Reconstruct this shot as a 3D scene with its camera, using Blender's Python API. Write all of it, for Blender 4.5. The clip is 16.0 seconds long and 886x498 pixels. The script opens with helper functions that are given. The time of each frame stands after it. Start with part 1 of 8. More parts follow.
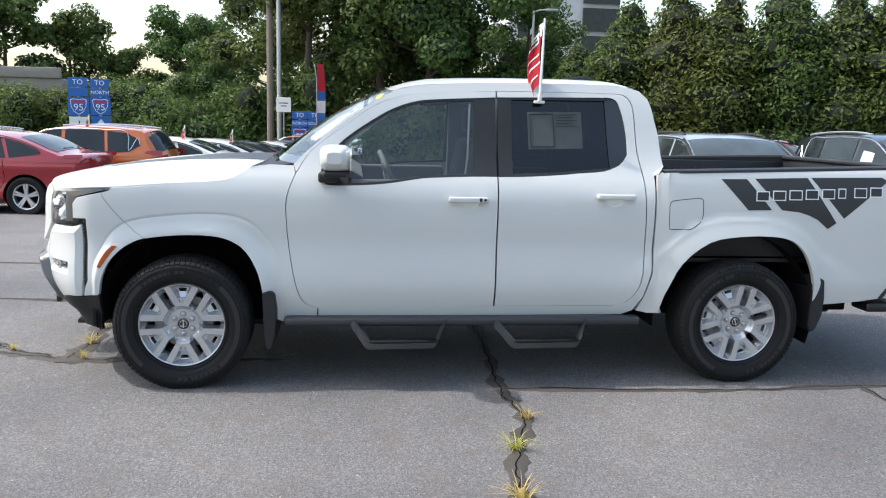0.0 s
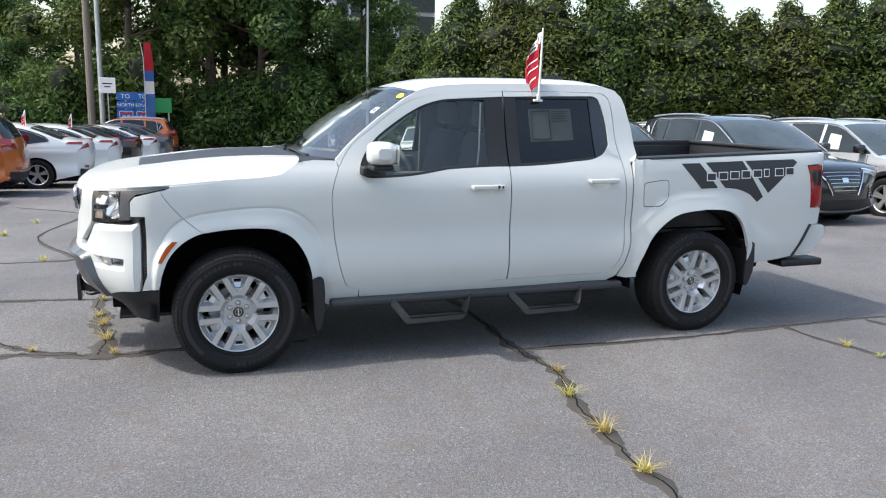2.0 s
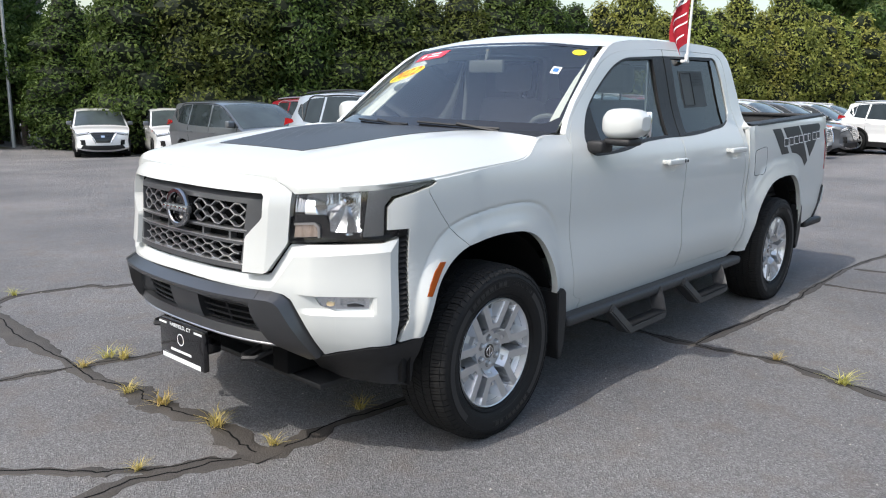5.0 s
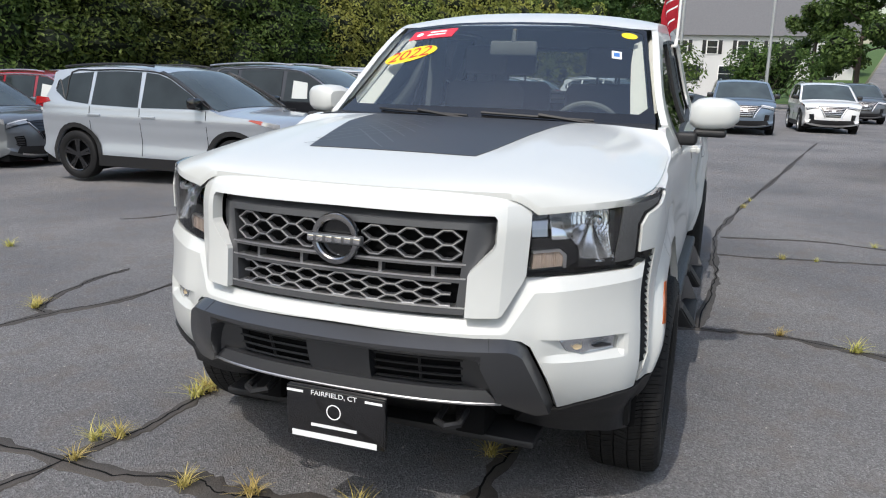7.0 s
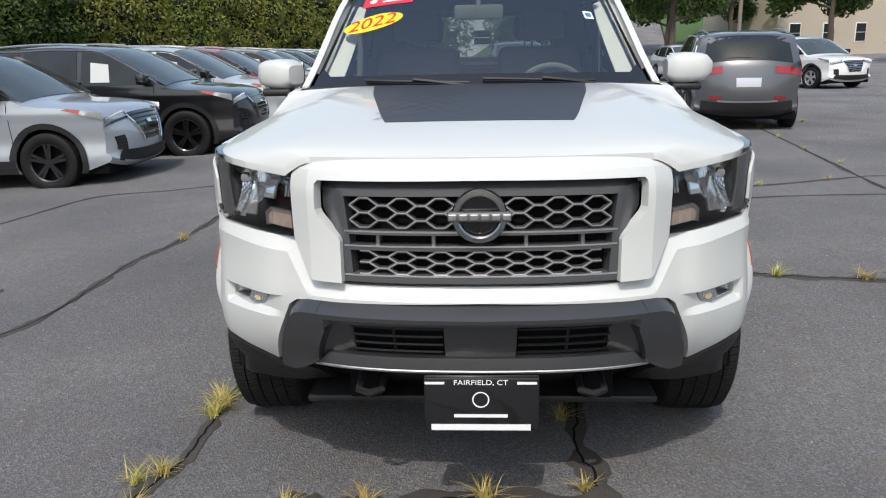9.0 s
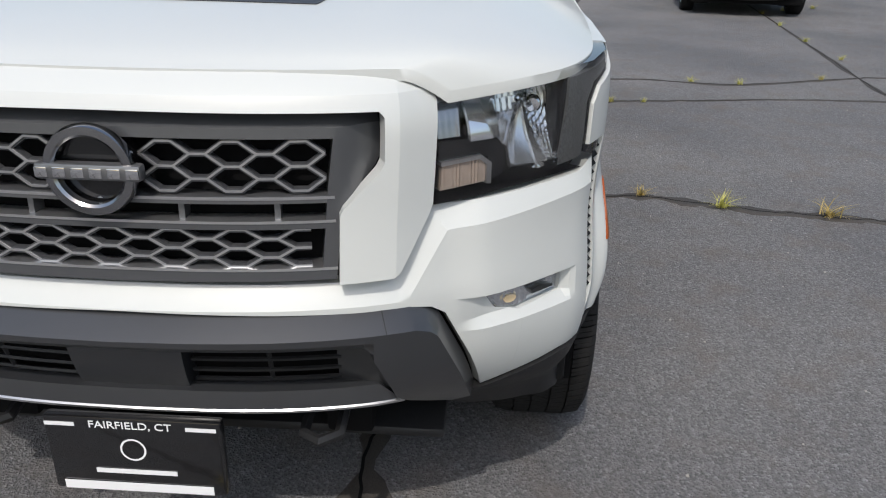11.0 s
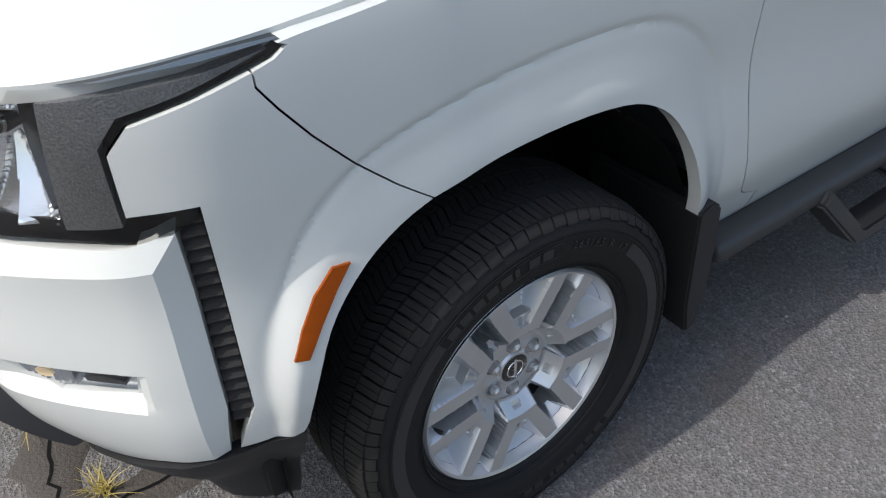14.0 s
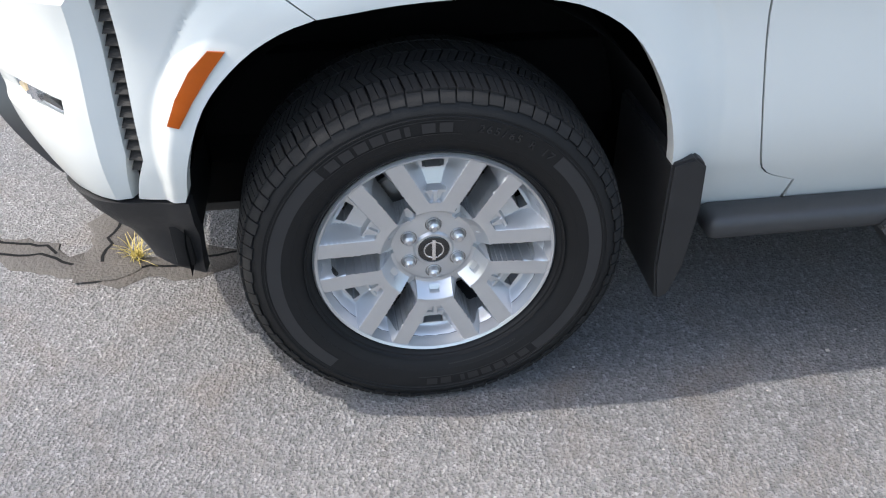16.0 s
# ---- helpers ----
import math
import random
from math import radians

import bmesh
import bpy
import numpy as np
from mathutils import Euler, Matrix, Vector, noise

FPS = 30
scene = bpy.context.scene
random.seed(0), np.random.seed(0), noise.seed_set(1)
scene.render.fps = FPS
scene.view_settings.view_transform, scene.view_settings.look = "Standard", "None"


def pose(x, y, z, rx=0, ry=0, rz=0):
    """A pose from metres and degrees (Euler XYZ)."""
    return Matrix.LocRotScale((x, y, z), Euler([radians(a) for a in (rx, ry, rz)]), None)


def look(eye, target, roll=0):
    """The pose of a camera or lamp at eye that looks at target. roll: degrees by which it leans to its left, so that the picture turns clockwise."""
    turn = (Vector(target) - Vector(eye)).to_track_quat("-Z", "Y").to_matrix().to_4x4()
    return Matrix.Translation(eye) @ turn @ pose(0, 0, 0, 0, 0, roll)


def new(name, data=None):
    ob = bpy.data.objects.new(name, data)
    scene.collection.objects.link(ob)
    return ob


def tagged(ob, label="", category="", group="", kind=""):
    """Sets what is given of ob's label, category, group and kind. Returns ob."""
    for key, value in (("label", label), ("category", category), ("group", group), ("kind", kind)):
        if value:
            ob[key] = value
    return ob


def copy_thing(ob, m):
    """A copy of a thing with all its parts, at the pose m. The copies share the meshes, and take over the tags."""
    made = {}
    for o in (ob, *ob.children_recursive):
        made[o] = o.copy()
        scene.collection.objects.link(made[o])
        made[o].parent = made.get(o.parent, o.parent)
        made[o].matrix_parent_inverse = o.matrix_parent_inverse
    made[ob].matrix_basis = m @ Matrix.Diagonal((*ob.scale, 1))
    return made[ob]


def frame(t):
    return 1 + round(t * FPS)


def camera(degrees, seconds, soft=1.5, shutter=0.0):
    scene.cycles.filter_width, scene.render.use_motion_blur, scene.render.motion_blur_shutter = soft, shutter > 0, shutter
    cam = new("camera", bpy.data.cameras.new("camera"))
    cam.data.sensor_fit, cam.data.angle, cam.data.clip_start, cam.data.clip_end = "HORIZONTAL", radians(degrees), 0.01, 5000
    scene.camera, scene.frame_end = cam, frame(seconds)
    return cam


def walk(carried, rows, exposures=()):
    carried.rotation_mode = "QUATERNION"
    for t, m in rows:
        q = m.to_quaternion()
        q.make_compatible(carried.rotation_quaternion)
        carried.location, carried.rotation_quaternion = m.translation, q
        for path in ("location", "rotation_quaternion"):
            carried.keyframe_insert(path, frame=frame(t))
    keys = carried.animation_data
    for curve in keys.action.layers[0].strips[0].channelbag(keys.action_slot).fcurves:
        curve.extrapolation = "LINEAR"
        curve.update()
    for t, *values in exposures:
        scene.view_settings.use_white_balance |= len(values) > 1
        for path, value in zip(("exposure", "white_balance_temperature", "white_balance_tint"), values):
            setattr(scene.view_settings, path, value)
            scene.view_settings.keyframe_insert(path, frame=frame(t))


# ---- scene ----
cam = camera(59.0, 16.0, soft=1.1)
PATH = [
    (0, (0.925, -4.326, 1.49), (1.154, -2.365, 1.171), 1.5),
    (0.5, (0.612, -4.763, 1.529), (0.916, -2.812, 1.209), 1.9),
    (1, (0.416, -4.956, 1.602), (0.819, -3.024, 1.278), 2.0),
    (1.5, (0.085, -4.837, 1.577), (0.615, -2.938, 1.241), 1.7),
    (2, (-0.431, -4.586, 1.581), (0.254, -2.742, 1.218), 1.2),
    (2.5, (-0.999, -4.24, 1.584), (-0.139, -2.476, 1.201), 0.9),
    (3, (-1.469, -3.698, 1.571), (-0.442, -2.028, 1.175), 0.6),
    (3.5, (-1.865, -3.114, 1.544), (-0.687, -1.547, 1.144), 0.4),
    (4, (-2.151, -2.553, 1.496), (-0.851, -1.087, 1.097), 0.4),
    (4.2, (-2.267, -2.382, 1.475), (-0.924, -0.954, 1.08), 0.5),
    (6.3, (-2.69, -1.026, 1.382), (-0.993, -0.054, 0.962), 1.6),
    (6.5, (-2.795, -0.765, 1.427), (-1.046, 0.106, 1.0), 1.7),
    (7, (-2.896, -0.181, 1.44), (-1.06, 0.476, 0.999), 1.5),
    (7.5, (-3.023, 0.386, 1.425), (-1.118, 0.806, 0.983), 0.7),
    (8, (-3.036, 0.817, 1.434), (-1.095, 1.018, 0.992), 0.1),
    (8.2, (-3.031, 0.88, 1.442), (-1.089, 1.057, 1.0), -0.5),
    (10.3, (-2.704, 0.635, 1.354), (-0.806, 0.606, 0.725), 0.1),
    (10.5, (-2.509, 0.514, 1.351), (-0.623, 0.519, 0.684), 0.5),
    (11, (-2.068, 0.23, 1.356), (-0.238, 0.334, 0.556), 1.0),
    (11.5, (-1.658, -0.043, 1.365), (0.067, 0.307, 0.415), 1.3),
    (12, (-1.313, -0.228, 1.39), (0.223, 0.445, 0.3), 0.6),
    (12.5, (-1.178, -0.411, 1.409), (0.173, 0.495, 0.245), -0.3),
    (13, (-1.125, -0.414, 1.417), (0.111, 0.621, 0.234), -1.6),
    (13.5, (-0.995, -0.485, 1.41), (0.108, 0.685, 0.221), -3.0),
    (14, (-0.688, -0.788, 1.428), (0.214, 0.533, 0.227), -3.0),
    (14.5, (-0.38, -0.903, 1.399), (0.293, 0.54, 0.189), -1.4),
    (15, (-0.194, -1.075, 1.372), (0.208, 0.46, 0.155), -0.5),
    (15.5, (-0.147, -1.195, 1.296), (0.105, 0.368, 0.074), -0.0),
    (16, (-0.163, -1.197, 1.276), (0.075, 0.379, 0.068), 0.5),
]
walk(cam, [(t, look(eye, target, roll)) for t, eye, target, roll in PATH],
     exposures=[(0, 1.16), (1, 1.06), (2, 1.07), (3, 1.02), (4, 0.92), (6.5, 0.52), (7.5, 0.38), (8.2, 0.36), (10.5, 0.22), (11.5, 0.14), (12.5, 0.14), (13.5, 0.25), (14.5, 1.12), (15.2, 1.42), (16, 1.56)])

# ---- world, sun ----
TO_SUN = Vector((-0.70, 0.10, 1.0)).normalized()
world = bpy.data.worlds.new("sky")
scene.world = world
world.use_nodes = True
wn, wl = world.node_tree.nodes, world.node_tree.links
sky = wn.new("ShaderNodeTexSky")
sky.sky_type = 'NISHITA'
sky.sun_disc = False
sky.sun_elevation = math.asin(TO_SUN.z)
sky.sun_rotation = math.atan2(TO_SUN.x, TO_SUN.y)
sky.air_density, sky.dust_density, sky.ozone_density = 1.4, 3.0, 1.3
haze = wn.new("ShaderNodeHueSaturation")
haze.inputs["Saturation"].default_value = 0.95
wl.new(sky.outputs[0], haze.inputs["Color"])
wl.new(haze.outputs[0], wn["Background"].inputs[0])
wn["Background"].inputs[1].default_value = 0.15
sun_data = bpy.data.lights.new("sun", 'SUN')
sun_data.energy, sun_data.angle, sun_data.color = 2.0, radians(0.55), (1.0, 0.965, 0.91)
sun = new("sun", sun_data)
sun.matrix_world = look(TO_SUN * 50, (0, 0, 0))
scene.view_settings.exposure = 0.0


# ---- materials ----
def material(name, color, rough=0.5, metal=0.0, coat=0.0, vary=0.0, scale=20.0, bump=0.0, bump_scale=200.0, spec=0.5,
             second=None, patch=2.0, patch_mix=0.0, coat_rough=0.03):
    """A Principled material with colour that varies at two scales, and fine relief."""
    m = bpy.data.materials.new(name)
    m.use_nodes = True
    n, l = m.node_tree.nodes, m.node_tree.links
    p = n["Principled BSDF"]
    p.inputs["Base Color"].default_value = (*color, 1)
    p.inputs["Roughness"].default_value = rough
    p.inputs["Metallic"].default_value = metal
    p.inputs["Coat Weight"].default_value = coat
    p.inputs["Coat Roughness"].default_value = coat_rough
    p.inputs["Specular IOR Level"].default_value = spec
    if vary or bump or patch_mix:
        tc = n.new("ShaderNodeTexCoord")
        if vary or patch_mix:
            fine = n.new("ShaderNodeTexNoise")
            fine.inputs["Scale"].default_value = scale
            fine.inputs["Detail"].default_value = 6
            l.new(tc.outputs["Object"], fine.inputs["Vector"])
            ramp = n.new("ShaderNodeMix")
            ramp.data_type = 'RGBA'
            ramp.inputs[6].default_value = (*[c * (1 - vary) for c in color], 1)
            ramp.inputs[7].default_value = (*[min(1, c * (1 + vary)) for c in color], 1)
            l.new(fine.outputs["Fac"], ramp.inputs[0])
            out = ramp.outputs[2]
            if patch_mix:
                big = n.new("ShaderNodeTexNoise")
                big.inputs["Scale"].default_value = patch
                big.inputs["Detail"].default_value = 3
                l.new(tc.outputs["Object"], big.inputs["Vector"])
                mul = n.new("ShaderNodeMath")
                mul.operation = 'MULTIPLY'
                mul.inputs[1].default_value = patch_mix
                l.new(big.outputs["Fac"], mul.inputs[0])
                two = n.new("ShaderNodeMix")
                two.data_type = 'RGBA'
                two.inputs[7].default_value = (*(second or [c * 0.6 for c in color]), 1)
                l.new(mul.outputs[0], two.inputs[0])
                l.new(out, two.inputs[6])
                out = two.outputs[2]
            l.new(out, p.inputs["Base Color"])
        if bump:
            t = n.new("ShaderNodeTexNoise")
            t.inputs["Scale"].default_value = bump_scale
            t.inputs["Detail"].default_value = 4
            l.new(tc.outputs["Object"], t.inputs["Vector"])
            b = n.new("ShaderNodeBump")
            b.inputs["Strength"].default_value = bump
            b.inputs["Distance"].default_value = 0.01
            l.new(t.outputs["Fac"], b.inputs["Height"])
            l.new(b.outputs[0], p.inputs["Normal"])
    return m


def glass(name, tint, gloss=0.0, ior=1.6):
    """Thin car glass: what is seen through it is tinted, and it mirrors by Fresnel."""
    m = bpy.data.materials.new(name)
    m.use_nodes = True
    n, l = m.node_tree.nodes, m.node_tree.links
    n.remove(n["Principled BSDF"])
    clear, mirror, mix, fres = n.new("ShaderNodeBsdfTransparent"), n.new("ShaderNodeBsdfGlossy"), n.new("ShaderNodeMixShader"), n.new("ShaderNodeFresnel")
    clear.inputs[0].default_value = (*tint, 1)
    mirror.inputs["Roughness"].default_value = gloss
    fres.inputs[0].default_value = ior
    l.new(fres.outputs[0], mix.inputs[0])
    l.new(clear.outputs[0], mix.inputs[1])
    l.new(mirror.outputs[0], mix.inputs[2])
    l.new(mix.outputs[0], n["Material Output"].inputs[0])
    return m


def leaf_material(name, dark, light, autumn=0.0):
    """Leaves: each clump has its own green, and light comes through."""
    m = bpy.data.materials.new(name)
    m.use_nodes = True
    n, l = m.node_tree.nodes, m.node_tree.links
    p = n["Principled BSDF"]
    geo = n.new("ShaderNodeNewGeometry")
    info = n.new("ShaderNodeObjectInfo")
    mix = n.new("ShaderNodeMix")
    mix.data_type = 'RGBA'
    mix.inputs[6].default_value = (*dark, 1)
    mix.inputs[7].default_value = (*light, 1)
    l.new(geo.outputs["Random Per Island"], mix.inputs[0])
    hue = n.new("ShaderNodeHueSaturation")
    mul = n.new("ShaderNodeMapRange")
    mul.inputs[3].default_value, mul.inputs[4].default_value = 0.47 - autumn, 0.52
    l.new(info.outputs["Random"], mul.inputs[0])
    l.new(mul.outputs[0], hue.inputs["Hue"])
    l.new(mix.outputs[2], hue.inputs["Color"])
    l.new(hue.outputs[0], p.inputs["Base Color"])
    p.inputs["Roughness"].default_value = 0.55
    p.inputs["Specular IOR Level"].default_value = 0.3
    tr = n.new("ShaderNodeBsdfTranslucent")
    l.new(hue.outputs[0], tr.inputs[0])
    ms = n.new("ShaderNodeMixShader")
    ms.inputs[0].default_value = 0.40
    l.new(p.outputs[0], ms.inputs[1])
    l.new(tr.outputs[0], ms.inputs[2])
    l.new(ms.outputs[0], n["Material Output"].inputs[0])
    return m


def asphalt_material(name, base, tan):
    """Worn asphalt: pale aggregate grains in a dark binder, broad stains, and a rough relief."""
    m = bpy.data.materials.new(name)
    m.use_nodes = True
    n, l = m.node_tree.nodes, m.node_tree.links
    p = n["Principled BSDF"]
    tc = n.new("ShaderNodeTexCoord")
    grain = n.new("ShaderNodeTexVoronoi")
    grain.inputs["Scale"].default_value = 140
    fine = n.new("ShaderNodeTexNoise")
    fine.inputs["Scale"].default_value, fine.inputs["Detail"].default_value = 420, 3
    big = n.new("ShaderNodeTexNoise")
    big.inputs["Scale"].default_value, big.inputs["Detail"].default_value = 0.55, 5
    mid = n.new("ShaderNodeTexNoise")
    mid.inputs["Scale"].default_value, mid.inputs["Detail"].default_value = 5.0, 4
    for t in (grain, fine, big, mid):
        l.new(tc.outputs["Object"], t.inputs["Vector"])
    stones = n.new("ShaderNodeValToRGB")
    e = stones.color_ramp.elements
    e[0].position, e[0].color = 0.0, (*[c * 0.58 for c in base], 1)
    e[1].position, e[1].color = 1.0, (*[c * 1.80 for c in base], 1)
    e.new(0.45).color = (*[c * .92 for c in base], 1)
    e.new(0.8).color = (*[c * 1.25 for c in base], 1)
    l.new(grain.outputs["Color"], stones.inputs[0])
    stain = n.new("ShaderNodeMix")
    stain.data_type, stain.blend_type = 'RGBA', 'MULTIPLY'
    stain.inputs[0].default_value = 1.0
    r2 = n.new("ShaderNodeValToRGB")
    r2.color_ramp.elements[0].position, r2.color_ramp.elements[0].color = 0.32, (0.72, 0.72, 0.75, 1)
    r2.color_ramp.elements[1].position, r2.color_ramp.elements[1].color = 0.68, (1.15, 1.12, 1.10, 1)
    l.new(big.outputs["Fac"], r2.inputs[0])
    l.new(stones.outputs[0], stain.inputs[6])
    l.new(r2.outputs[0], stain.inputs[7])
    rust = n.new("ShaderNodeMix")
    rust.data_type = 'RGBA'
    rust.inputs[7].default_value = (*tan, 1)
    r3 = n.new("ShaderNodeValToRGB")
    r3.color_ramp.elements[0].position, r3.color_ramp.elements[0].color = 0.50, (0, 0, 0, 1)
    r3.color_ramp.elements[1].position, r3.color_ramp.elements[1].color = 0.80, (0.6, 0.6, 0.6, 1)
    l.new(mid.outputs["Fac"], r3.inputs[0])
    l.new(r3.outputs[0], rust.inputs[0])
    l.new(stain.outputs[2], rust.inputs[6])
    l.new(rust.outputs[2], p.inputs["Base Color"])
    p.inputs["Roughness"].default_value = 0.82
    p.inputs["Specular IOR Level"].default_value = 0.35
    add = n.new("ShaderNodeMath")
    l.new(grain.outputs["Distance"], add.inputs[0])
    l.new(fine.outputs["Fac"], add.inputs[1])
    b = n.new("ShaderNodeBump")
    b.inputs["Strength"].default_value, b.inputs["Distance"].default_value = 1.0, 0.008
    l.new(add.outputs[0], b.inputs["Height"])
    l.new(b.outputs[0], p.inputs["Normal"])
    return m


WHITE = material("white_paint", (0.565, 0.576, 0.556), 0.34, coat=0.55, vary=0.012, scale=3)
BLACK_PLASTIC = material("black_plastic", (0.016, 0.016, 0.017), 0.50, spec=0.40, vary=0.25, scale=60, bump=0.15, bump_scale=700)
GREY_PLASTIC = material("grey_plastic", (0.030, 0.031, 0.034), 0.30, spec=0.75, coat=0.40, coat_rough=0.18, vary=0.08, scale=30, bump=0.08, bump_scale=900)
STEP_COAT = material("textured_black_coating", (0.030, 0.031, 0.033), 0.48, vary=0.15, scale=60, bump=0.15, bump_scale=600)
GUNMETAL = material("gunmetal_paint", (0.20, 0.202, 0.208), 0.28, metal=0.70, vary=0.05, scale=40)
FRAME_GREY = material("dark_grey_satin_paint", (0.085, 0.087, 0.093), 0.32, metal=0.35, vary=0.06, scale=40)
SATIN = material("satin_metal", (0.55, 0.55, 0.56), 0.3, metal=0.9, vary=0.04, scale=60)
REFLECTOR = material("lamp_reflector", (0.74, 0.76, 0.79), 0.20, metal=0.9)
DARK_CHROME = material("dark_chrome", (0.36, 0.36, 0.37), 0.16, metal=1.0)
CHROME = material("chrome", (0.86, 0.86, 0.87), 0.06, metal=1.0)
ALLOY = material("silver_alloy", (0.56, 0.565, 0.575), 0.34, metal=0.72, coat=0.35, vary=0.03, scale=60)
RUBBER = material("tyre_rubber", (0.0085, 0.0085, 0.009), 0.62, spec=0.25, vary=0.25, scale=35, bump=0.12, bump_scale=350, second=(0.013, 0.0125, 0.012), patch=4, patch_mix=0.3)
TREAD = material("dusty_tread_rubber", (0.014, 0.014, 0.0145), 0.75, spec=0.20, vary=0.3, scale=60, bump=0.1, bump_scale=300, second=(0.024, 0.0225, 0.021), patch=7, patch_mix=0.5)
SIDEWALL_BAND = material("smooth_sidewall_band", (0.021, 0.0215, 0.023), 0.42, spec=0.4, vary=0.12, scale=30)
# near-black: shade below, in recesses and in gaps is put into the colour
DARK = material("shade_and_gap_black", (0.005, 0.005, 0.0055), 0.9, spec=0.15, vary=0.3, scale=15)
STEEL = material("brake_steel", (0.30, 0.29, 0.28), 0.4, metal=0.8, vary=0.2, scale=40)
MATT_BLACK = material("matt_black_vinyl", (0.022, 0.023, 0.026), 0.45, vary=0.1, scale=25)
GLOSS_BLACK = material("gloss_black", (0.01, 0.01, 0.011), 0.12, coat=0.6)
HOOD_VINYL = material("dark_grey_vinyl", (0.035, 0.037, 0.043), 0.42, vary=0.08, scale=30)
HOOD_VINYL_LINE = material("grey_vinyl_line", (0.075, 0.078, 0.085), 0.4)
AMBER = material("amber_lens", (0.27, 0.052, 0.0008), 0.35, spec=0.25, vary=0.10, scale=160, bump=0.06, bump_scale=320)
RED_LENS = material("red_lens", (0.30, 0.012, 0.014), 0.15, coat=0.8, vary=0.15, scale=80)
WHITE_LENS = material("white_lens", (0.75, 0.75, 0.75), 0.12, coat=0.8)
CLEAR = glass("clear_lens", (0.93, 0.93, 0.93))
WINDSCREEN = glass("windscreen_glass", (0.90, 0.95, 0.94), ior=2.55)
REAR_GLASS = glass("rear_glass", (0.45, 0.49, 0.48))
SIDE_GLASS = glass("side_glass", (0.86, 0.91, 0.89), ior=1.75)
PRIVACY = glass("privacy_glass", (0.055, 0.06, 0.065))
INTERIOR = material("dark_interior", (0.135, 0.150, 0.145), 0.7, vary=0.2, scale=30)
SEAT_CLOTH = material("seat_cloth", (0.15, 0.15, 0.155), 0.9, vary=0.3, scale=120, bump=0.2, bump_scale=400)
PALE_TRIM = material("pale_pillar_trim", (0.74, 0.75, 0.70), 0.7, vary=0.06, scale=40)
PAPER = material("paper", (0.55, 0.57, 0.55), 0.7, vary=0.04, scale=30)
DIMMED_PAPER = material("sheet_dimmed_by_glass", (0.055, 0.062, 0.062), 0.7, vary=0.08, scale=20)
YELLOW = material("yellow_sticker", (0.85, 0.62, 0.02), 0.4, vary=0.04, scale=30)
RED_STICKER = material("red_sticker", (0.62, 0.03, 0.05), 0.4, vary=0.04, scale=30)
RED_CLOTH = material("red_flag_cloth", (0.55, 0.025, 0.045), 0.75, vary=0.12, scale=60)
WHITE_PRINT = material("white_print", (0.80, 0.80, 0.80), 0.5)
WHITE_PLASTIC = material("white_plastic", (0.78, 0.78, 0.76), 0.4)
BLUE_PRINT = material("blue_print", (0.05, 0.17, 0.45), 0.5)
ASPHALT = asphalt_material("asphalt", (0.206, 0.204, 0.203), (0.19, 0.155, 0.13))
TAR = material("crack_filler", (0.032, 0.029, 0.027), 0.75, vary=0.4, scale=40, bump=0.5, bump_scale=120, second=(0.10, 0.085, 0.07), patch=6, patch_mix=0.7)
GRASS = leaf_material("dry_grass", (0.34, 0.31, 0.06), (0.72, 0.64, 0.24))


# ---- mesh helpers ----
def finish(ob, bm, mat, sharp=35):
    for f in bm.faces:
        f.smooth = True
    bm.to_mesh(ob.data)
    bm.free()
    ob.data.set_sharp_from_angle(angle=radians(sharp))
    for k in (mat if isinstance(mat, (list, tuple)) else [mat]):
        ob.data.materials.append(k)
    return ob


def part(name, bm, mat, parent=None, label="", sharp=35):
    """Links a bmesh as one mesh object under a thing or a part."""
    ob = finish(new(name, bpy.data.meshes.new(name)), bm, mat, sharp)
    if parent is not None:
        ob.parent = parent
    if label:
        tagged(ob, label)
    return ob


def thing(name, label, category, group="", kind="", at=(0, 0, 0)):
    ob = new(name)
    ob.location = at
    ob.empty_display_size = 0.1
    return tagged(ob, label, category, group, kind)


def box(bm, lo, hi, bevel=0.0, seg=2, m=None):
    """Adds a box between two corners, with rounded edges."""
    lo, hi = Vector(lo), Vector(hi)
    made = bmesh.ops.create_cube(bm, size=1.0, matrix=Matrix.Translation((lo + hi) / 2) @ Matrix.Diagonal((*(hi - lo), 1)))
    vs = made["verts"]
    if bevel:
        es = list({e for v in vs for e in v.link_edges})
        r = bmesh.ops.bevel(bm, geom=es, offset=bevel, segments=seg, affect='EDGES', profile=0.5)
        vs = list({v for f in r["faces"] for v in f.verts} | {v for v in vs if v.is_valid})
    if m is not None:
        bmesh.ops.transform(bm, matrix=m, verts=vs)
    return vs


def lathe(bm, profile, n=48, axis='Y', centre=(0, 0, 0), closed=False):
    """Turns a profile of (radius, along) round an axis."""
    rings = []
    for k in range(n):
        a = 2 * math.pi * k / n
        c, s = math.cos(a), math.sin(a)
        ring = []
        for r, h in profile:
            p = {'Y': (r * c, h, r * s), 'Z': (r * c, r * s, h), 'X': (h, r * c, r * s)}[axis]
            ring.append(bm.verts.new(Vector(p) + Vector(centre)))
        rings.append(ring)
    m = len(profile)
    faces = []
    for k in range(n):
        p, q = rings[k], rings[(k + 1) % n]
        for i in range(m if closed else m - 1):
            j = (i + 1) % m
            faces.append(bm.faces.new((p[i], p[j], q[j], q[i])))
    return faces


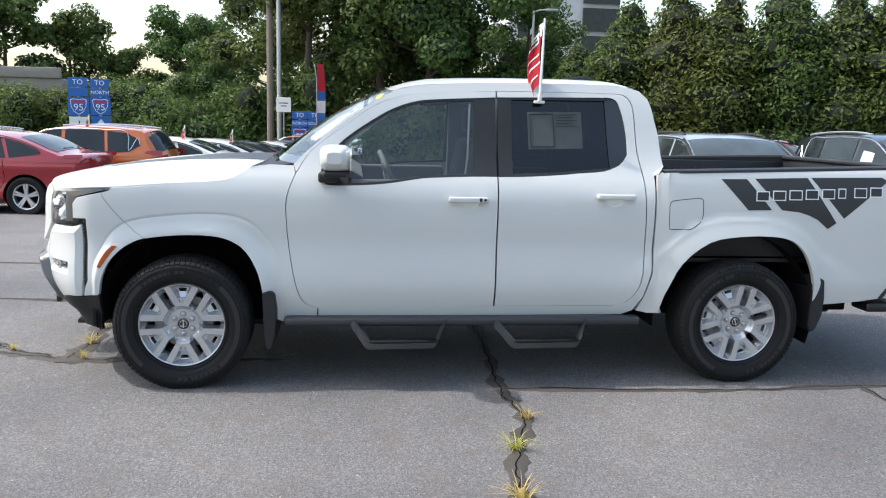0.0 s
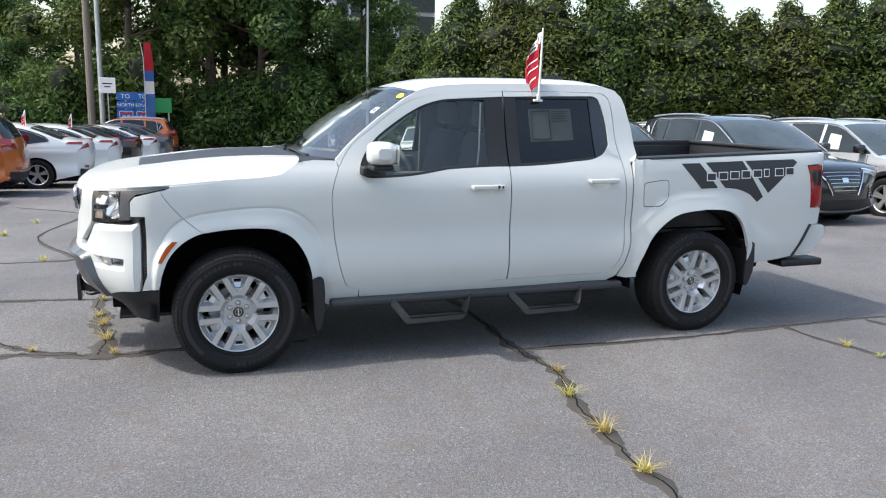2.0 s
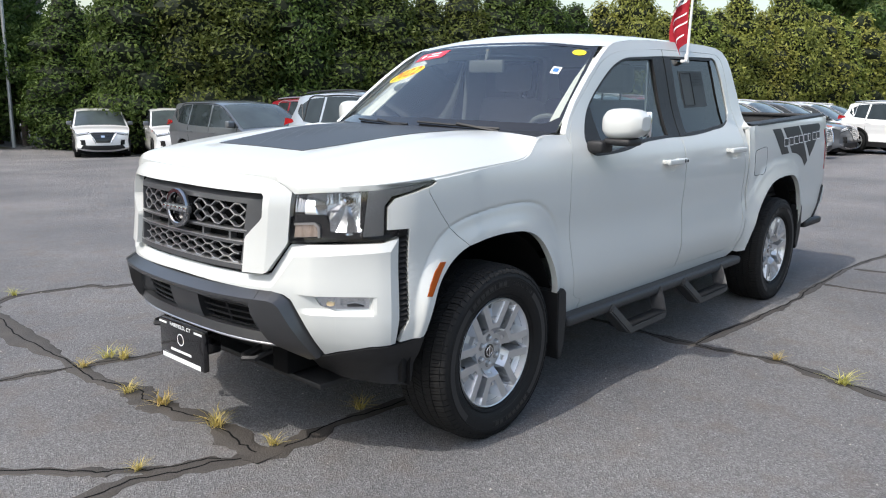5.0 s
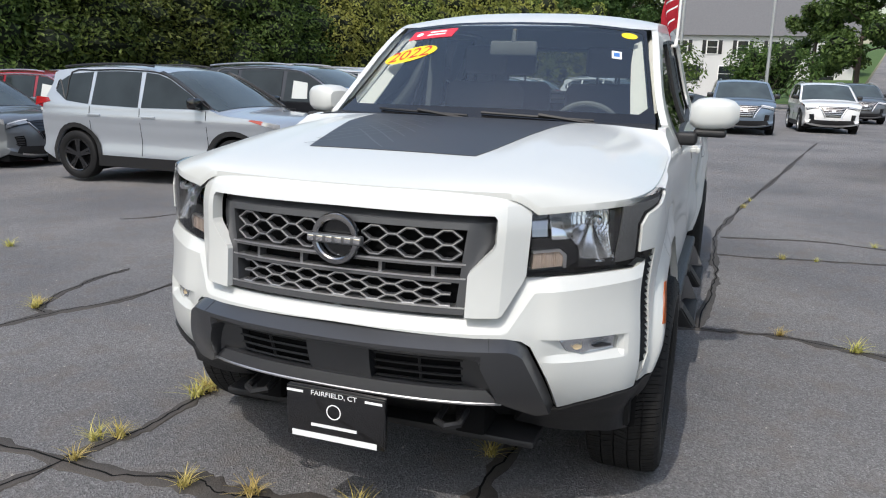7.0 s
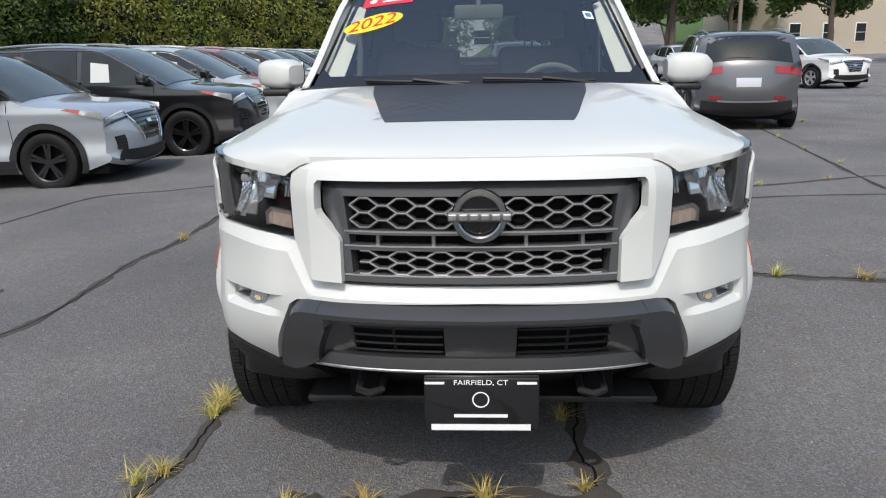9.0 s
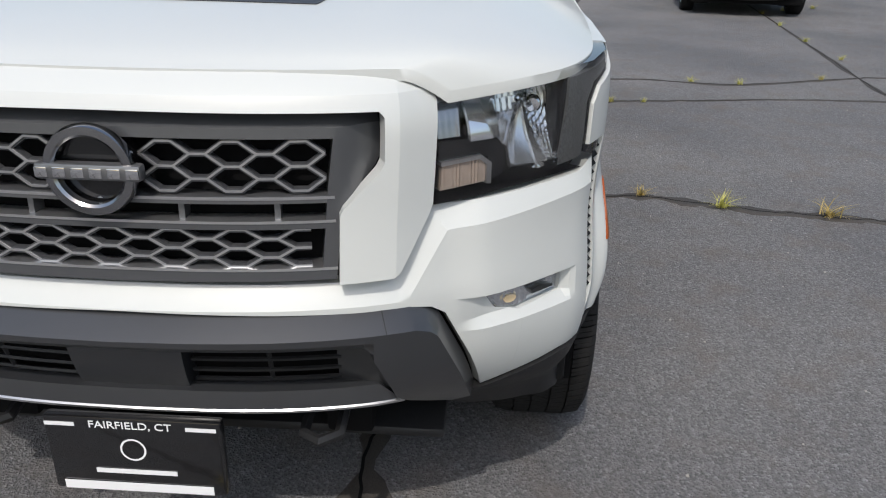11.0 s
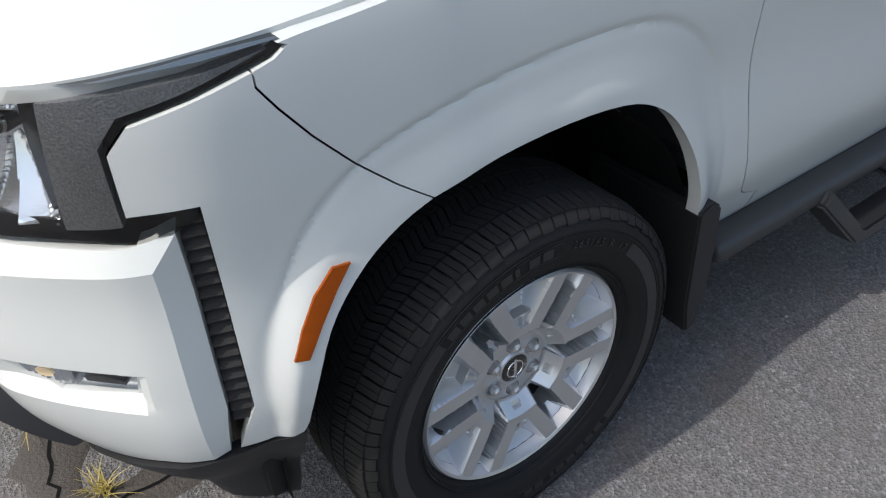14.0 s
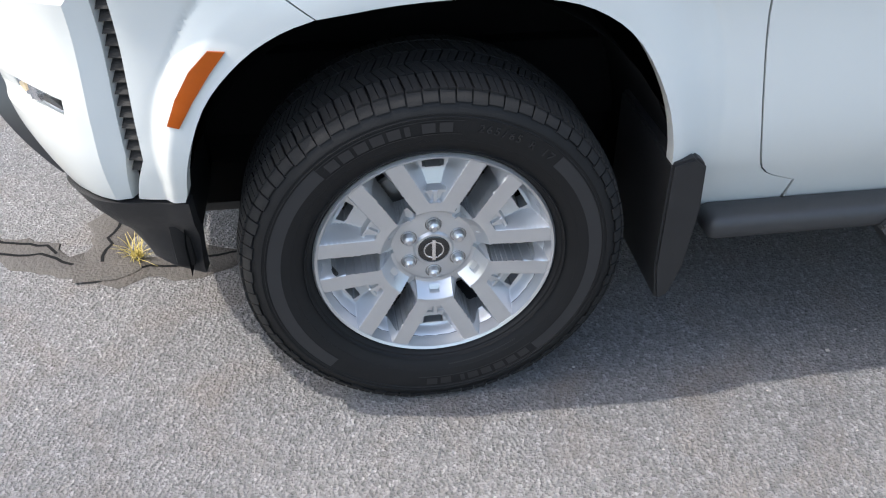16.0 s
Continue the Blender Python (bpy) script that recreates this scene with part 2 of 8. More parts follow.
def tube(bm, path, r, n=8, caps=True):
    """A round bar along a path; r may be a list."""
    rings = []
    path = [Vector(p) for p in path]
    up = None
    for i, p in enumerate(path):
        d = (path[min(i + 1, len(path) - 1)] - path[max(i - 1, 0)]).normalized()
        if up is None:
            up = d.orthogonal().normalized()
        up = (up - d * up.dot(d)).normalized()
        side = d.cross(up)
        rr = r[i] if isinstance(r, (list, tuple)) else r
        rings.append([bm.verts.new(p + (up * math.cos(2 * math.pi * k / n) + side * math.sin(2 * math.pi * k / n)) * rr) for k in range(n)])
    for a, b in zip(rings, rings[1:]):
        for k in range(n):
            bm.faces.new((a[k], a[(k + 1) % n], b[(k + 1) % n], b[k]))
    if caps:
        bm.faces.new(rings[0][::-1])
        bm.faces.new(rings[-1])
    return rings


def grid_faces(bm, rows, flip=False):
    vs = [[bm.verts.new(p) for p in row] for row in rows]
    for a, b in zip(vs, vs[1:]):
        for i in range(len(a) - 1):
            q = (a[i], a[i + 1], b[i + 1], b[i])
            bm.faces.new(q[::-1] if flip else q)
    return vs


def spline(pts, n=4):
    """A smooth open curve through points, n pieces to a span."""
    pts = [np.array(p, float) for p in pts]
    out = []
    for i in range(len(pts) - 1):
        p1, p2 = pts[i], pts[i + 1]
        p0 = pts[i - 1] if i else 2 * p1 - p2
        p3 = pts[i + 2] if i + 2 < len(pts) else 2 * p2 - p1
        for k in range(n):
            t = k / n
            out.append(tuple(0.5 * (2 * p1 + (p2 - p0) * t + (2 * p0 - 5 * p1 + 4 * p2 - p3) * t * t + (3 * p1 - p0 - 3 * p2 + p3) * t ** 3)))
    return out + [tuple(pts[-1])]


def eased(xs, ys):
    """A smooth function through points (Hermite)."""
    xs, ys = np.array(xs, float), np.array(ys, float)
    sl = np.gradient(ys, xs)

    def at(x):
        x = min(max(x, xs[0]), xs[-1])
        i = min(int(np.searchsorted(xs, x, side='right')) - 1, len(xs) - 2)
        h = xs[i + 1] - xs[i]
        t = (x - xs[i]) / h
        return float((2 * t ** 3 - 3 * t * t + 1) * ys[i] + (t ** 3 - 2 * t * t + t) * h * sl[i] + (3 * t * t - 2 * t ** 3) * ys[i + 1] + (t ** 3 - t * t) * h * sl[i + 1])
    return at


def step01(a, b, x):
    t = min(max((x - a) / (b - a), 0.0), 1.0)
    return t * t * (3 - 2 * t)


def panel(poly, put, step=0.06, depth=0.012, bm=None, step_b=None, cuts_b=(), lines=()):
    """A sheet with the outline poly in a flat plan (a, b), laid on a surface by put(a, b, inward), its rim turned inward by depth."""
    b2 = bmesh.new()
    b2.faces.new([b2.verts.new((a, b, 0)) for a, b in poly])
    for ax, st in ((0, step), (1, step_b or step)):
        lo, hi = min(p[ax] for p in poly), max(p[ax] for p in poly)
        k = int((hi - lo) / st)
        for i in range(1, k + 1):
            co, no = [0, 0, 0], [0, 0, 0]
            co[ax], no[ax] = lo + (hi - lo) * i / (k + 1), 1
            bmesh.ops.bisect_plane(b2, geom=b2.verts[:] + b2.edges[:] + b2.faces[:], plane_co=co, plane_no=no, dist=1e-5)
    for p, q in lines:
        no = (q[1] - p[1], p[0] - q[0], 0)
        for sg in (1, -1):
            bmesh.ops.bisect_plane(b2, geom=b2.verts[:] + b2.edges[:] + b2.faces[:], plane_co=(sg * p[0], p[1], 0), plane_no=(sg * no[0], no[1], 0), dist=1e-5)
    for b in cuts_b:
        bmesh.ops.bisect_plane(b2, geom=b2.verts[:] + b2.edges[:] + b2.faces[:], plane_co=(0, b, 0), plane_no=(0, 1, 0), dist=1e-5)
    b2.normal_update()
    top = list(b2.faces)
    if depth:
        rim = [e for e in b2.edges if e.is_boundary]
        made = bmesh.ops.extrude_edge_only(b2, edges=rim)
        for v in made["geom"]:
            if isinstance(v, bmesh.types.BMVert):
                v.co.z = 1
    mid = poly[0]
    for v in b2.verts:
        v.co = put(v.co.x, v.co.y, depth if v.co.z > 0.5 else 0.0)
    b2.normal_update()
    c = top[len(top) // 2]
    best = max(top, key=lambda f: f.calc_area())
    # outward is away from the turned-in rim
    a0, b0 = poly[0]
    out = Vector(put(a0, b0, 0)) - Vector(put(a0, b0, 0.01))
    if sum((f.normal.dot(out)) * f.calc_area() for f in top) < 0:
        bmesh.ops.reverse_faces(b2, faces=b2.faces[:])
    bmesh.ops.triangulate(b2, faces=[f for f in b2.faces if len(f.verts) > 4])
    if bm is None:
        return b2
    tmp = bpy.data.meshes.new("tmp")
    b2.to_mesh(tmp)
    b2.free()
    bm.from_mesh(tmp)
    bpy.data.meshes.remove(tmp)
    return bm


def text_mesh(words, size, thick=0.001):
    """A flat word as a mesh, centred, in x and y."""
    cu = bpy.data.curves.new("word", 'FONT')
    cu.body, cu.size, cu.extrude, cu.align_x, cu.align_y = words, size, thick, 'CENTER', 'CENTER'
    cu.resolution_u = 3
    ob = bpy.data.objects.new("word", cu)
    scene.collection.objects.link(ob)
    me = bpy.data.meshes.new_from_object(ob.evaluated_get(bpy.context.evaluated_depsgraph_get()))
    bpy.data.objects.remove(ob)
    bpy.data.curves.remove(cu)
    return me


def add_text(bm, words, size, m, thick=0.001, squash=1.0):
    me = text_mesh(words, size, thick)
    me.transform(m @ Matrix.Diagonal((squash, 1, 1, 1)))
    bm.from_mesh(me)
    bpy.data.meshes.remove(me)
    return bm

# ---- the white pickup ----
YC, HUB = 0.868, 0.358           # the truck's middle line and the height of its wheel hubs
REAR = 3.2                       # wheelbase
PLAN = np.array(spline([(-.886, YC), (-.882, .71), (-.867, .565), (-.833, .422), (-.780, .312), (-.704, .183), (-.608, .070), (-.548, .027), (-.48, -.003), (-.41, -.013),
                        (-.30, -.014), (-.15, -.010), (0, 0), (.5, 0), (1.5, 0), (2.6, 0), (2.8, -.012), (3.7, -.014), (4.0, -.010), (4.2, 0), (4.34, .022), (4.44, .058)], 8))
ARC = np.r_[0, np.cumsum(np.hypot(*np.diff(PLAN, axis=0).T))]
TAN = np.gradient(PLAN, ARC, axis=0)
FRONT_OUT = eased([.22, .30, .40, .46, .55, .62, .70, .76, .87, .95, 1.03, 1.07, 1.10, 1.14], [-.26, -.20, -.12, -.06, -.004, .014, .02, .012, .0, -.004, -.014, -.032, -.062, -.13])
SIDE_OUT = eased([.22, .38, .46, .52, .58, .65, .80, .95, 1.05, 1.12, 1.17, 1.22, 1.27, 1.65, 1.78], [-.09, -.045, -.020, .000, .009, .007, -.005, .004, .002, -.010, -.028, -.056, -.078, -.188, -.235])
BED_OUT = eased([.22, .38, .46, .54, .60, .66, .80, .95, 1.05, 1.12, 1.20, 1.26, 1.32], [-.09, -.045, -.022, -.006, .002, .002, .004, .006, .004, -.002, -.012, -.028, -.07])


def q_u(u):
    """The place along the outline for a distance u from the middle line, on the front."""
    return float(np.interp(u * 1.005, YC - PLAN[:, 1][:64], ARC[:64]))


def q_x(x):
    """The place along the outline for x, on the side."""
    return float(np.interp(x, PLAN[:, 0], ARC))


# the front wheel arch is framed by a crease: polar outlines of the arch and of the crease round a point above the hub
ARCH_C = (.02, .47)
def polar(pts):
    w = sorted((math.atan2(z - ARCH_C[1], x - ARCH_C[0]), math.hypot(x - ARCH_C[0], z - ARCH_C[1])) for x, z in pts)
    return [a for a, _ in w], [r for _, r in w]


LIP_A, LIP_R = polar([(-.424, .545), (-.406, .622), (-.372, .703), (-.322, .762), (-.262, .807), (-.19, .835), (-.06, .851), (.08, .856), (.20, .846), (.28, .818), (.345, .766), (.40, .674), (.43, .57)])
FOLD_A, FOLD_R = polar(spline([(-.462, .56), (-.460, .64), (-.445, .712), (-.413, .784), (-.373, .848), (-.329, .892), (-.275, .924), (-.195, .946), (-.106, .957), (.052, .970), (.182, .972), (.275, .963), (.358, .933), (.432, .875), (.492, .783), (.520, .68), (.530, .57)], 3))


def flare(x, z):
    if x < 1.2:
        a, r = math.atan2(z - ARCH_C[1], x - ARCH_C[0]), math.hypot(x - ARCH_C[0], z - ARCH_C[1])
        if a < -1.6:
            a += 2 * math.pi
        lip, fold = float(np.interp(a, LIP_A, LIP_R)), float(np.interp(a, FOLD_A, FOLD_R))
        t = (r - lip) / (fold - lip)
        blur = .9 * (1 - step01(.55, .80, z)) + .5 * step01(.42, .53, x)
        inner = min(max(t, 0), 1)
        ahead = step01(2.0, 2.7, a)
        groove = -.0030 * math.exp(-((t - .97) / .055) ** 2) * max(0, 1 - 1.4 * blur)
        return groove - .0040 * (1 - step01(.93 - blur, 1.05 + blur, t)) * (1 - blur) + (1 - ahead) * (.022 * (1 - inner) + .010 * (1 - step01(.10, .70, t))) + ahead * .032 * (1 - step01(.46, 1.12, t)) * (.45 + .55 * step01(.50, .66, z))
    n = ((abs(x - 3.19) / (.565 if x < 3.19 else .575)) ** 2.5 + (max(z - HUB, 0) / .625) ** 2.5) ** 0.4
    soft = .032 + .5 * (1 - step01(.58, .80, z))
    return .012 * (1 - step01(1.0, 1.0 + soft, n)) + .026 * (1 - step01(.78, 1.0, n))


def wrap(q, z, inward=0.0):
    """The body's outer skin: q runs round the truck from the nose (plus: its left side, minus: its right), z is the height."""
    s, a = (1 if q >= 0 else -1), abs(q)
    x, y = np.interp(a, ARC, PLAN[:, 0]), np.interp(a, ARC, PLAN[:, 1])
    tx, ty = np.interp(a, ARC, TAN[:, 0]), np.interp(a, ARC, TAN[:, 1])
    k = math.hypot(tx, ty)
    nx, ny = ty / k, -tx / k
    w = step01(.03, .34, y) if x < 1 else 0.0
    side = BED_OUT(z) if x > 2.655 and not (x < 2.706 and z > 1.243) else SIDE_OUT(z)
    if x < .6:
        side = max(side, -.03 - .25 * max(z - 1.12, 0)) if x < .4 else side
    d = w * FRONT_OUT(z) + (1 - w) * (side + flare(x, z)) - inward
    y = y + ny * d
    z += .010 * min(max((z - .50) / .45, 0), 1.1) * (1 - step01(-.56, -.20, x))
    return Vector((x + nx * d, y if s > 0 else 2 * YC - y, z))


def pu(u, z):
    return (q_u(u), z)


def px(x, z):
    return (q_x(x), z)


def mirror_poly(half):
    return list(half) + [(-a, b) for a, b in reversed(half) if a > 1e-4]


def side_poly(pts, s):
    poly = [px(x, z) for x, z in pts]
    return poly if s > 0 else [(-a, b) for a, b in poly]


def q_poly(pts, s):
    return list(pts) if s > 0 else [(-a, b) for a, b in pts]


def shifted(off, put=wrap):
    return lambda a, b, d: put(a, b, d - off)


truck = thing("pickup_truck", "white crew cab pickup truck with black side graphics, parked on asphalt", "truck")

ARCH_F = spline([(-.428, .480), (-.424, .545), (-.406, .622), (-.372, .703), (-.322, .762), (-.262, .807), (-.19, .835), (-.06, .851), (.08, .856), (.20, .846), (.28, .818), (.345, .766), (.40, .674), (.43, .57), (.446, .44)], 3)
ARCH_R = spline([(2.715, .415), (2.722, .47), (2.745, .557), (2.824, .717), (2.98, .842), (3.163, .878), (3.351, .881), (3.487, .856), (3.582, .776), (3.642, .631), (3.655, .50)], 3)
DOOR_FRONT = spline([(.730, .442), (.660, .470), (.628, .52), (.599, .625), (.572, .795), (.560, .95), (.558, 1.03), (.572, 1.102), (.607, 1.192)], 3)
DOOR_TOP = spline([(.607, 1.192), (.695, 1.322), (.866, 1.453), (1.017, 1.563), (1.153, 1.621), (1.322, 1.651), (1.735, 1.676)], 3)
REAR_TOP = spline([(1.735, 1.676), (2.114, 1.681), (2.43, 1.681), (2.505, 1.665), (2.54, 1.61), (2.552, 1.50), (2.562, 1.35), (2.593, 1.177), (2.608, .862), (2.602, .65), (2.570, .545), (2.51, .478), (2.44, .458)], 3)
BELT_F = spline([(1.735, 1.193), (1.60, 1.193), (1.43, 1.186), (1.30, 1.178), (1.14, 1.152), (1.0, 1.138), (.86, 1.133), (.775, 1.137), (.742, 1.17)], 3)
WIN_TOP_F = spline([(.742, 1.17), (.745, 1.22), (.80, 1.31), (.874, 1.388), (1.015, 1.488), (1.15, 1.565), (1.28, 1.607), (1.40, 1.62), (1.735, 1.640)], 3)
BELT_R = spline([(1.735, 1.193), (1.90, 1.197), (2.10, 1.210), (2.22, 1.222), (2.36, 1.235), (2.46, 1.275), (2.505, 1.33)], 3)
WIN_BACK_R = spline([(2.505, 1.33), (2.503, 1.42), (2.488, 1.52), (2.462, 1.61), (2.425, 1.652), (2.30, 1.655), (1.735, 1.640)], 3)


def make_side(s):
    # front wing, split from the bumper corner by a slanting seam
    hood_seam = spline([(-.350, 1.0925), (-.329, 1.101), (.045, 1.132), (.19, 1.142), (.255, 1.156), (.305, 1.185), (.375, 1.226)], 3)
    arch = [p for p in ARCH_F if p[0] > -.178]
    wing = hood_seam + [(.47, 1.238), (.60, 1.235)] + DOOR_FRONT[::-1] + [(.726, .392), (.635, .375), (.545, .352), (.480, .385)] + arch[::-1] + [(-.184, .8375), (-.235, .876), (-.283, .918), (-.340, .979), (-.377, 1.026), (-.3965, 1.055), (-.3965, 1.0722), (-.3700, 1.0800)]
    part("front_wing", panel(side_poly(wing, s), wrap, 0.006, 0.03), WHITE, truck)
    arch2 = [p for p in ARCH_F if p[0] <= -.195 and p[1] > .535]
    corner = [px(-.3993, 1.0714), px(-.470, 1.053), px(-.536, 1.034), px(-.560, 1.004), px(-.562, .925), px(-.487, .928), px(-.487, .60), px(-.507, .552), px(-.520, .513), px(-.432, .525)]
    corner = corner + [px(*p) for p in arch2] + [px(-.1870, .837), px(-.2380, .875), px(-.2860, .917), px(-.3430, .978), px(-.3800, 1.025), px(-.3993, 1.054)]
    part("bumper_corner", panel(q_poly(corner, s), wrap, 0.006, 0.03), WHITE, truck)
    # doors: a sheet with the window opening left free towards the middle pillar
    front = [(1.733, .452), (1.735, 1.193)] + BELT_F[1:] + WIN_TOP_F[1:] + [(1.735, 1.674)] + DOOR_TOP[::-1][1:] + DOOR_FRONT[::-1][1:]
    front = [(x + (.004 if x < 1.7 else -.002), z) for x, z in front]
    fd = part("front_door", panel(side_poly(front, s), wrap, 0.045, 0.022), WHITE, truck)
    rear = [(1.741, .452), (1.741, 1.193)] + [(x, z) for x, z in BELT_R[1:] + WIN_BACK_R[1:-1]] + [(1.741, 1.640), (1.741, 1.674)] + [(x - .003, z - .002) for x, z in REAR_TOP[1:]]
    rd = part("rear_door", panel(side_poly(rear, s), wrap, 0.045, 0.022), WHITE, truck)
    # cab frame: windscreen pillar, roof rail, rear pillar and sill in one pressing
    frame_ = [(.612, 1.205), (.598, 1.242), (.665, 1.312), (.75, 1.388), (.90, 1.505), (1.05, 1.607), (1.15, 1.662), (1.25, 1.690), (1.47, 1.712), (1.77, 1.724), (2.34, 1.730), (2.50, 1.722), (2.585, 1.70), (2.632, 1.655), (2.655, 1.59), (2.684, 1.44), (2.700, 1.27), (2.654, 1.215), (2.652, .66), (2.61, .51), (2.565, .428), (2.50, .400), (.735, .386), (.735, .442)]
    frame_ += [(1.2, .448), (2.44, .454)] + [(x + .003, z) for x, z in REAR_TOP[::-1][1:]] + DOOR_TOP[::-1][1:]
    part("cab_frame", panel(side_poly(frame_, s), wrap, 0.05, 0.03), WHITE, truck)
    # bed side with its lamp cut out
    bed = [(2.664, 1.222), (2.69, 1.236), (3.29, 1.256), (4.0, 1.279), (4.33, 1.288), (4.36, 1.20), (4.185, 1.188), (4.215, 1.11), (4.245, .866), (4.365, .860), (4.355, .742), (4.262, .737), (4.112, .500), (3.98, .482), (3.74, .466), (3.655, .462)] + ARCH_R[::-1] + [(2.655, .41), (2.585, .425), (2.622, .52), (2.662, .66)]
    part("bed_side", panel(side_poly(bed, s), wrap, 0.022, 0.03), WHITE, truck)
    # side windows
    def win_put(off):
        return lambda a, b, d: wrap(a, b, d + off)
    g1 = [(1.612, 1.200)] + [(x, z + .007) for x, z in BELT_F[3:]] + [(x + .014, z - .012) for x, z in WIN_TOP_F[3:-3]] + [(1.612, 1.618)]
    part("window", panel(side_poly(g1, s), win_put(.016), 0.12, 0.004), SIDE_GLASS, fd).visible_shadow = False
    seal = WIN_TOP_F[:-3] + [(1.612, 1.632)] + [(1.612, 1.616)] + [(x + .012, z - .012) for x, z in WIN_TOP_F[1:-3][::-1]]
    part("window_seal", panel(side_poly(seal, s), win_put(.004), 0.06, 0.018), BLACK_PLASTIC, fd)
    low = BELT_F[2:] + [(x + .004, z + .014) for x, z in BELT_F[2:][::-1]]
    part("belt_seal", panel(side_poly(low, s), win_put(.002), 0.06, 0.018), BLACK_PLASTIC, fd)
    part("pillar_cover", panel(side_poly([(1.600, 1.195), (1.732, 1.195), (1.731, 1.640), (1.606, 1.634)], s), win_put(.003), 0.06, 0.02), BLACK_PLASTIC, fd)
    part("pillar_cover", panel(side_poly([(1.744, 1.195), (1.826, 1.200), (1.824, 1.640), (1.744, 1.640)], s), win_put(.003), 0.06, 0.02), BLACK_PLASTIC, rd)
    g2 = [(1.830, 1.212), (2.10, 1.224), (2.22, 1.236), (2.395, 1.252), (2.372, 1.640), (1.826, 1.632)]
    part("window", panel(side_poly(g2, s), win_put(.016), 0.12, 0.004), PRIVACY, rd).visible_shadow = False
    seal2 = [(1.822, 1.197)] + BELT_R[3:-3] + [(2.44, 1.266), (2.395, 1.252), (2.22, 1.236), (2.10, 1.224), (1.83, 1.212)]
    part("belt_seal", panel(side_poly(seal2, s), win_put(.002), 0.06, 0.018), BLACK_PLASTIC, rd)
    part("window_seal", panel(side_poly([(1.824, 1.641), (2.30, 1.653), (2.42, 1.651), (2.375, 1.638), (1.826, 1.630)], s), win_put(.004), 0.06, 0.018), BLACK_PLASTIC, rd)
    quarter = [(2.398, 1.250), (2.44, 1.266)] + BELT_R[-4:] + WIN_BACK_R[1:-4] + [(2.376, 1.644)]
    part("quarter_panel", panel(side_poly(quarter, s), win_put(.008), 0.06, 0.012), GLOSS_BLACK, rd)
    # door handles with a scooped recess behind
    for x0, z0, door, lock in ((1.452, 1.071, fd, True), (2.303, 1.098, rd, False)):
        bm = bmesh.new()
        y0 = wrap(q_x(x0), z0).y
        tilt = -0.03
        for xa, xb, ya, yb, za, zb, bv in ((x0, x0 + .222, y0 - .048, y0 - .026, z0 - .018, z0 + .014, .009), (x0 + .004, x0 + .04, y0 - .035, y0 + .01, z0 - .012, z0 + .010, .004), (x0 + .165, x0 + .218, y0 - .035, y0 + .01, z0 - .014, z0 + .010, .004)):
            box(bm, (xa, ya, za), (xb, yb, zb), bv, 3)
        if s < 0:
            bmesh.ops.scale(bm, vec=(1, -1, 1), verts=bm.verts)
            bmesh.ops.translate(bm, vec=(0, 2 * YC, 0), verts=bm.verts)
            bmesh.ops.reverse_faces(bm, faces=bm.faces[:])
        h = part("door_handle", bm, WHITE, door)
        if lock and s > 0:
            bm = bmesh.new()
            box(bm, (x0 + .170, y0 - .0495, z0 - .010), (x0 + .186, y0 - .045, z0 + .009), .001)
            lathe(bm, [(0, y0 - .0505), (.007, y0 - .0505), (.008, y0 - .047)], 12, 'Y', (x0 + .204, 0, z0 - .001))
            part("lock", bm, GLOSS_BLACK, h)
        bm = bmesh.new()
        cup = [(x0 + .112 + .062 * math.cos(a), z0 - .004 + (.05 if math.sin(a) > 0 else .056) * math.sin(a)) for a in np.linspace(0, 2 * math.pi, 25)[:-1]]
        cup_put = lambda a, b, d: wrap(a, b, d - .0008 + .012 * max(0.0, 1 - ((abs(a) - q_x(x0 + .112)) / .062) ** 2 - ((b - z0 + .004) / .056) ** 2))
        part("handle_cup", panel(side_poly(cup, s), cup_put, .012, 0.0), WHITE, door)
    # tank flap, drawn by its seam
    if s > 0:
        flap = spline([(2.737, 1.048), (2.745, 1.072), (2.78, 1.082), (2.90, 1.095), (2.932, 1.088), (2.938, 1.06), (2.937, .978), (2.915, .95), (2.868, .918), (2.83, .914), (2.755, .915), (2.742, .93), (2.737, 1.048)], 3)[:-1]
        ring = flap + [flap[0]] + [(2.84 + (x - 2.84) * .972, 1.005 + (z - 1.005) * .968) for x, z in [flap[0]] + flap[::-1]]
        part("fuel_flap", panel(side_poly([(2.84 + (x - 2.84) * .97, 1.005 + (z - 1.005) * .965) for x, z in flap], s), shifted(.0015), .04, .003), WHITE, truck)
        bm = bmesh.new()
        pts = [wrap(q_x(x), z, .0005) for x, z in flap]
        tube(bm, pts + [pts[0]], .0022, 5, False)
        part("flap_seam", bm, BLACK_PLASTIC, truck)
        bm = bmesh.new()
        box(bm, (2.915, -.012, 1.028), (2.945, .004, 1.048), .005)
        part("flap_catch", bm, WHITE, truck)
    # amber marker on the wheel arch
    mk = [(-.351, .794), (-.325, .793), (-.353, .760), (-.383, .719), (-.410, .676), (-.429, .678), (-.410, .721), (-.384, .762)]
    part("side_marker", panel(side_poly(mk, s), shifted(.004), .02, .012), AMBER, truck, "amber side marker lamp")
    # vent strip beside the headlamp
    vq0, vq1 = q_x(-.519), q_x(-.488)

    def vent_put(a, b, d):
        return wrap(a, b, d + .005 + .006 * (vq1 - abs(a)) / (vq1 - vq0))
    vent = [(vq0, .905), px(-.489, .924), px(-.489, .60), px(-.509, .553), (vq0 - .006, .566)]
    ve = part("air_vent", panel(q_poly(vent, s), lambda a, b, d: vent_put(a, b, d + .015), .02, .02), RUBBER, truck, "black vent with a zigzag grille")
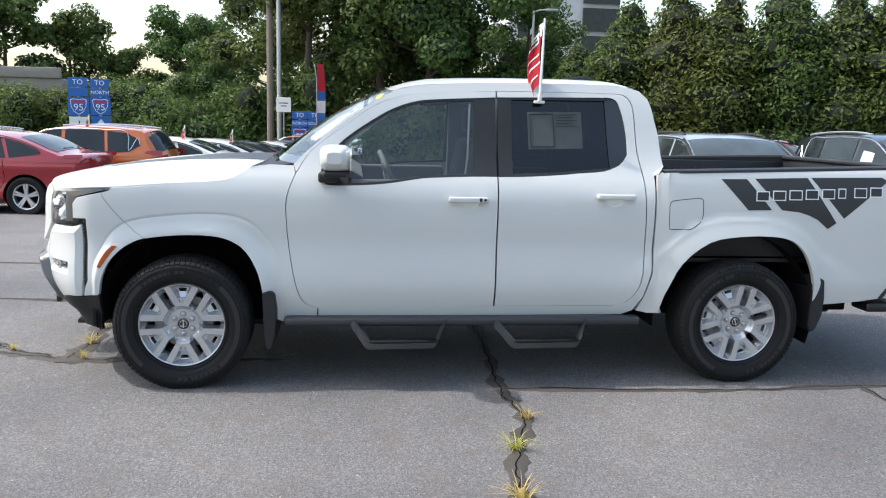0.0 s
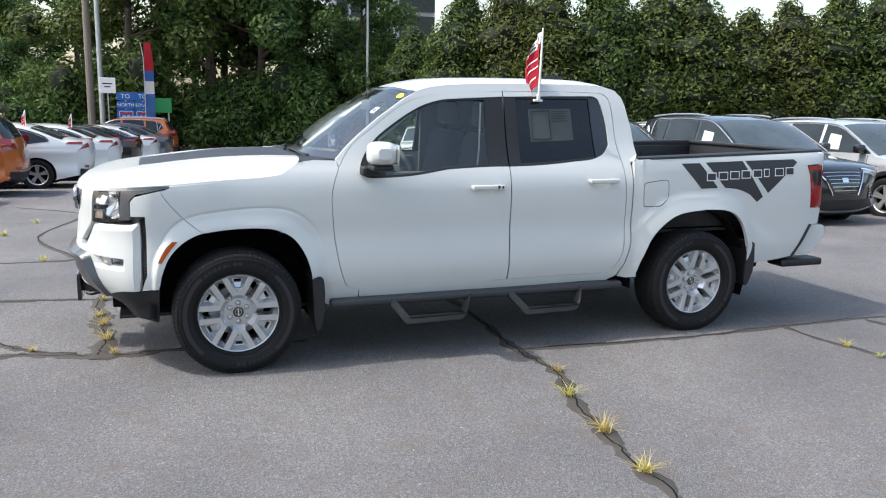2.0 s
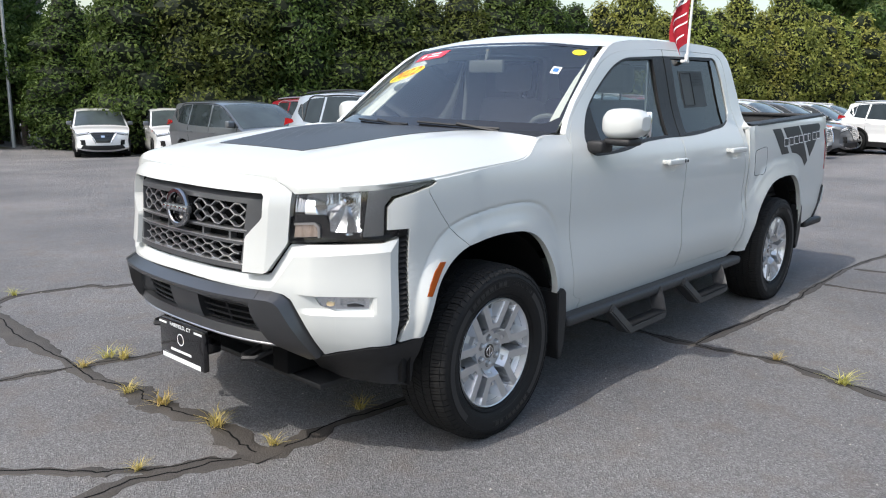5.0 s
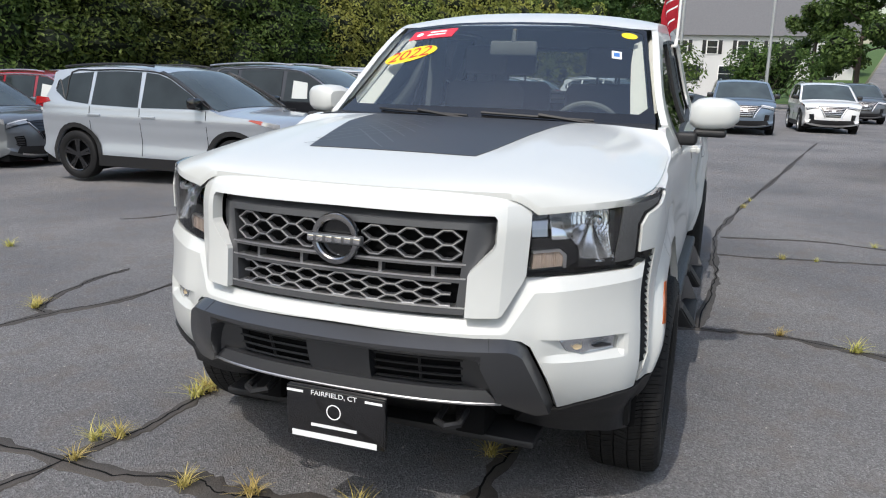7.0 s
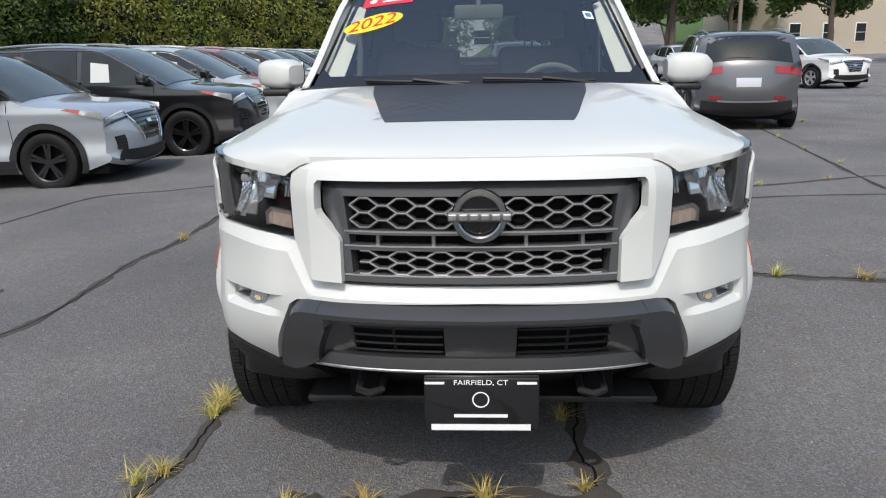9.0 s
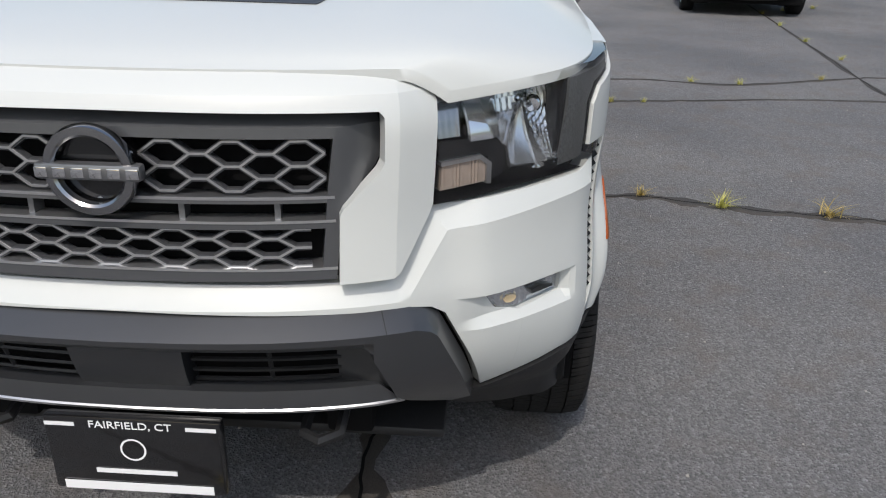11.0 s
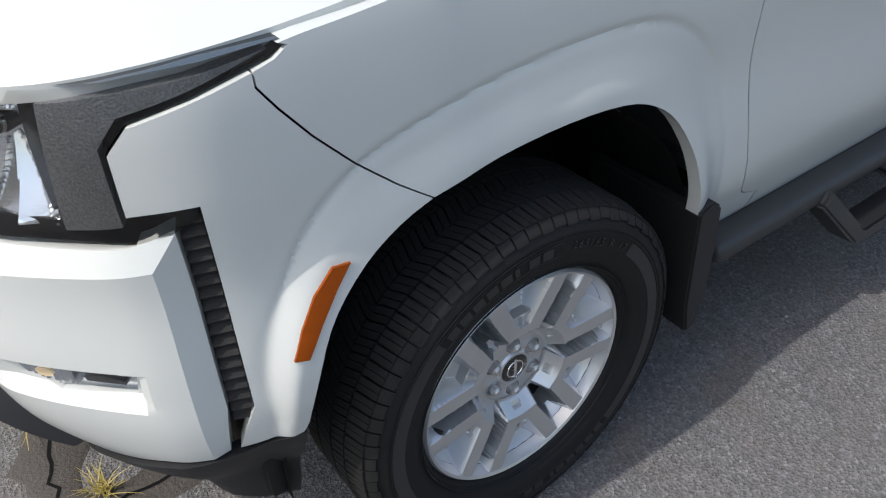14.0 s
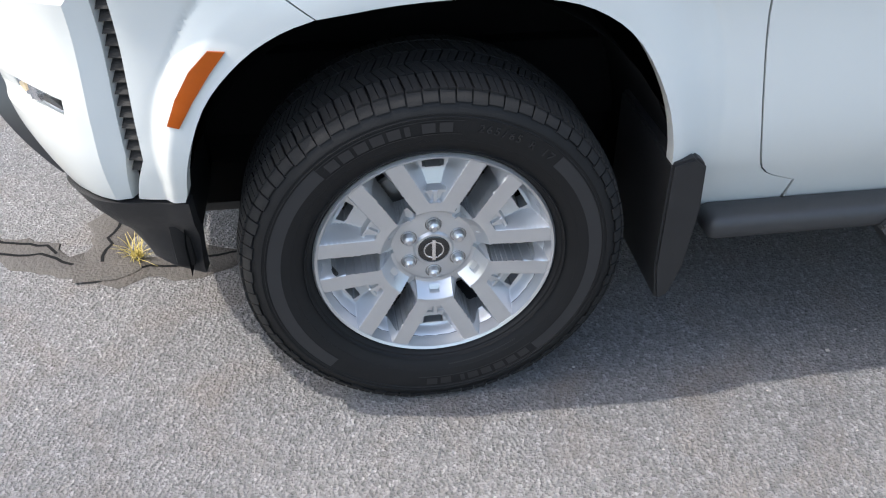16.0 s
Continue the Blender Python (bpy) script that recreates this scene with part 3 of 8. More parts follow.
    bm = bmesh.new()
    z, pitch = .572, .0192
    while z < .905:
        low, right, top, far = [bm.verts.new(vent_put(s * a, b, d)) for a, b, d in ((vq0 + .001, z, -.001), (vq1 - .001, z + .35 * pitch, -.002), (vq0 + .001, z + .95 * pitch, .013), (vq1 - .001, z + 1.25 * pitch, .014))]
        bm.faces.new((low, right, top)), bm.faces.new((right, far, top))
        z += pitch
    bmesh.ops.recalc_face_normals(bm, faces=bm.faces[:])
    part("vent_grille", bm, RUBBER, ve, sharp=10)
    # rear lamp
    lamp = [(4.19, 1.182), (4.352, 1.186), (4.362, .872), (4.25, .870), (4.222, 1.10)]
    rl = part("rear_lamp", panel(side_poly(lamp, s), shifted(.003), .05, .02), RED_LENS, truck, "red rear lamp with smoked edge")
    part("smoked_edge", panel(side_poly([(4.208, 1.150), (4.338, 1.150), (4.342, 1.035), (4.262, 1.035), (4.238, 1.10)], s), shifted(.005), .05, .004), GLOSS_BLACK, rl)


for s in (1, -1):
    make_side(s)

# ---- nose ----
# white surround of the radiator grille
SUR_OUT = [pu(0, 1.1000), pu(.30, 1.0998), pu(.494, 1.0990), pu(.516, 1.0905), pu(.553, 1.058), pu(.557, 1.048), pu(.545, .872), pu(.538, .856), pu(.482, .764), pu(.470, .757), pu(.386, .755)]
SUR_IN = [pu(.391, .872), pu(.397, .884), pu(.456, .944), pu(.463, .957), pu(.466, 1.030), pu(.458, 1.040), pu(0, 1.043)]


def edge_away(a, b, line):
    """The distance in the flat plan from a line of points."""
    p, best = Vector((abs(a), b)), 9.0
    for u, v in zip(line, line[1:]):
        u, v = Vector(u), Vector(v)
        t = min(max((p - u).dot(v - u) / (v - u).length_squared, 0), 1)
        best = min(best, (p - u - (v - u) * t).length)
    return best




def inward_line(u, v, far, to):
    """The line (u, v) of the flat plan, moved by far towards a point."""
    d = (Vector(v) - Vector(u)).normalized()
    n = Vector((d.y, -d.x))
    if n.dot(Vector(to) - Vector(u)) < 0:
        n = -n
    return (Vector(u) + n * far, Vector(v) + n * far)


CREASE = (pu(.492, 1.075), pu(.474, .752))


def nose_put(a, b, d):
    # a flat face, and outside a crease a facet that turns back to the lamp; the top leans back to the bonnet
    (a0, b0), (a1, b1) = CREASE
    over = abs(a) - (a1 + (a0 - a1) * (b - b1) / (b0 - b1))
    return wrap(a, b, d - .016 + .26 * max(over, 0.0) + .30 * max(b - 1.066, 0.0))


part("grille_surround", panel(mirror_poly(SUR_OUT + SUR_IN), nose_put, .016, .035, lines=[CREASE], cuts_b=(1.066,)), WHITE, truck, sharp=9)
# bumper skin, with a slot for each fog lamp
LEDGE = [pu(0, .744), pu(.380, .743), pu(.472, .747), pu(.486, .757), pu(.544, .853), pu(.552, .862), px(-.575, .877), px(-.550, .884), px(-.522, .896)]
SLOT = [pu(.700, .634), pu(.788, .641), pu(.792, .672), pu(.784, .6902), pu(.724, .6902), pu(.660, .6902), pu(.634, .684), pu(.655, .650), pu(.6999, .634)]
BUMP = LEDGE + [px(-.521, .60), px(-.527, .560), px(-.533, .511), pu(.79, .505), pu(.70, .478)] + SLOT + [pu(.6999, .478), pu(.655, .458), pu(.612, .560), pu(.560, .668), pu(.535, .686), pu(.50, .693), pu(0, .702)]
QE = q_x(-.521)
RIM = [pu(0, .744), pu(.476, .746), pu(.549, .860), px(-.522, .892)]
RIM_LINES = [inward_line(u, v, .040, pu(.66, .62)) for u, v in zip(RIM, RIM[1:])] + [((QE - .036, .5), (QE - .036, .9)), ((QE, .892), (QE - .036, .8485))]


def bumper_put(a, b, d):
    # a sloping ledge under the lamps, a chamfer beside the vent, and a bevel that leads into the fog lamp slot
    u = float(np.interp(abs(a), ARC[:64], YC - PLAN[:64, 1])) / 1.005
    ledge = .022 * max(0.0, 1 - edge_away(a, b, RIM) / .040)
    side = .022 * max(0.0, 1 - (QE - abs(a)) / .036)
    dent = 0.0
    if .583 < u < .803 and .620 < b < .6895:
        dent = .020 * min((b - .620) / .020, 1) * min((u - .583) / .054, 1) * min((.803 - u) / .010, 1)
    return wrap(a, b, d + max(ledge, side) + dent - .014 * step01(.56, .64, u))


part("front_bumper", panel(mirror_poly(BUMP), bumper_put, .012, .03, step_b=.0095, cuts_b=(.6893, .6897, .620, .640), lines=RIM_LINES), WHITE, truck, sharp=14)
# grey guard under the bumper: a broad band with slanting ends
GUARD = [pu(0, .696), pu(.46, .700), pu(.500, .699), pu(.530, .688), pu(.552, .668), pu(.607, .556), pu(.655, .452), pu(.60, .430), pu(.560, .450), pu(.505, .484), pu(.478, .505), pu(.440, .600), pu(.424, .632), pu(.395, .641), pu(0, .643)]
GUARD_RIM = [pu(0, .696), pu(.46, .700), pu(.500, .699), pu(.530, .688), pu(.552, .668), pu(.607, .556), pu(.655, .452)]


def guard_put(a, b, d):
    # a ledge along the upper edge that catches the sky, a steep face below it, and an inner edge that rolls into the intake
    ledge = .050 * max(0.0, 1 - edge_away(a, b, GUARD_RIM) / .031)
    roll = .9 * max(0.0, .655 - b) if abs(a) < q_u(.43) else 0.0
    return wrap(a, b, d - .042 + ledge + roll)


guard = part("bumper_guard", panel(mirror_poly(GUARD), guard_put, .014, .06, step_b=.008, cuts_b=(.655,), lines=[inward_line(u, v, .031, pu(.40, .55)) for u, v in zip(GUARD_RIM, GUARD_RIM[1:])]), GREY_PLASTIC, truck, "dark grey plastic bumper guard", sharp=14)
for s in (1, -1):
    bm = bmesh.new()
    tube(bm, [guard_put(s * q_u(.452), z, -.0004) for z in (.6985, .690, .681, .668)], .0012, 4)
    part("guard_joint", bm, BLACK_PLASTIC, guard)
LIP = [pu(0, .530), pu(.452, .530), pu(.475, .508), pu(.500, .487), pu(.49, .476), pu(0, .472)]
part("lower_lip", panel(mirror_poly(LIP), lambda a, b, d: wrap(a, b, d - .034 + .55 * max(0, .488 - b) + .75 * max(0, b - .496)), .04, .05, cuts_b=(.488, .496)), GREY_PLASTIC, guard)
bm = bmesh.new()
tube(bm, [wrap(q_u(abs(u)) * (1 if u >= 0 else -1), .490, -.035) for u in np.linspace(-.495, .495, 21)], .0052, 6)
part("bright_strip", bm, SATIN, guard)
# air intake behind the guard: a dark box with slats and a solid middle
bm = panel(mirror_poly([pu(0, .650), pu(.435, .648), pu(.475, .50), pu(0, .50)]), lambda a, b, d: wrap(a, b, d + .055), .08, .01)
intake = part("air_intake", bm, DARK, truck, "black lower air intake")
for z in (.536, .562, .588, .614):
    for s in (1, -1):
        bm = bmesh.new()
        tube(bm, [wrap(s * q_u(u), z, .030) for u in np.linspace(.11, .385, 8)], .0045, 5)
        part("intake_slat", bm, BLACK_PLASTIC, intake)
for u in (.255, -.255):
    bm = bmesh.new()
    qq = math.copysign(q_u(abs(u)), u)
    tube(bm, [wrap(qq, .505, .026), wrap(qq, .625, .026)], .005, 5)
    part("intake_post", bm, BLACK_PLASTIC, intake)
part("intake_middle", panel(mirror_poly([pu(0, .634), pu(.105, .634), pu(.102, .524), pu(0, .522)]), lambda a, b, d: wrap(a, b, d + .006), .05, .05), GREY_PLASTIC, intake)
for s in (1, -1):
    part("intake_cheek", panel(q_poly([pu(.375, .643), pu(.425, .640), pu(.445, .600), pu(.476, .515), pu(.382, .515)], s), lambda a, b, d: wrap(a, b, d + .030 - .45 * max(0, abs(a) - q_u(.385))), .05, .05), GREY_PLASTIC, intake)
# black lower valance at each corner, and the apron between
for s in (1, -1):
    val = [pu(.655, .453), pu(.70, .473), pu(.79, .500), px(-.52, .507), px(-.428, .520), px(-.436, .42), px(-.446, .318), px(-.53, .338), px(-.60, .340), pu(.66, .335), pu(.58, .345), pu(.58, .432)]
    part("corner_valance", panel(q_poly(val, s), lambda a, b, d: wrap(a, b, d - .004 - .02 * step01(.40, .46, b) + .024 * step01(q_x(-.60), q_x(-.46), abs(a)) + .5 * max(0, .43 - b) * (1 - step01(q_x(-.62), q_x(-.50), abs(a)))), .03, .03), BLACK_PLASTIC, truck)
part("apron", panel(mirror_poly([pu(0, .478), pu(.52, .470), pu(.60, .428), pu(.66, .40), pu(.62, .34), pu(.40, .300), pu(0, .300)]), lambda a, b, d: wrap(a, b, d + .05 + .6 * max(0, .42 - b)), .05, .02), BLACK_PLASTIC, truck)
for s in (1, -1):
    bm = bmesh.new()
    tube(bm, [(-.74, YC - s * .30, .42), (-.82, YC - s * .30, .405), (-.845, YC - s * .335, .405), (-.82, YC - s * .37, .405), (-.74, YC - s * .37, .42)], .012, 6)
    part("tow_hook", bm, BLACK_PLASTIC, truck)

# trays added to close the underside and deepen the shade on the ground
bm = bmesh.new()
box(bm, (-.66, .30, .285), (.95, 2 * YC - .30, .31), .008)
box(bm, (.95, .46, .30), (4.1, 2 * YC - .46, .36), .02)
part("undertray", bm, BLACK_PLASTIC, truck)
for y0, y1 in ((.03, .36), (2 * YC - .36, 2 * YC - .03)):
    bm = bmesh.new()
    box(bm, (-.49, y0, .340), (-.452, y1, .60), .010)
    part("arch_liner_front", bm, RUBBER, truck)

# radiator grille
GR_OUT = [pu(0, 1.046), pu(.462, 1.042), pu(.469, 1.032), pu(.466, .957), pu(.459, .944), pu(.400, .884), pu(.394, .870), pu(.383, .757), pu(0, .755)]
GR_IN = [pu(.360, .776), pu(.368, .848), pu(.374, .91), pu(.386, .996), pu(0, .998)]
def grille_put(a, b, d):
    # set back behind the white surround: a bar with a ledge on top, and broad cheeks that lead outward
    cheek = .030 * step01(q_u(.392), q_u(.468), abs(a)) * step01(.86, .90, b)
    ledge = .030 * max(0.0, b - 1.014) / .028
    return wrap(a, b, d + .004 + cheek + ledge)


grille = None
for s in (1, -1):
    half = part("grille_frame" if grille else "radiator_grille", panel(q_poly(GR_OUT + [pu(0, .776)] + GR_IN, s), grille_put, .03, .05, cuts_b=(1.014,), lines=[(pu(.392, 1.014), pu(.378, .90)), (pu(.392, 1.014), pu(.468, 1.05))]), FRAME_GREY, grille or truck, "" if grille else "gunmetal frame with a honeycomb mesh")
    grille = grille or half
# near-black sheet in place of the shade behind the mesh
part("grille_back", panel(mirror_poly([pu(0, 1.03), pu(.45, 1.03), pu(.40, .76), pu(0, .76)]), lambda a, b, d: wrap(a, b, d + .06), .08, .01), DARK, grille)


def bar_on_nose(bm, a, b, w, h, off):
    """A flat bar between two places (u, z) of the nose."""
    (u0, z0), (u1, z1) = a, b
    d = Vector((u1 - u0, z1 - z0)).normalized()
    n = Vector((-d.y, d.x)) * w / 2
    ring = []
    for (u, z) in (a, b):
        for k, o in ((1, 0), (1, 1), (-1, 1), (-1, 0)):
            uu, zz = u + n.x * k, z + n.y * k
            ring.append(bm.verts.new(wrap(math.copysign(q_u(abs(uu)), uu), zz, -off + (h if o == 0 else 0))))
    for f in ((0, 1, 5, 4), (1, 2, 6, 5), (2, 3, 7, 6), (0, 4, 7, 3), (0, 3, 2, 1), (4, 5, 6, 7)):
        bm.faces.new([ring[i] for i in f])


def honeycomb(z0, z1, half):
    """Hexagon bars between two heights: (start, end) pairs."""
    h, w = (z1 - z0) / 4, .055
    edges = []
    n = int(half / w) + 1
    for i in range(-n, n + 1):
        for j in range(-1, 6):
            if (i + j) % 2:
                continue
            cx, cz = i * w, z0 + j * h
            k = w * .24
            edges.append(((cx - k, cz), (cx + k, cz)))
            edges.append(((cx + k, cz), (cx + w - k, cz + h)))
            edges.append(((cx + k, cz), (cx + w - k, cz - h)))
    out = []
    for a, b in edges:
        if min(a[1], b[1]) < z0 - 1e-3 or max(a[1], b[1]) > z1 + 1e-3 or max(abs(a[0]), abs(b[0])) > half:
            continue
        out.append((a, b))
    return out


for z0, z1, half in ((.908, .990, .388), (.778, .842, .370)):
    for s in (1, -1):
        bm, edge = bmesh.new(), bmesh.new()
        for a, b in honeycomb(z0, z1, half):
            if (a[0] + b[0] + .001) * s <= 0 or (z0 > .9 and abs(a[0]) < .072 and abs(b[0]) < .072):
                continue
            bar_on_nose(bm, a, b, .0080, .016, -.014)
            bar_on_nose(edge, (a[0], a[1] + .001), (b[0], b[1] + .001), .0034, .004, -.0115)
        part("honeycomb_mesh", bm, FRAME_GREY, grille)
        part("mesh_edge", edge, SATIN, grille)
for z, m in ((.896, GUNMETAL), (.852, FRAME_GREY), (.7765, SATIN), (.8990, SATIN), (.8585, SATIN)):
    bm = bmesh.new()
    us = np.linspace(-.385, .385, 19)
    for a, b in zip(us, us[1:]):
        bar_on_nose(bm, (a, z), (b, z), .012 if m is not SATIN else .0045, .04, -.004 if m is not SATIN else -.0025)
    part("grille_bar", bm, m, grille)
for u in (-.29, -.13, .13, .29):
    bm = bmesh.new()
    bar_on_nose(bm, (u, .856), (u, .894), .010, .03, -.014)
    part("grille_post", bm, GUNMETAL, grille)
# round badge: a ring and a plain bar
badge = thing("badge", "", "")
badge.parent = truck
badge.location = (.004, 0, .014)
bm = bmesh.new()
ring = [(.0665 + x, y) for x, y in ((.0105, .008), (.0105, -.002), (.0075, -.009), (-.0050, -.010), (-.0095, -.006), (-.0095, .008))]
lathe(bm, ring, 40, 'X', (-.902, YC, .944), True)
part("badge_ring", bm, DARK_CHROME, badge)
bm = bmesh.new()
lathe(bm, [(0, -.886), (.062, -.886), (.064, -.84)], 32, 'X', (0, YC, .944))
part("badge_back", bm, GLOSS_BLACK, badge)
bm = bmesh.new()
box(bm, (-.916, YC - .088, .930), (-.892, YC + .088, .958), .006)
part("badge_bar", bm, GUNMETAL, badge)
bm = bmesh.new()
bm.free()
for k in range(6):
    y = YC - .075 + k * .03
    bm = bmesh.new()
    box(bm, (-.9185, y - .0105, .9355), (-.915, y + .0105, .9525), .001)
    part("badge_block", bm, CHROME, badge)

# headlamps
for s in (1, -1):
    HL = [pu(.554, 1.056), pu(.60, 1.064), px(-.654, 1.074), px(-.55, 1.083), px(-.45, 1.092), px(-.356, 1.0985), px(-.348, 1.093), px(-.372, 1.082), px(-.470, 1.056), px(-.538, 1.036), px(-.563, 1.004), px(-.565, .924), px(-.490, .928), px(-.492, .906), px(-.533, .886), px(-.562, .880), pu(.70, .880), pu(.60, .870), pu(.548, .868)]
    head = part("headlamp", panel(q_poly(HL, s), lambda a, b, d: wrap(a, b, d + .075), .04, .01), GLOSS_BLACK, truck, "clear headlamp in a black housing")
    bm = bmesh.new()
    loop = [wrap(a, b, .007) for a, b in q_poly(HL, s)] + [wrap(a, b, .075) for a, b in q_poly(HL, s)]
    n = len(HL)
    vs = [bm.verts.new(p) for p in loop]
    for i in range(n):
        bm.faces.new((vs[i], vs[(i + 1) % n], vs[n + (i + 1) % n], vs[n + i]))
    bmesh.ops.recalc_face_normals(bm, faces=bm.faces[:])
    part("housing_wall", bm, GLOSS_BLACK, head)
    lens = part("lens", panel(q_poly(HL, s), lambda a, b, d: wrap(a, b, d + .006), .04, 0), CLEAR, head)
    lens.visible_shadow = False
    # fluted bright reflector
    RF = [pu(.606, 1.040), pu(.658, 1.050), pu(.775, 1.058), pu(.771, .904), pu(.684, .906), pu(.681, .948), pu(.664, .974), pu(.606, .974)]
    qb = q_u(.728)

    def fluted(a, b, d):
        # a bowl round the bulb: a row of upright ribs beside it, flat facets that fan out below, arcs outside
        x, z = (abs(a) - qb), b - 1.022
        r, w = math.hypot(x, z), math.degrees(math.atan2(z, x)) % 360
        bowl = max(.034 - 2.6 * r * r, 0.0) + .010 + .10 * (b - .905)
        if x < -.078:
            k = .10 * (x + .078) + .012 * math.sin(40 * z)
        elif z > -.016 and x < -.018:
            k = .0045 * abs((x / .0165) % 1 - .5) * 2 - (.007 if z > .010 else 0)
        elif 185 < w < 292:
            n = int((w - 185) / 21.4)
            f = ((w - 185) / 21.4) % 1 - .5
            k = (.20, -.12, .16, -.10, .14)[n] * r * f + (.002, .007, -.001, .005, 0)[n] * min(r / .05, 1)
            if n == 1:
                k += .0010 * abs((r / .004) % 1 - .5)
        else:
            k = .0024 * abs((r / .011) % 1 - .5) * 2 + .0010 * abs((x / .008) % 1 - .5) * 2
        return wrap(a, b, d + bowl + k)
    part("reflector", panel(q_poly(RF, s), fluted, .0025, .01), REFLECTOR, head, sharp=20)
    bm = bmesh.new()
    lathe(bm, [(0, -.020), (.012, -.019), (.016, -.012), (.016, .012), (.011, .030)], 14, 'X')
    bmesh.ops.recalc_face_normals(bm, faces=bm.faces[:])
    bmesh.ops.transform(bm, matrix=Matrix.Translation(wrap(s * qb, 1.022, .026)), verts=bm.verts)
    part("bulb_cap", bm, CHROME, head)
    # a thin bright edge runs along the top
    part("top_trim", panel(q_poly([pu(.560, 1.050), pu(.60, 1.058), pu(.748, 1.066), pu(.748, 1.056), pu(.60, 1.046), pu(.560, 1.040)], s), lambda a, b, d: wrap(a, b, d + .012), .02, .02), SATIN, head)
    RB = [pu(.562, .970), pu(.606, .972), pu(.660, .969), pu(.676, .950), pu(.682, .905), pu(.650, .890), pu(.648, .938), pu(.562, .938)]
    part("inner_cover", panel(q_poly(RB, s), lambda a, b, d: wrap(a, b, d + .022), .012, .04), GLOSS_BLACK, head)
    part("lower_trim", panel(q_poly([pu(.682, .914), pu(.774, .913), pu(.776, .894), pu(.680, .890)], s), lambda a, b, d: wrap(a, b, d + .011), .02, .03), GLOSS_BLACK, head)
    part("upper_cover", panel(q_poly([pu(.562, 1.036), pu(.607, 1.040), pu(.607, .977), pu(.562, .975)], s), lambda a, b, d: wrap(a, b, d + .026 + .20 * (b - .97) + .0012 * abs((abs(a) / .012) % 1 - .5) * 2), .004, .03), DARK_CHROME, head)
    part("signal_frame", panel(q_poly([pu(.563, .938), pu(.632, .944), pu(.650, .928), pu(.650, .890), pu(.642, .890), pu(.641, .926), pu(.629, .937), pu(.563, .931)], s), lambda a, b, d: wrap(a, b, d + .013), .02, .02), SATIN, head)
    TS = [pu(.566, .931), pu(.630, .937), pu(.641, .925), pu(.641, .894), pu(.562, .887)]
    part("turn_signal", panel(q_poly(TS, s), lambda a, b, d: wrap(a, b, d + .016 + .002 * abs(math.sin(a * 420))), .0035, .03, step_b=.02), material("clear_signal_lens", (0.60, 0.49, 0.42), 0.14, metal=.40, coat=.7, vary=.2, scale=60) if s > 0 else bpy.data.materials["clear_signal_lens"], head)
    strip = [px(-.614, 1.061), px(-.47, 1.076), px(-.372, 1.090), px(-.470, 1.062), px(-.545, 1.042), px(-.570, 1.008), px(-.572, .905), px(-.628, .899)]
    part("light_guide", panel(q_poly(strip, s), lambda a, b, d: wrap(a, b, d + .010), .02, .02), material("mesh_light_guide", (0.20, 0.205, 0.215), 0.3, metal=.5, vary=.75, scale=330, bump=.3, bump_scale=330) if s > 0 else bpy.data.materials["mesh_light_guide"], head)
    bezel = [pu(.769, 1.059), px(-.612, 1.062), px(-.626, .898), pu(.765, .898)]
    part("bezel", panel(q_poly(bezel, s), lambda a, b, d: wrap(a, b, d + .016), .02, .03), GLOSS_BLACK, head)
    # fog lamp deep in its slot: a clear fluted half with an amber bulb, and a bright half beside it
    fog = [pu(.628, .632), pu(.796, .632), pu(.796, .694), pu(.628, .694)]
    fl = part("fog_lamp", panel(q_poly(fog, s), lambda a, b, d: wrap(a, b, d + .016), .03, .01), REFLECTOR, truck, "clear fog lamp with amber bulb")
    part("fluted_lens", panel(q_poly([pu(.645, .674), pu(.660, .649), pu(.700, .639), pu(.722, .645), pu(.712, .685), pu(.656, .685)], s), lambda a, b, d: wrap(a, b, d + .005 + .004 * abs(math.sin(a * 330))), .004, .012, step_b=.02), REFLECTOR, fl, sharp=20)
    part("amber_bulb", panel(q_poly([pu(.684 + .012 * math.cos(k), .660 + .008 * math.sin(k)) for k in np.linspace(0, 5.8, 12)], s), lambda a, b, d: wrap(a, b, d + .003), .012, .004), material("pale_amber_bulb", (0.78, 0.60, 0.36), 0.2, coat=.6) if s > 0 else bpy.data.materials["pale_amber_bulb"], fl)
    part("lens", panel(q_poly([pu(.720, .650), pu(.779, .650), pu(.781, .672), pu(.772, .686), pu(.712, .686)], s), lambda a, b, d: wrap(a, b, d + .002), .02, 0), CLEAR, fl).visible_shadow = False
    part("lamp_cover", panel(q_poly([pu(.732, .651), pu(.776, .651), pu(.776, .656), pu(.752, .664), pu(.730, .659)], s), lambda a, b, d: wrap(a, b, d + .008), .02, .01), GREY_PLASTIC, fl)

# ---- bonnet ----
HOOD_EDGE = spline([(-.760, .300, 1.073), (-.700, .186, 1.085), (-.606, .088, 1.092), (-.50, .038, 1.100), (-.36, .020, 1.108), (-.15, .016, 1.126), (.045, .022, 1.137), (.19, .026, 1.147), (.27, .036, 1.164), (.33, .05, 1.196), (.375, .07, 1.232)], 4)
HOOD_MID = spline([(-.834, 1.112), (-.765, 1.137), (-.645, 1.163), (-.45, 1.192), (-.20, 1.222), (.02, 1.240), (.22, 1.247), (.36, 1.248), (.42, 1.247)], 5)
_he, _hm = np.array(HOOD_EDGE), np.array(HOOD_MID)


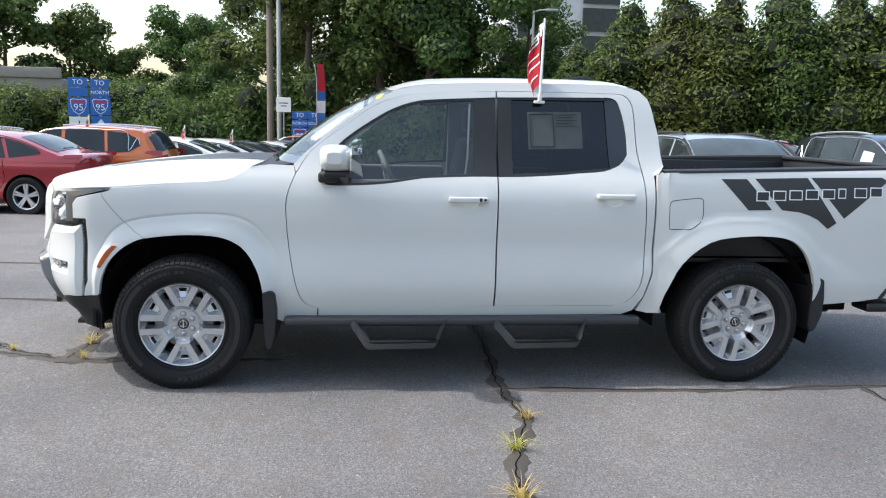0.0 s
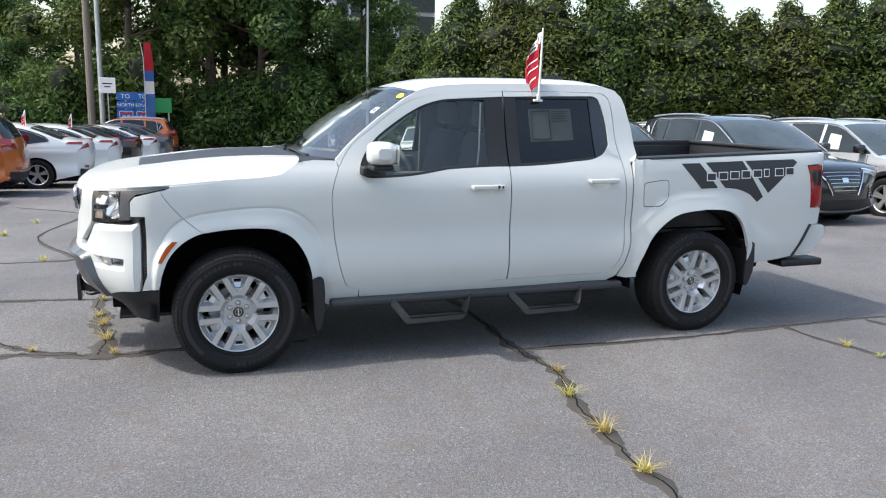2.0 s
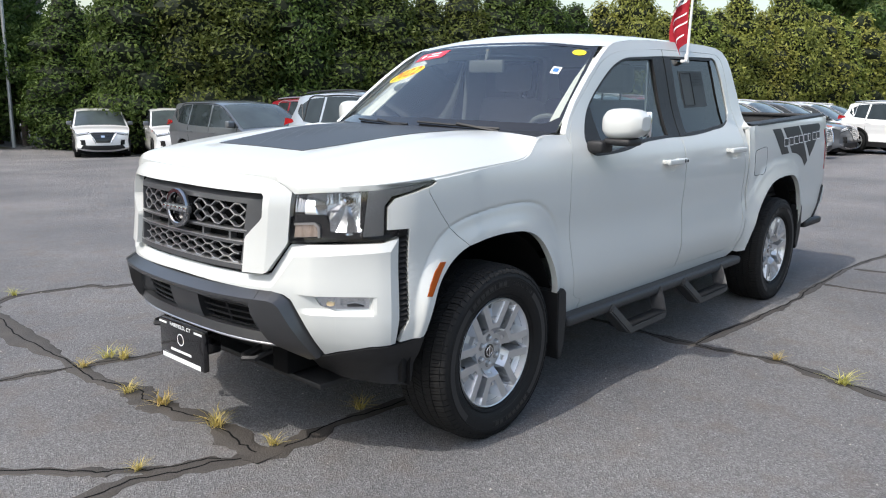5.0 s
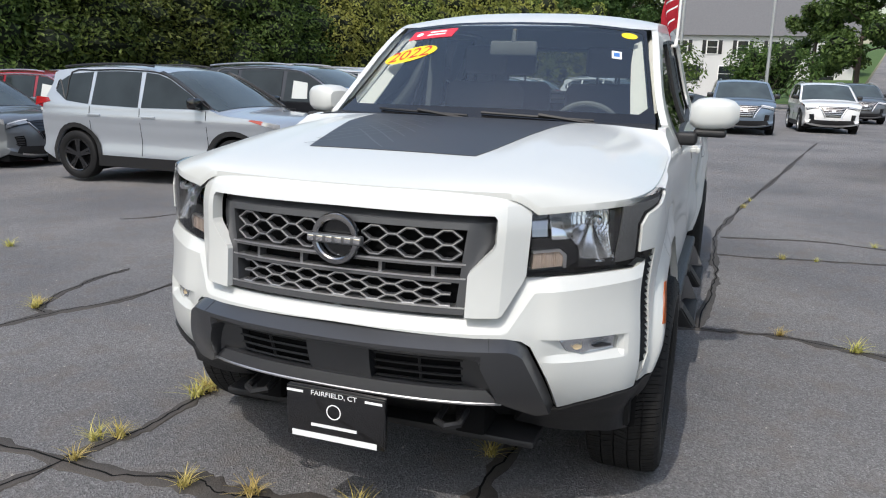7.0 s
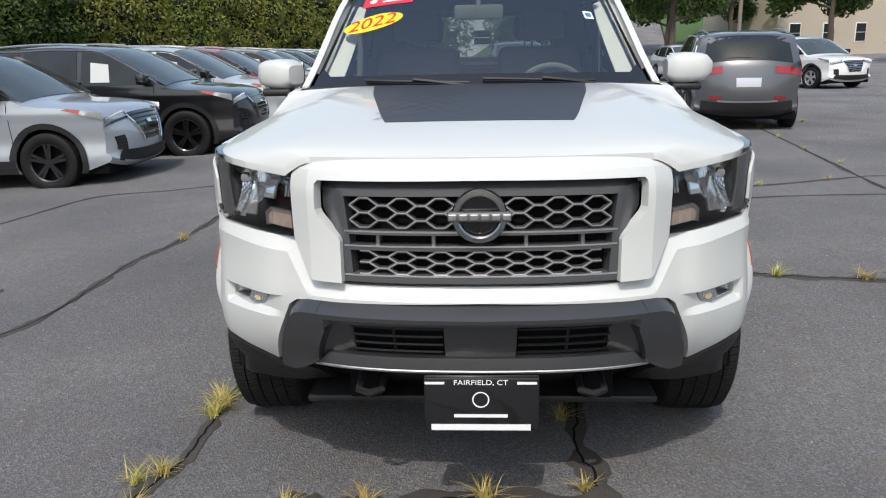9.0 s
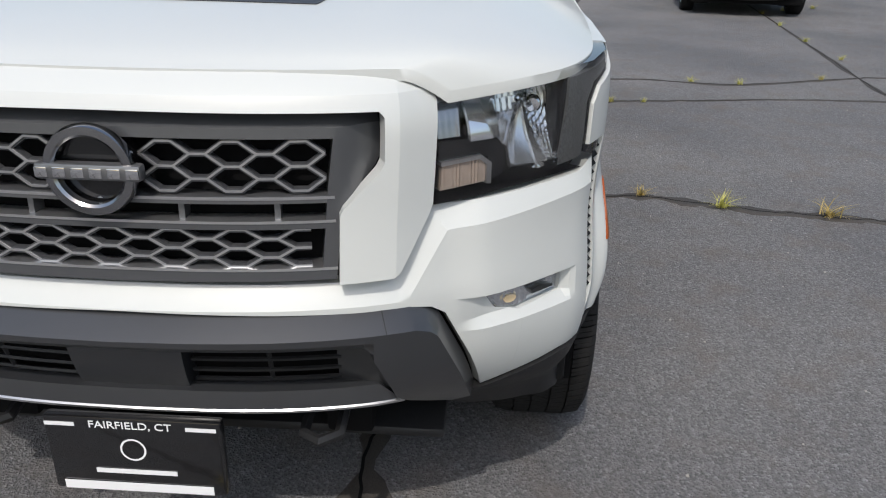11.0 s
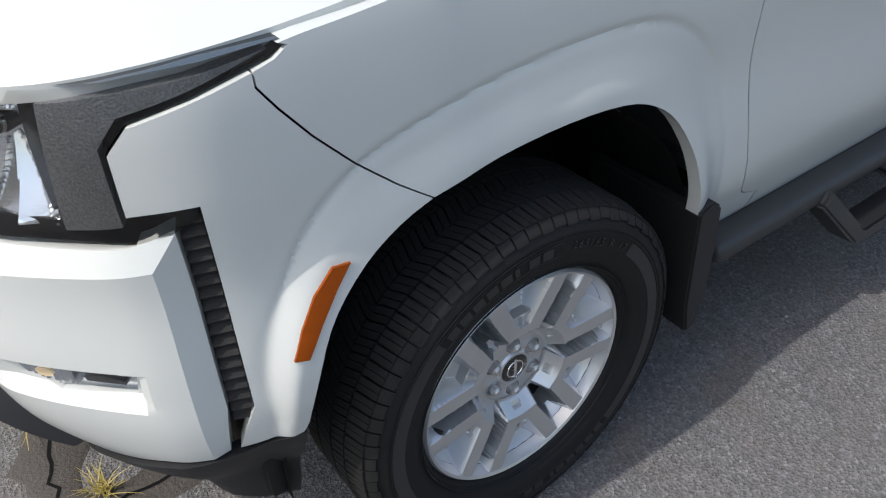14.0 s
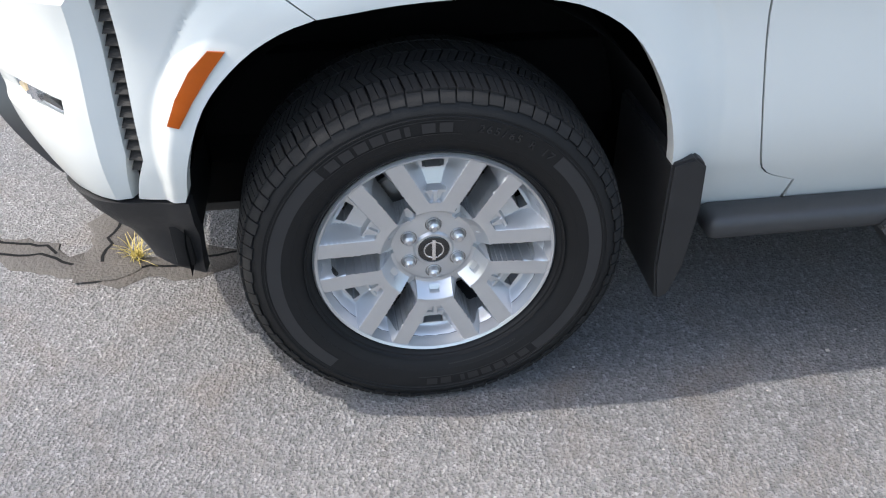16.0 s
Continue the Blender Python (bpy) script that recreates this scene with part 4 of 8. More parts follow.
def bonnet(t, w, d=0.0):
    """The bonnet's skin: t from nose to windscreen, w from -1 (right) to 1 (left)."""
    e = [np.interp(t, np.linspace(0, 1, len(_he)), _he[:, k]) for k in range(3)]
    m = [np.interp(t, np.linspace(0, 1, len(_hm)), _hm[:, k]) for k in range(2)]
    a = abs(w)
    cx = 1 - a ** (5 - 2.8 * (1 - step01(0, .3, t)))
    # flat between two creases, falling away to the lamps and the wings outside them
    ac, w1 = .87 - .22 * step01(0, .28, t), .20 * step01(0, .3, t)
    g = 1 - w1 * a * a - (1 - w1) * max(0.0, (a - ac) / (1 - ac)) ** 1.45
    v = a * (YC - e[1])
    x = e[0] + (m[0] - e[0]) * cx
    ridge = .006 * math.exp(-((v - (.37 + .10 * t)) / .045) ** 2) * step01(.18, .5, t) * step01(1.0, .72, t) - .005 * step01(.36 + .1 * t, .28 + .1 * t, v) * step01(.25, .5, t) * step01(1.0, .8, t)
    z = e[2] + (m[1] - e[2]) * g + ridge - .018 * step01(.94, 1.0, a) * step01(1.0, .6, t) * 0 - d
    return Vector((x, YC - w * (YC - e[1]), z))


bm = bmesh.new()
ts, ws = np.linspace(0, 1, 61) ** 1.25, np.sin(np.linspace(-1, 1, 81) * math.pi / 2)
rows = [[bonnet(t, w) for w in ws] for t in ts]
vs = grid_faces(bm, rows, True)
rim = [e for e in bm.edges if e.is_boundary]
made = bmesh.ops.extrude_edge_only(bm, edges=rim)
for v in made["geom"]:
    if isinstance(v, bmesh.types.BMVert):
        v.co.z -= .02
bm.normal_update()
part("bonnet", bm, WHITE, truck)


# rubber seal in the joint before the bonnet
bm = bmesh.new()
joint = [(.553, 1.060), (.534, 1.076), (.516, 1.0925), (.494, 1.1005)] + [(u, 1.1012) for u in np.linspace(.47, 0, 16)]
joint = [(-u, z) for u, z in joint[:-1]] + joint[::-1]
tube(bm, [nose_put(q_u(abs(u)) * (1 if u >= 0 else -1), z, .0005) for u, z in joint], .0018, 5)
part("bonnet_seal", bm, BLACK_PLASTIC, truck)


def hood_t(x):
    return float(np.interp(x, _hm[:, 0], np.linspace(0, 1, len(_hm))))


DEC_T0 = hood_t(-.515)
dec = [(DEC_T0, -.355), (DEC_T0, .355), (.60, .47), (.80, .52), (.985, .56), (.985, -.56), (.80, -.52), (.60, -.47)]
hd = part("bonnet_graphic", panel(dec, lambda a, b, d: bonnet(a, b, d - .0022), .035, .0015), HOOD_VINYL, truck, "dark grey vinyl graphic with a lattice print")
bm = bmesh.new()
for k in range(7):
    for sg in (1, -1):
        pts = [bonnet(DEC_T0 + .02 + .05 * k + .02 * i, (-.05 - .035 * i ) if sg > 0 else (-.40 + .035 * i), -.0036) for i in range(9)]
        for a, b in zip(pts, pts[1:]):
            o = Vector((0, .004, 0))
            bm.faces.new([bm.verts.new(p) for p in (a - o, b - o, b + o, a + o)])
bmesh.ops.recalc_face_normals(bm, faces=bm.faces[:])
part("lattice_print", bm, HOOD_VINYL_LINE, hd)

# ---- cab top ----
RAIL = [(1.15, 1.662), (1.25, 1.690), (1.47, 1.712), (1.77, 1.724), (2.06, 1.728), (2.34, 1.730), (2.50, 1.722), (2.585, 1.70), (2.632, 1.655)]
bm = bmesh.new()
rows = []
for x, z in spline(RAIL, 3):
    e = wrap(q_x(x), z)
    crown = .040 * step01(1.12, 1.4, x) * step01(2.70, 2.45, x) + .012
    front_bow = .06 * step01(1.5, 1.15, x)
    rows.append([Vector((x - front_bow * (1 - w * w) + .05 * step01(2.4, 2.63, x) * (1 - w * w), YC - w * (YC - e.y), z + crown * (1 - abs(w) ** 2.6))) for w in np.linspace(-1, 1, 25)])
grid_faces(bm, rows, True)
part("roof", bm, WHITE, truck)
bm = bmesh.new()
tube(bm, [(2.46, YC - .12, 1.775), (2.42, YC - .12, 1.80), (2.30, YC - .12, 1.79)], [.02, .016, .006], 6)
part("roof_aerial", bm, BLACK_PLASTIC, truck)
# back wall with its window
bm = bmesh.new()
rows = []
for x, z in spline([(2.632, 1.655), (2.655, 1.59), (2.684, 1.44), (2.700, 1.27), (2.70, 1.05), (2.70, .5)], 3):
    e = wrap(q_x(x), max(z, 1.2))
    bow = .05 * step01(2.4, 2.63, x)
    rows.append([Vector((x + bow * (1 - w * w), YC - w * (YC - e.y), z + .012 * (1 - abs(w) ** 2.6) * step01(1.5, 1.655, z))) for w in np.linspace(-1, 1, 13)])
vs = grid_faces(bm, rows, True)
kill = [f for f in bm.faces if 1.30 < f.calc_center_median().z < 1.60 and abs(f.calc_center_median().y - YC) < .50]
bmesh.ops.delete(bm, geom=kill, context='FACES')
part("cab_back", bm, WHITE, truck)
bm = bmesh.new()
grid_faces(bm, [[(2.712 - .13 * (z - 1.26) / .36 + .045 * (1 - w * w), YC - .6 * w, z) for w in np.linspace(-1, 1, 9)] for z in (1.26, 1.44, 1.62)], True)
part("rear_window", bm, REAR_GLASS, truck).visible_shadow = False
# windscreen: bowed pane with a black printed border
WS_LOW, WS_TOP = [(.60, .118, 1.243), (.47, .45, 1.243), (.425, YC, 1.245)], [(1.142, .245, 1.660), (1.105, .55, 1.688), (1.088, YC, 1.694)]
_wl, _wt = np.array(spline(WS_LOW, 6)), np.array(spline(WS_TOP, 6))


def windscreen(t, w, d=0.0):
    """t from the foot to the top, w from -1 (right) to 1 (left)."""
    k = np.linspace(1, 0, len(_wl))[::-1]
    a = 1 - abs(w)
    lo = np.array([np.interp(a, k, _wl[:, i]) for i in range(3)])
    hi = np.array([np.interp(a, k, _wt[:, i]) for i in range(3)])
    p = lo + (hi - lo) * t
    bulge = .03 * math.sin(math.pi * t) * (1 - w * w)
    y = p[1] if w >= 0 else 2 * YC - p[1]
    return Vector((p[0] - .63 * (bulge - d), y, p[2] + .77 * (bulge - d)))


bm = bmesh.new()
grid_faces(bm, [[windscreen(t, w) for w in np.linspace(-1, 1, 33)] for t in np.linspace(0, 1, 15)], True)
bm.normal_update()
if sum(f.normal.z for f in bm.faces) < 0:
    bmesh.ops.reverse_faces(bm, faces=bm.faces[:])
ws_ob = part("windscreen", bm, WINDSCREEN, truck, "raked windscreen with stickers")
ws_ob.visible_shadow = False
bm = bmesh.new()
for poly in ([(0, -.998), (.11, -.998), (.085, -.90), (.085, .90), (.11, .998), (0, .998)], [(.955, -.998), (1, -.998), (1, .998), (.955, .998), (.965, .9), (.965, -.9)], [(.11, .998), (.085, .90), (.16, .972), (.93, .972), (.965, .93), (.955, .998)], [(.11, -.998), (.085, -.90), (.16, -.972), (.93, -.972), (.965, -.93), (.955, -.998)]):
    panel(poly, lambda a, b, d: windscreen(a, b, d - .0015), .06, 0, bm)
part("black_border", bm, GLOSS_BLACK, ws_ob)
# pillar trim and cowl
bm = bmesh.new()
grid_faces(bm, [[Vector((.36, 0, 1.226)) + Vector((.0, y, .012 * (1 - ((y - YC) / .8) ** 2))) + Vector((-0.0 + .06 * ((y - YC) / .8) ** 2, 0, 0)) for y in np.linspace(.10, 2 * YC - .10, 21)],
                [Vector(windscreen(.02, (YC - y) / (YC - .118) if abs(y - YC) < .74 else math.copysign(.998, YC - y), .006)) for y in np.linspace(.10, 2 * YC - .10, 21)]], False)
bmesh.ops.recalc_face_normals(bm, faces=bm.faces[:])
part("cowl", bm, BLACK_PLASTIC, truck)
for w0, w1 in ((.62, .02), (-.05, -.62)):
    bm = bmesh.new()
    pts = [windscreen(.004 + .028 * k / 6, w0 + (w1 - w0) * k / 6, -.012) for k in range(7)]
    tube(bm, pts, .006, 5)
    tube(bm, [windscreen(-.02, w0, -.01), windscreen(.0, (w0 * .7 + w1 * .3), -.022), windscreen(.020, (w0 + w1) / 2, -.022)], .008, 5)
    part("wiper", bm, BLACK_PLASTIC, truck)
# stickers on the glass
def sticker(name, t, w, half_t, half_w, mat, n=24, label="", square=False, tilt=0.0, parent=ws_ob, off=.0018):
    ang = np.linspace(0, 2 * math.pi, n + 1)[:-1]
    if square:
        base = [(-half_t, -half_w), (half_t, -half_w), (half_t, half_w), (-half_t, half_w)]
    else:
        base = [(half_t * math.sin(a), half_w * math.cos(a)) for a in ang]
    poly = [(t + a + tilt * b, w + b) for a, b in base]
    return part(name, panel(poly, lambda a, b, d: windscreen(a, b, d - off), .04, 0), mat, parent, label)


sticker("brand_sticker", .872, -.680, .058, .205, RED_STICKER, square=True, label="red rectangular sticker with white bars")
for a, b, hw in ((.898, -.64, .075), (.860, -.64, .085)):
    sticker("print_bar", a, b, .009, hw, WHITE_PRINT, square=True, off=.003)
sticker("print_mark", .877, -.805, .024, .030, WHITE_PRINT, off=.003)
sticker("year_sticker", .615, -.735, .092, .225, YELLOW, label="yellow oval sticker reading 2022 in red", tilt=.16)
bm = bmesh.new()
me = text_mesh("2022", .122, .0)
for v in me.vertices:
    w = -.735 + v.co.x / .66
    t = .615 + v.co.y / .70 + .16 * (v.co.x / .66)
    v.co = windscreen(t, w, -.0035)
bm.from_mesh(me)
part("year", bm, material("red_print", (0.50, 0.03, 0.02), 0.5), ws_ob)
sticker("round_sticker", .905, .865, .036, .062, YELLOW, label="small yellow round sticker")
sticker("inspection_sticker", .660, .765, .042, .036, WHITE_PRINT, square=True, label="small white square sticker")
sticker("print_bar", .66, .765, .022, .022, BLUE_PRINT, square=True, off=.003)

# ---- mirrors ----
MIRROR_FOLD = Matrix.Translation((.83, -.03, 0)) @ Matrix.Rotation(radians(32), 4, 'Z') @ Matrix.Translation((-.83, .03, 0))
for s in (1, -1):
    bm = bmesh.new()
    rows = []
    for k, t in enumerate(np.linspace(0, 1, 9)):
        r = [.60, .88, .97, 1, 1, .98, .94, .82, .45][k]
        ring = []
        for a in np.linspace(0, 2 * math.pi, 21)[:-1]:
            ca, sa = math.cos(a), math.sin(a)
            e = 2 / 3.4
            cx, cz = math.copysign(abs(ca) ** e, ca), math.copysign(abs(sa) ** e, sa)
            ring.append(Vector((.838 + cx * .085 * r - .012 * t, -.012 - .205 * t, 1.286 + cz * (.074 - .006 * t) * r + .006 * t)))
        rows.append(ring + [ring[0]])
    grid_faces(bm, rows)
    bmesh.ops.remove_doubles(bm, verts=bm.verts, dist=1e-5)
    bmesh.ops.holes_fill(bm, edges=[e for e in bm.edges if e.is_boundary])
    bmesh.ops.recalc_face_normals(bm, faces=bm.faces[:])
    base = bmesh.new()
    box(base, (.765, -.17, 1.188), (.895, -.03, 1.222), .014, 3)
    box(base, (.735, -.05, 1.150), (.84, .04, 1.208), .016, 3)
    sail = bmesh.new()
    panel(side_poly([(.722, 1.165), (.742, 1.14), (.86, 1.136), (.90, 1.15), (.872, 1.36), (.80, 1.30), (.745, 1.22)], 1), lambda a, b, d: wrap(a, b, d + .004), .05, .015, sail)
    glass_bm = bmesh.new()
    box(glass_bm, (.904, -.20, 1.228), (.918, -.03, 1.345), .006)
    for name, b_, m_ in (("mirror_shell", bm, WHITE), ("mirror_foot", base, BLACK_PLASTIC), ("mirror_sail", sail, BLACK_PLASTIC), ("mirror_glass", glass_bm, CHROME)):
        if s < 0:
            for v in b_.verts:
                if name in ("mirror_shell", "mirror_glass"):  # this one is half folded in
                    v.co = MIRROR_FOLD @ v.co
                v.co.y = 2 * YC - v.co.y
            bmesh.ops.reverse_faces(b_, faces=b_.faces[:])
        if name == "mirror_shell":
            mirror_ob = part("door_mirror", b_, m_, truck, "white door mirror on a black foot")
        else:
            part(name, b_, m_, mirror_ob)

# ---- bed, tailgate, rear bumper ----
for s in (1, -1):
    ys = (lambda y: y) if s > 0 else (lambda y: 2 * YC - y)
    bm = bmesh.new()
    pts = [(2.70, 1.240), (3.29, 1.260), (4.0, 1.283), (4.33, 1.292)]
    rows = [[Vector((x, ys(wrap(q_x(x), z - .004).y + o), z + h)) for o, h in ((-.004, -.008), (.0, .006), (.02, .012), (.085, .012), (.095, .0), (.095, -.05))] for x, z in spline(pts, 4)]
    grid_faces(bm, rows, s < 0)
    bmesh.ops.recalc_face_normals(bm, faces=bm.faces[:])
    part("bed_rail_cap", bm, BLACK_PLASTIC, truck, "black plastic bed rail cap")
    bm = bmesh.new()
    box(bm, (2.72, min(ys(.12), ys(.15)), .72), (4.33, max(ys(.12), ys(.15)), 1.25), .004)
    part("bed_inner_wall", bm, BLACK_PLASTIC, truck)
    bm = bmesh.new()
    for k in range(9):
        x = 3.35 + k * .055
        box(bm, (x, min(ys(.15), ys(.158)), 1.0), (x + .03, max(ys(.15), ys(.158)), 1.20), .003)
    part("bed_rib", bm, BLACK_PLASTIC, truck)
bm = bmesh.new()
box(bm, (2.72, .12, .70), (4.34, 2 * YC - .12, .74), .004)
part("bed_floor", bm, BLACK_PLASTIC, truck)
bm = bmesh.new()
box(bm, (2.715, .10, .72), (2.75, 2 * YC - .10, 1.245), .008)
part("bed_bulkhead", bm, BLACK_PLASTIC, truck)
bm = bmesh.new()
box(bm, (4.335, .055, .745), (4.395, 2 * YC - .055, 1.282), .018, 3)
tg = part("tailgate", bm, WHITE, truck)
bm = bmesh.new()
box(bm, (4.30, .10, 1.27), (4.41, 2 * YC - .10, 1.299), .010, 3)
box(bm, (4.315, .13, .76), (4.334, 2 * YC - .13, 1.268), .006)
part("tailgate_cap", bm, BLACK_PLASTIC, tg)
for s in (1, -1):
    ys = (lambda y: y) if s > 0 else (lambda y: 2 * YC - y)
    bm = bmesh.new()
    prof = [(4.270, .728), (4.440, .722), (4.462, .700), (4.466, .650), (4.440, .590), (4.345, .516), (4.300, .502), (4.130, .494)]
    layers = [[bm.verts.new((x - .35 * max(0, .10 - y) * (x - 4.13), ys(y), z)) for x, z in prof] for y in (.036, .060, .110, .25, .48)]
    n = len(prof)
    for p, q in zip(layers, layers[1:]):
        for i in range(n):
            bm.faces.new((p[i], p[(i + 1) % n], q[(i + 1) % n], q[i]))
    bm.faces.new(layers[0])
    bm.faces.new(layers[-1])
    bmesh.ops.recalc_face_normals(bm, faces=bm.faces[:])
    bmesh.ops.bevel(bm, geom=[e for e in bm.edges if e.calc_face_angle(0) > .9], offset=.012, segments=3, affect='EDGES')
    part("rear_bumper_end", bm, WHITE, truck)
    bm = bmesh.new()
    box(bm, (4.06, min(ys(.03), ys(.20)), .405), (4.46, max(ys(.03), ys(.20)), .462), .02, 3)
    part("corner_step", bm, BLACK_PLASTIC, truck)
    bm = bmesh.new()
    seam = [Vector((x, ys(wrap(q_x(x), z).y - .003), z)) for x, z in ((4.262, .737), (4.19, .62), (4.112, .497))]
    tube(bm, seam, .012, 6)
    part("bumper_seal", bm, BLACK_PLASTIC, truck)
bm = bmesh.new()
box(bm, (4.30, .46, .50), (4.49, 2 * YC - .46, .70), .03, 3)
part("rear_bumper", bm, BLACK_PLASTIC, truck)

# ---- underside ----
# all parts here are near-black, the shade under the truck included
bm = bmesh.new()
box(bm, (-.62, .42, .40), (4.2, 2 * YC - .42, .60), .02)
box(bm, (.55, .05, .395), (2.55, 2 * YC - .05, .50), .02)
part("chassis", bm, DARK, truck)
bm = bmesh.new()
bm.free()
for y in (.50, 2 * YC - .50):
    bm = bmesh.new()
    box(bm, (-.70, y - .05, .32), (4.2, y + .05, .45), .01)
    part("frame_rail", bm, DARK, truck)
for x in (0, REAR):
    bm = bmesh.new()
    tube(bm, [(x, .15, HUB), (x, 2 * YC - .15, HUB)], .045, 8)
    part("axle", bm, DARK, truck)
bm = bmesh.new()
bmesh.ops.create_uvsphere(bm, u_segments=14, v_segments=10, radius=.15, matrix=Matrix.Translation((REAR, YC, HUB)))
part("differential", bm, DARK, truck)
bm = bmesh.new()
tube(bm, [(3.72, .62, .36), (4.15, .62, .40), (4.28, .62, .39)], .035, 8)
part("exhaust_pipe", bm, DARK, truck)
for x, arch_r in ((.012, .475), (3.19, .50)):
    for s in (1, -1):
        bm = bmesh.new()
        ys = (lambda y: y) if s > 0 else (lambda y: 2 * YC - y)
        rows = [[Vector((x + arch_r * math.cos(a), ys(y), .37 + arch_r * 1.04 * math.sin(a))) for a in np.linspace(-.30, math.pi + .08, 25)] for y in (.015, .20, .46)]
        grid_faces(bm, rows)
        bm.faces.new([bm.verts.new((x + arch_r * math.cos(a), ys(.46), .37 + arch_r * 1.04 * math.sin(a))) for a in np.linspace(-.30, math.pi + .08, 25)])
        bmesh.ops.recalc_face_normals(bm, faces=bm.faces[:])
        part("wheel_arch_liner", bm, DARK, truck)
# mud flaps
for s in (1, -1):
    ys = (lambda y: y) if s > 0 else (lambda y: 2 * YC - y)
    for pts, y0, y1 in (([(.432, .54), (.478, .552), (.500, .535), (.508, .44), (.500, .30), (.480, .225), (.455, .215), (.440, .30)], -.045, .27), ([(3.648, .635), (3.69, .640), (3.722, .622), (3.732, .50), (3.726, .405), (3.690, .315), (3.66, .300), (3.640, .34)], -.035, .27)):
        bm = bmesh.new()
        a = [bm.verts.new((x, ys(y0), z)) for x, z in pts]
        b = [bm.verts.new((x + .01, ys(y1), z)) for x, z in pts]
        bm.faces.new(a), bm.faces.new(b[::-1])
        for i in range(len(pts)):
            bm.faces.new((a[i], b[i], b[(i + 1) % len(pts)], a[(i + 1) % len(pts)]))
        bmesh.ops.recalc_face_normals(bm, faces=bm.faces[:])
        bmesh.ops.bevel(bm, geom=bm.edges[:], offset=.005, segments=2, affect='EDGES')
        part("mud_flap", bm, BLACK_PLASTIC, truck, "black moulded mud flap")
# side steps: a long bar with two dropped hoops
for s in (1, -1):
    ys = (lambda y: y) if s > 0 else (lambda y: 2 * YC - y)
    bm = bmesh.new()
    yb = sorted((ys(-.035), ys(.045)))
    box(bm, (.545, yb[0], .345), (2.60, yb[1], .398), .02, 3)
    step = part("side_step", bm, STEP_COAT, truck, "black steel side step with two dropped hoops")
    for x0, x1, x2, x3 in ((.925, 1.018, 1.396, 1.448), (1.735, 1.842, 2.214, 2.262)):
        bm = bmesh.new()
        path = [(x0, .372), (x1, .252), (x2, .258), (x3, .376)]
        rows = []
        for i, (x, z) in enumerate(path):
            dz = .030 if i in (1, 2) else .045
            rows.append([Vector((x + ox, ys(-.082 + oy if i in (1, 2) else -.02 + oy), z + oz)) for ox, oy, oz in ((-.012, -.03, -.02), (-.012, .05, -.02), (.012, .05, .02), (.012, -.03, .02))])
        for a, b in zip(rows, rows[1:]):
            va, vb = [bm.verts.new(p) for p in a], [bm.verts.new(p) for p in b]
            for k in range(4):
                bm.faces.new((va[k], va[(k + 1) % 4], vb[(k + 1) % 4], vb[k]))
        bmesh.ops.remove_doubles(bm, verts=bm.verts, dist=1e-5)
        bmesh.ops.holes_fill(bm, edges=[e for e in bm.edges if e.is_boundary])
        bmesh.ops.recalc_face_normals(bm, faces=bm.faces[:])
        bmesh.ops.bevel(bm, geom=bm.edges[:], offset=.007, segments=2, affect='EDGES')
        part("step_hoop", bm, STEP_COAT, step)
        bm = bmesh.new()
        yt = sorted((ys(-.108), ys(-.04)))
        box(bm, (x1 - .0, yt[0], .268), (x2 + .0, yt[1], .280), .003)
        part("tread_pad", bm, RUBBER, step)

# ---- side graphic ----
for s in (1, -1):
    d1 = [(3.04, 1.208), (3.196, 1.211), (3.356, 1.034), (3.212, 1.030), (3.160, 1.085)]
    d2 = [(3.246, 1.214), (3.57, 1.224), (3.765, .962), (3.714, .925), (3.646, .980), (3.59, 1.005), (3.525, 1.024), (3.419, 1.034)]
    d3 = [(3.593, 1.225), (4.044, 1.234), (4.082, 1.212), (3.81, .989)]
    gfx = None
    for d in (d1, d2, d3):
        o = part("graphic_stripe", panel(side_poly(d, s), shifted(.0018), .05, .001), MATT_BLACK, truck, "matt black vinyl stripe")
        gfx = gfx or o
    # the name is set as plain outlined blocks
    for k in range(8):
        x0 = 3.255 + k * .1015
        x1 = x0 + (.082 if k != 5 else .05)
        z0, z1 = 1.084 + .0455 * (x0 - 3.25), 1.143 + .0455 * (x0 - 3.25)
        w = .006
        outer = [(x0, z0), (x1, z0), (x1, z1), (x0, z1)]
        part("name_block", panel(side_poly(outer, s), shifted(.0030), .05, .0005), WHITE_PRINT, gfx)
        inner = [(x0 + w, z0 + w), (x1 - w, z0 + w), (x1 - w, z1 - w), (x0 + w, z1 - w)]
        part("name_block_fill", panel(side_poly(inner, s), shifted(.0042), .05, .0005), MATT_BLACK, gfx)

# ---- dealer plate ----
plate = thing("dealer_plate", "", "")
plate.parent = truck
plate.location = (-.010, 0, 0)
bm = bmesh.new()
box(bm, (-.905, YC - .170, .318), (-.880, YC + .165, .486), .006)
box(bm, (-.88, YC - .10, .36), (-.78, YC + .10, .45), .01)
part("plate_frame", bm, GLOSS_BLACK, plate, "black dealer plate with white lettering")
bm = bmesh.new()
face = Matrix(((0, 0, -1, -.9062), (-1, 0, 0, YC), (0, 1, 0, .40), (0, 0, 0, 1)))
add_text(bm, "FAIRFIELD, CT", .022, face @ Matrix.Translation((0, .071, 0)), .0006, 1.15)
for a, b, za, zb in ((-.162, -.105, .066, .074), (.105, .162, .066, .074), (-.145, .145, -.079, -.060), (-.078, .078, -.038, -.028)):
    box(bm, (-.9068, YC + a, .40 + za), (-.9058, YC + b, .40 + zb))
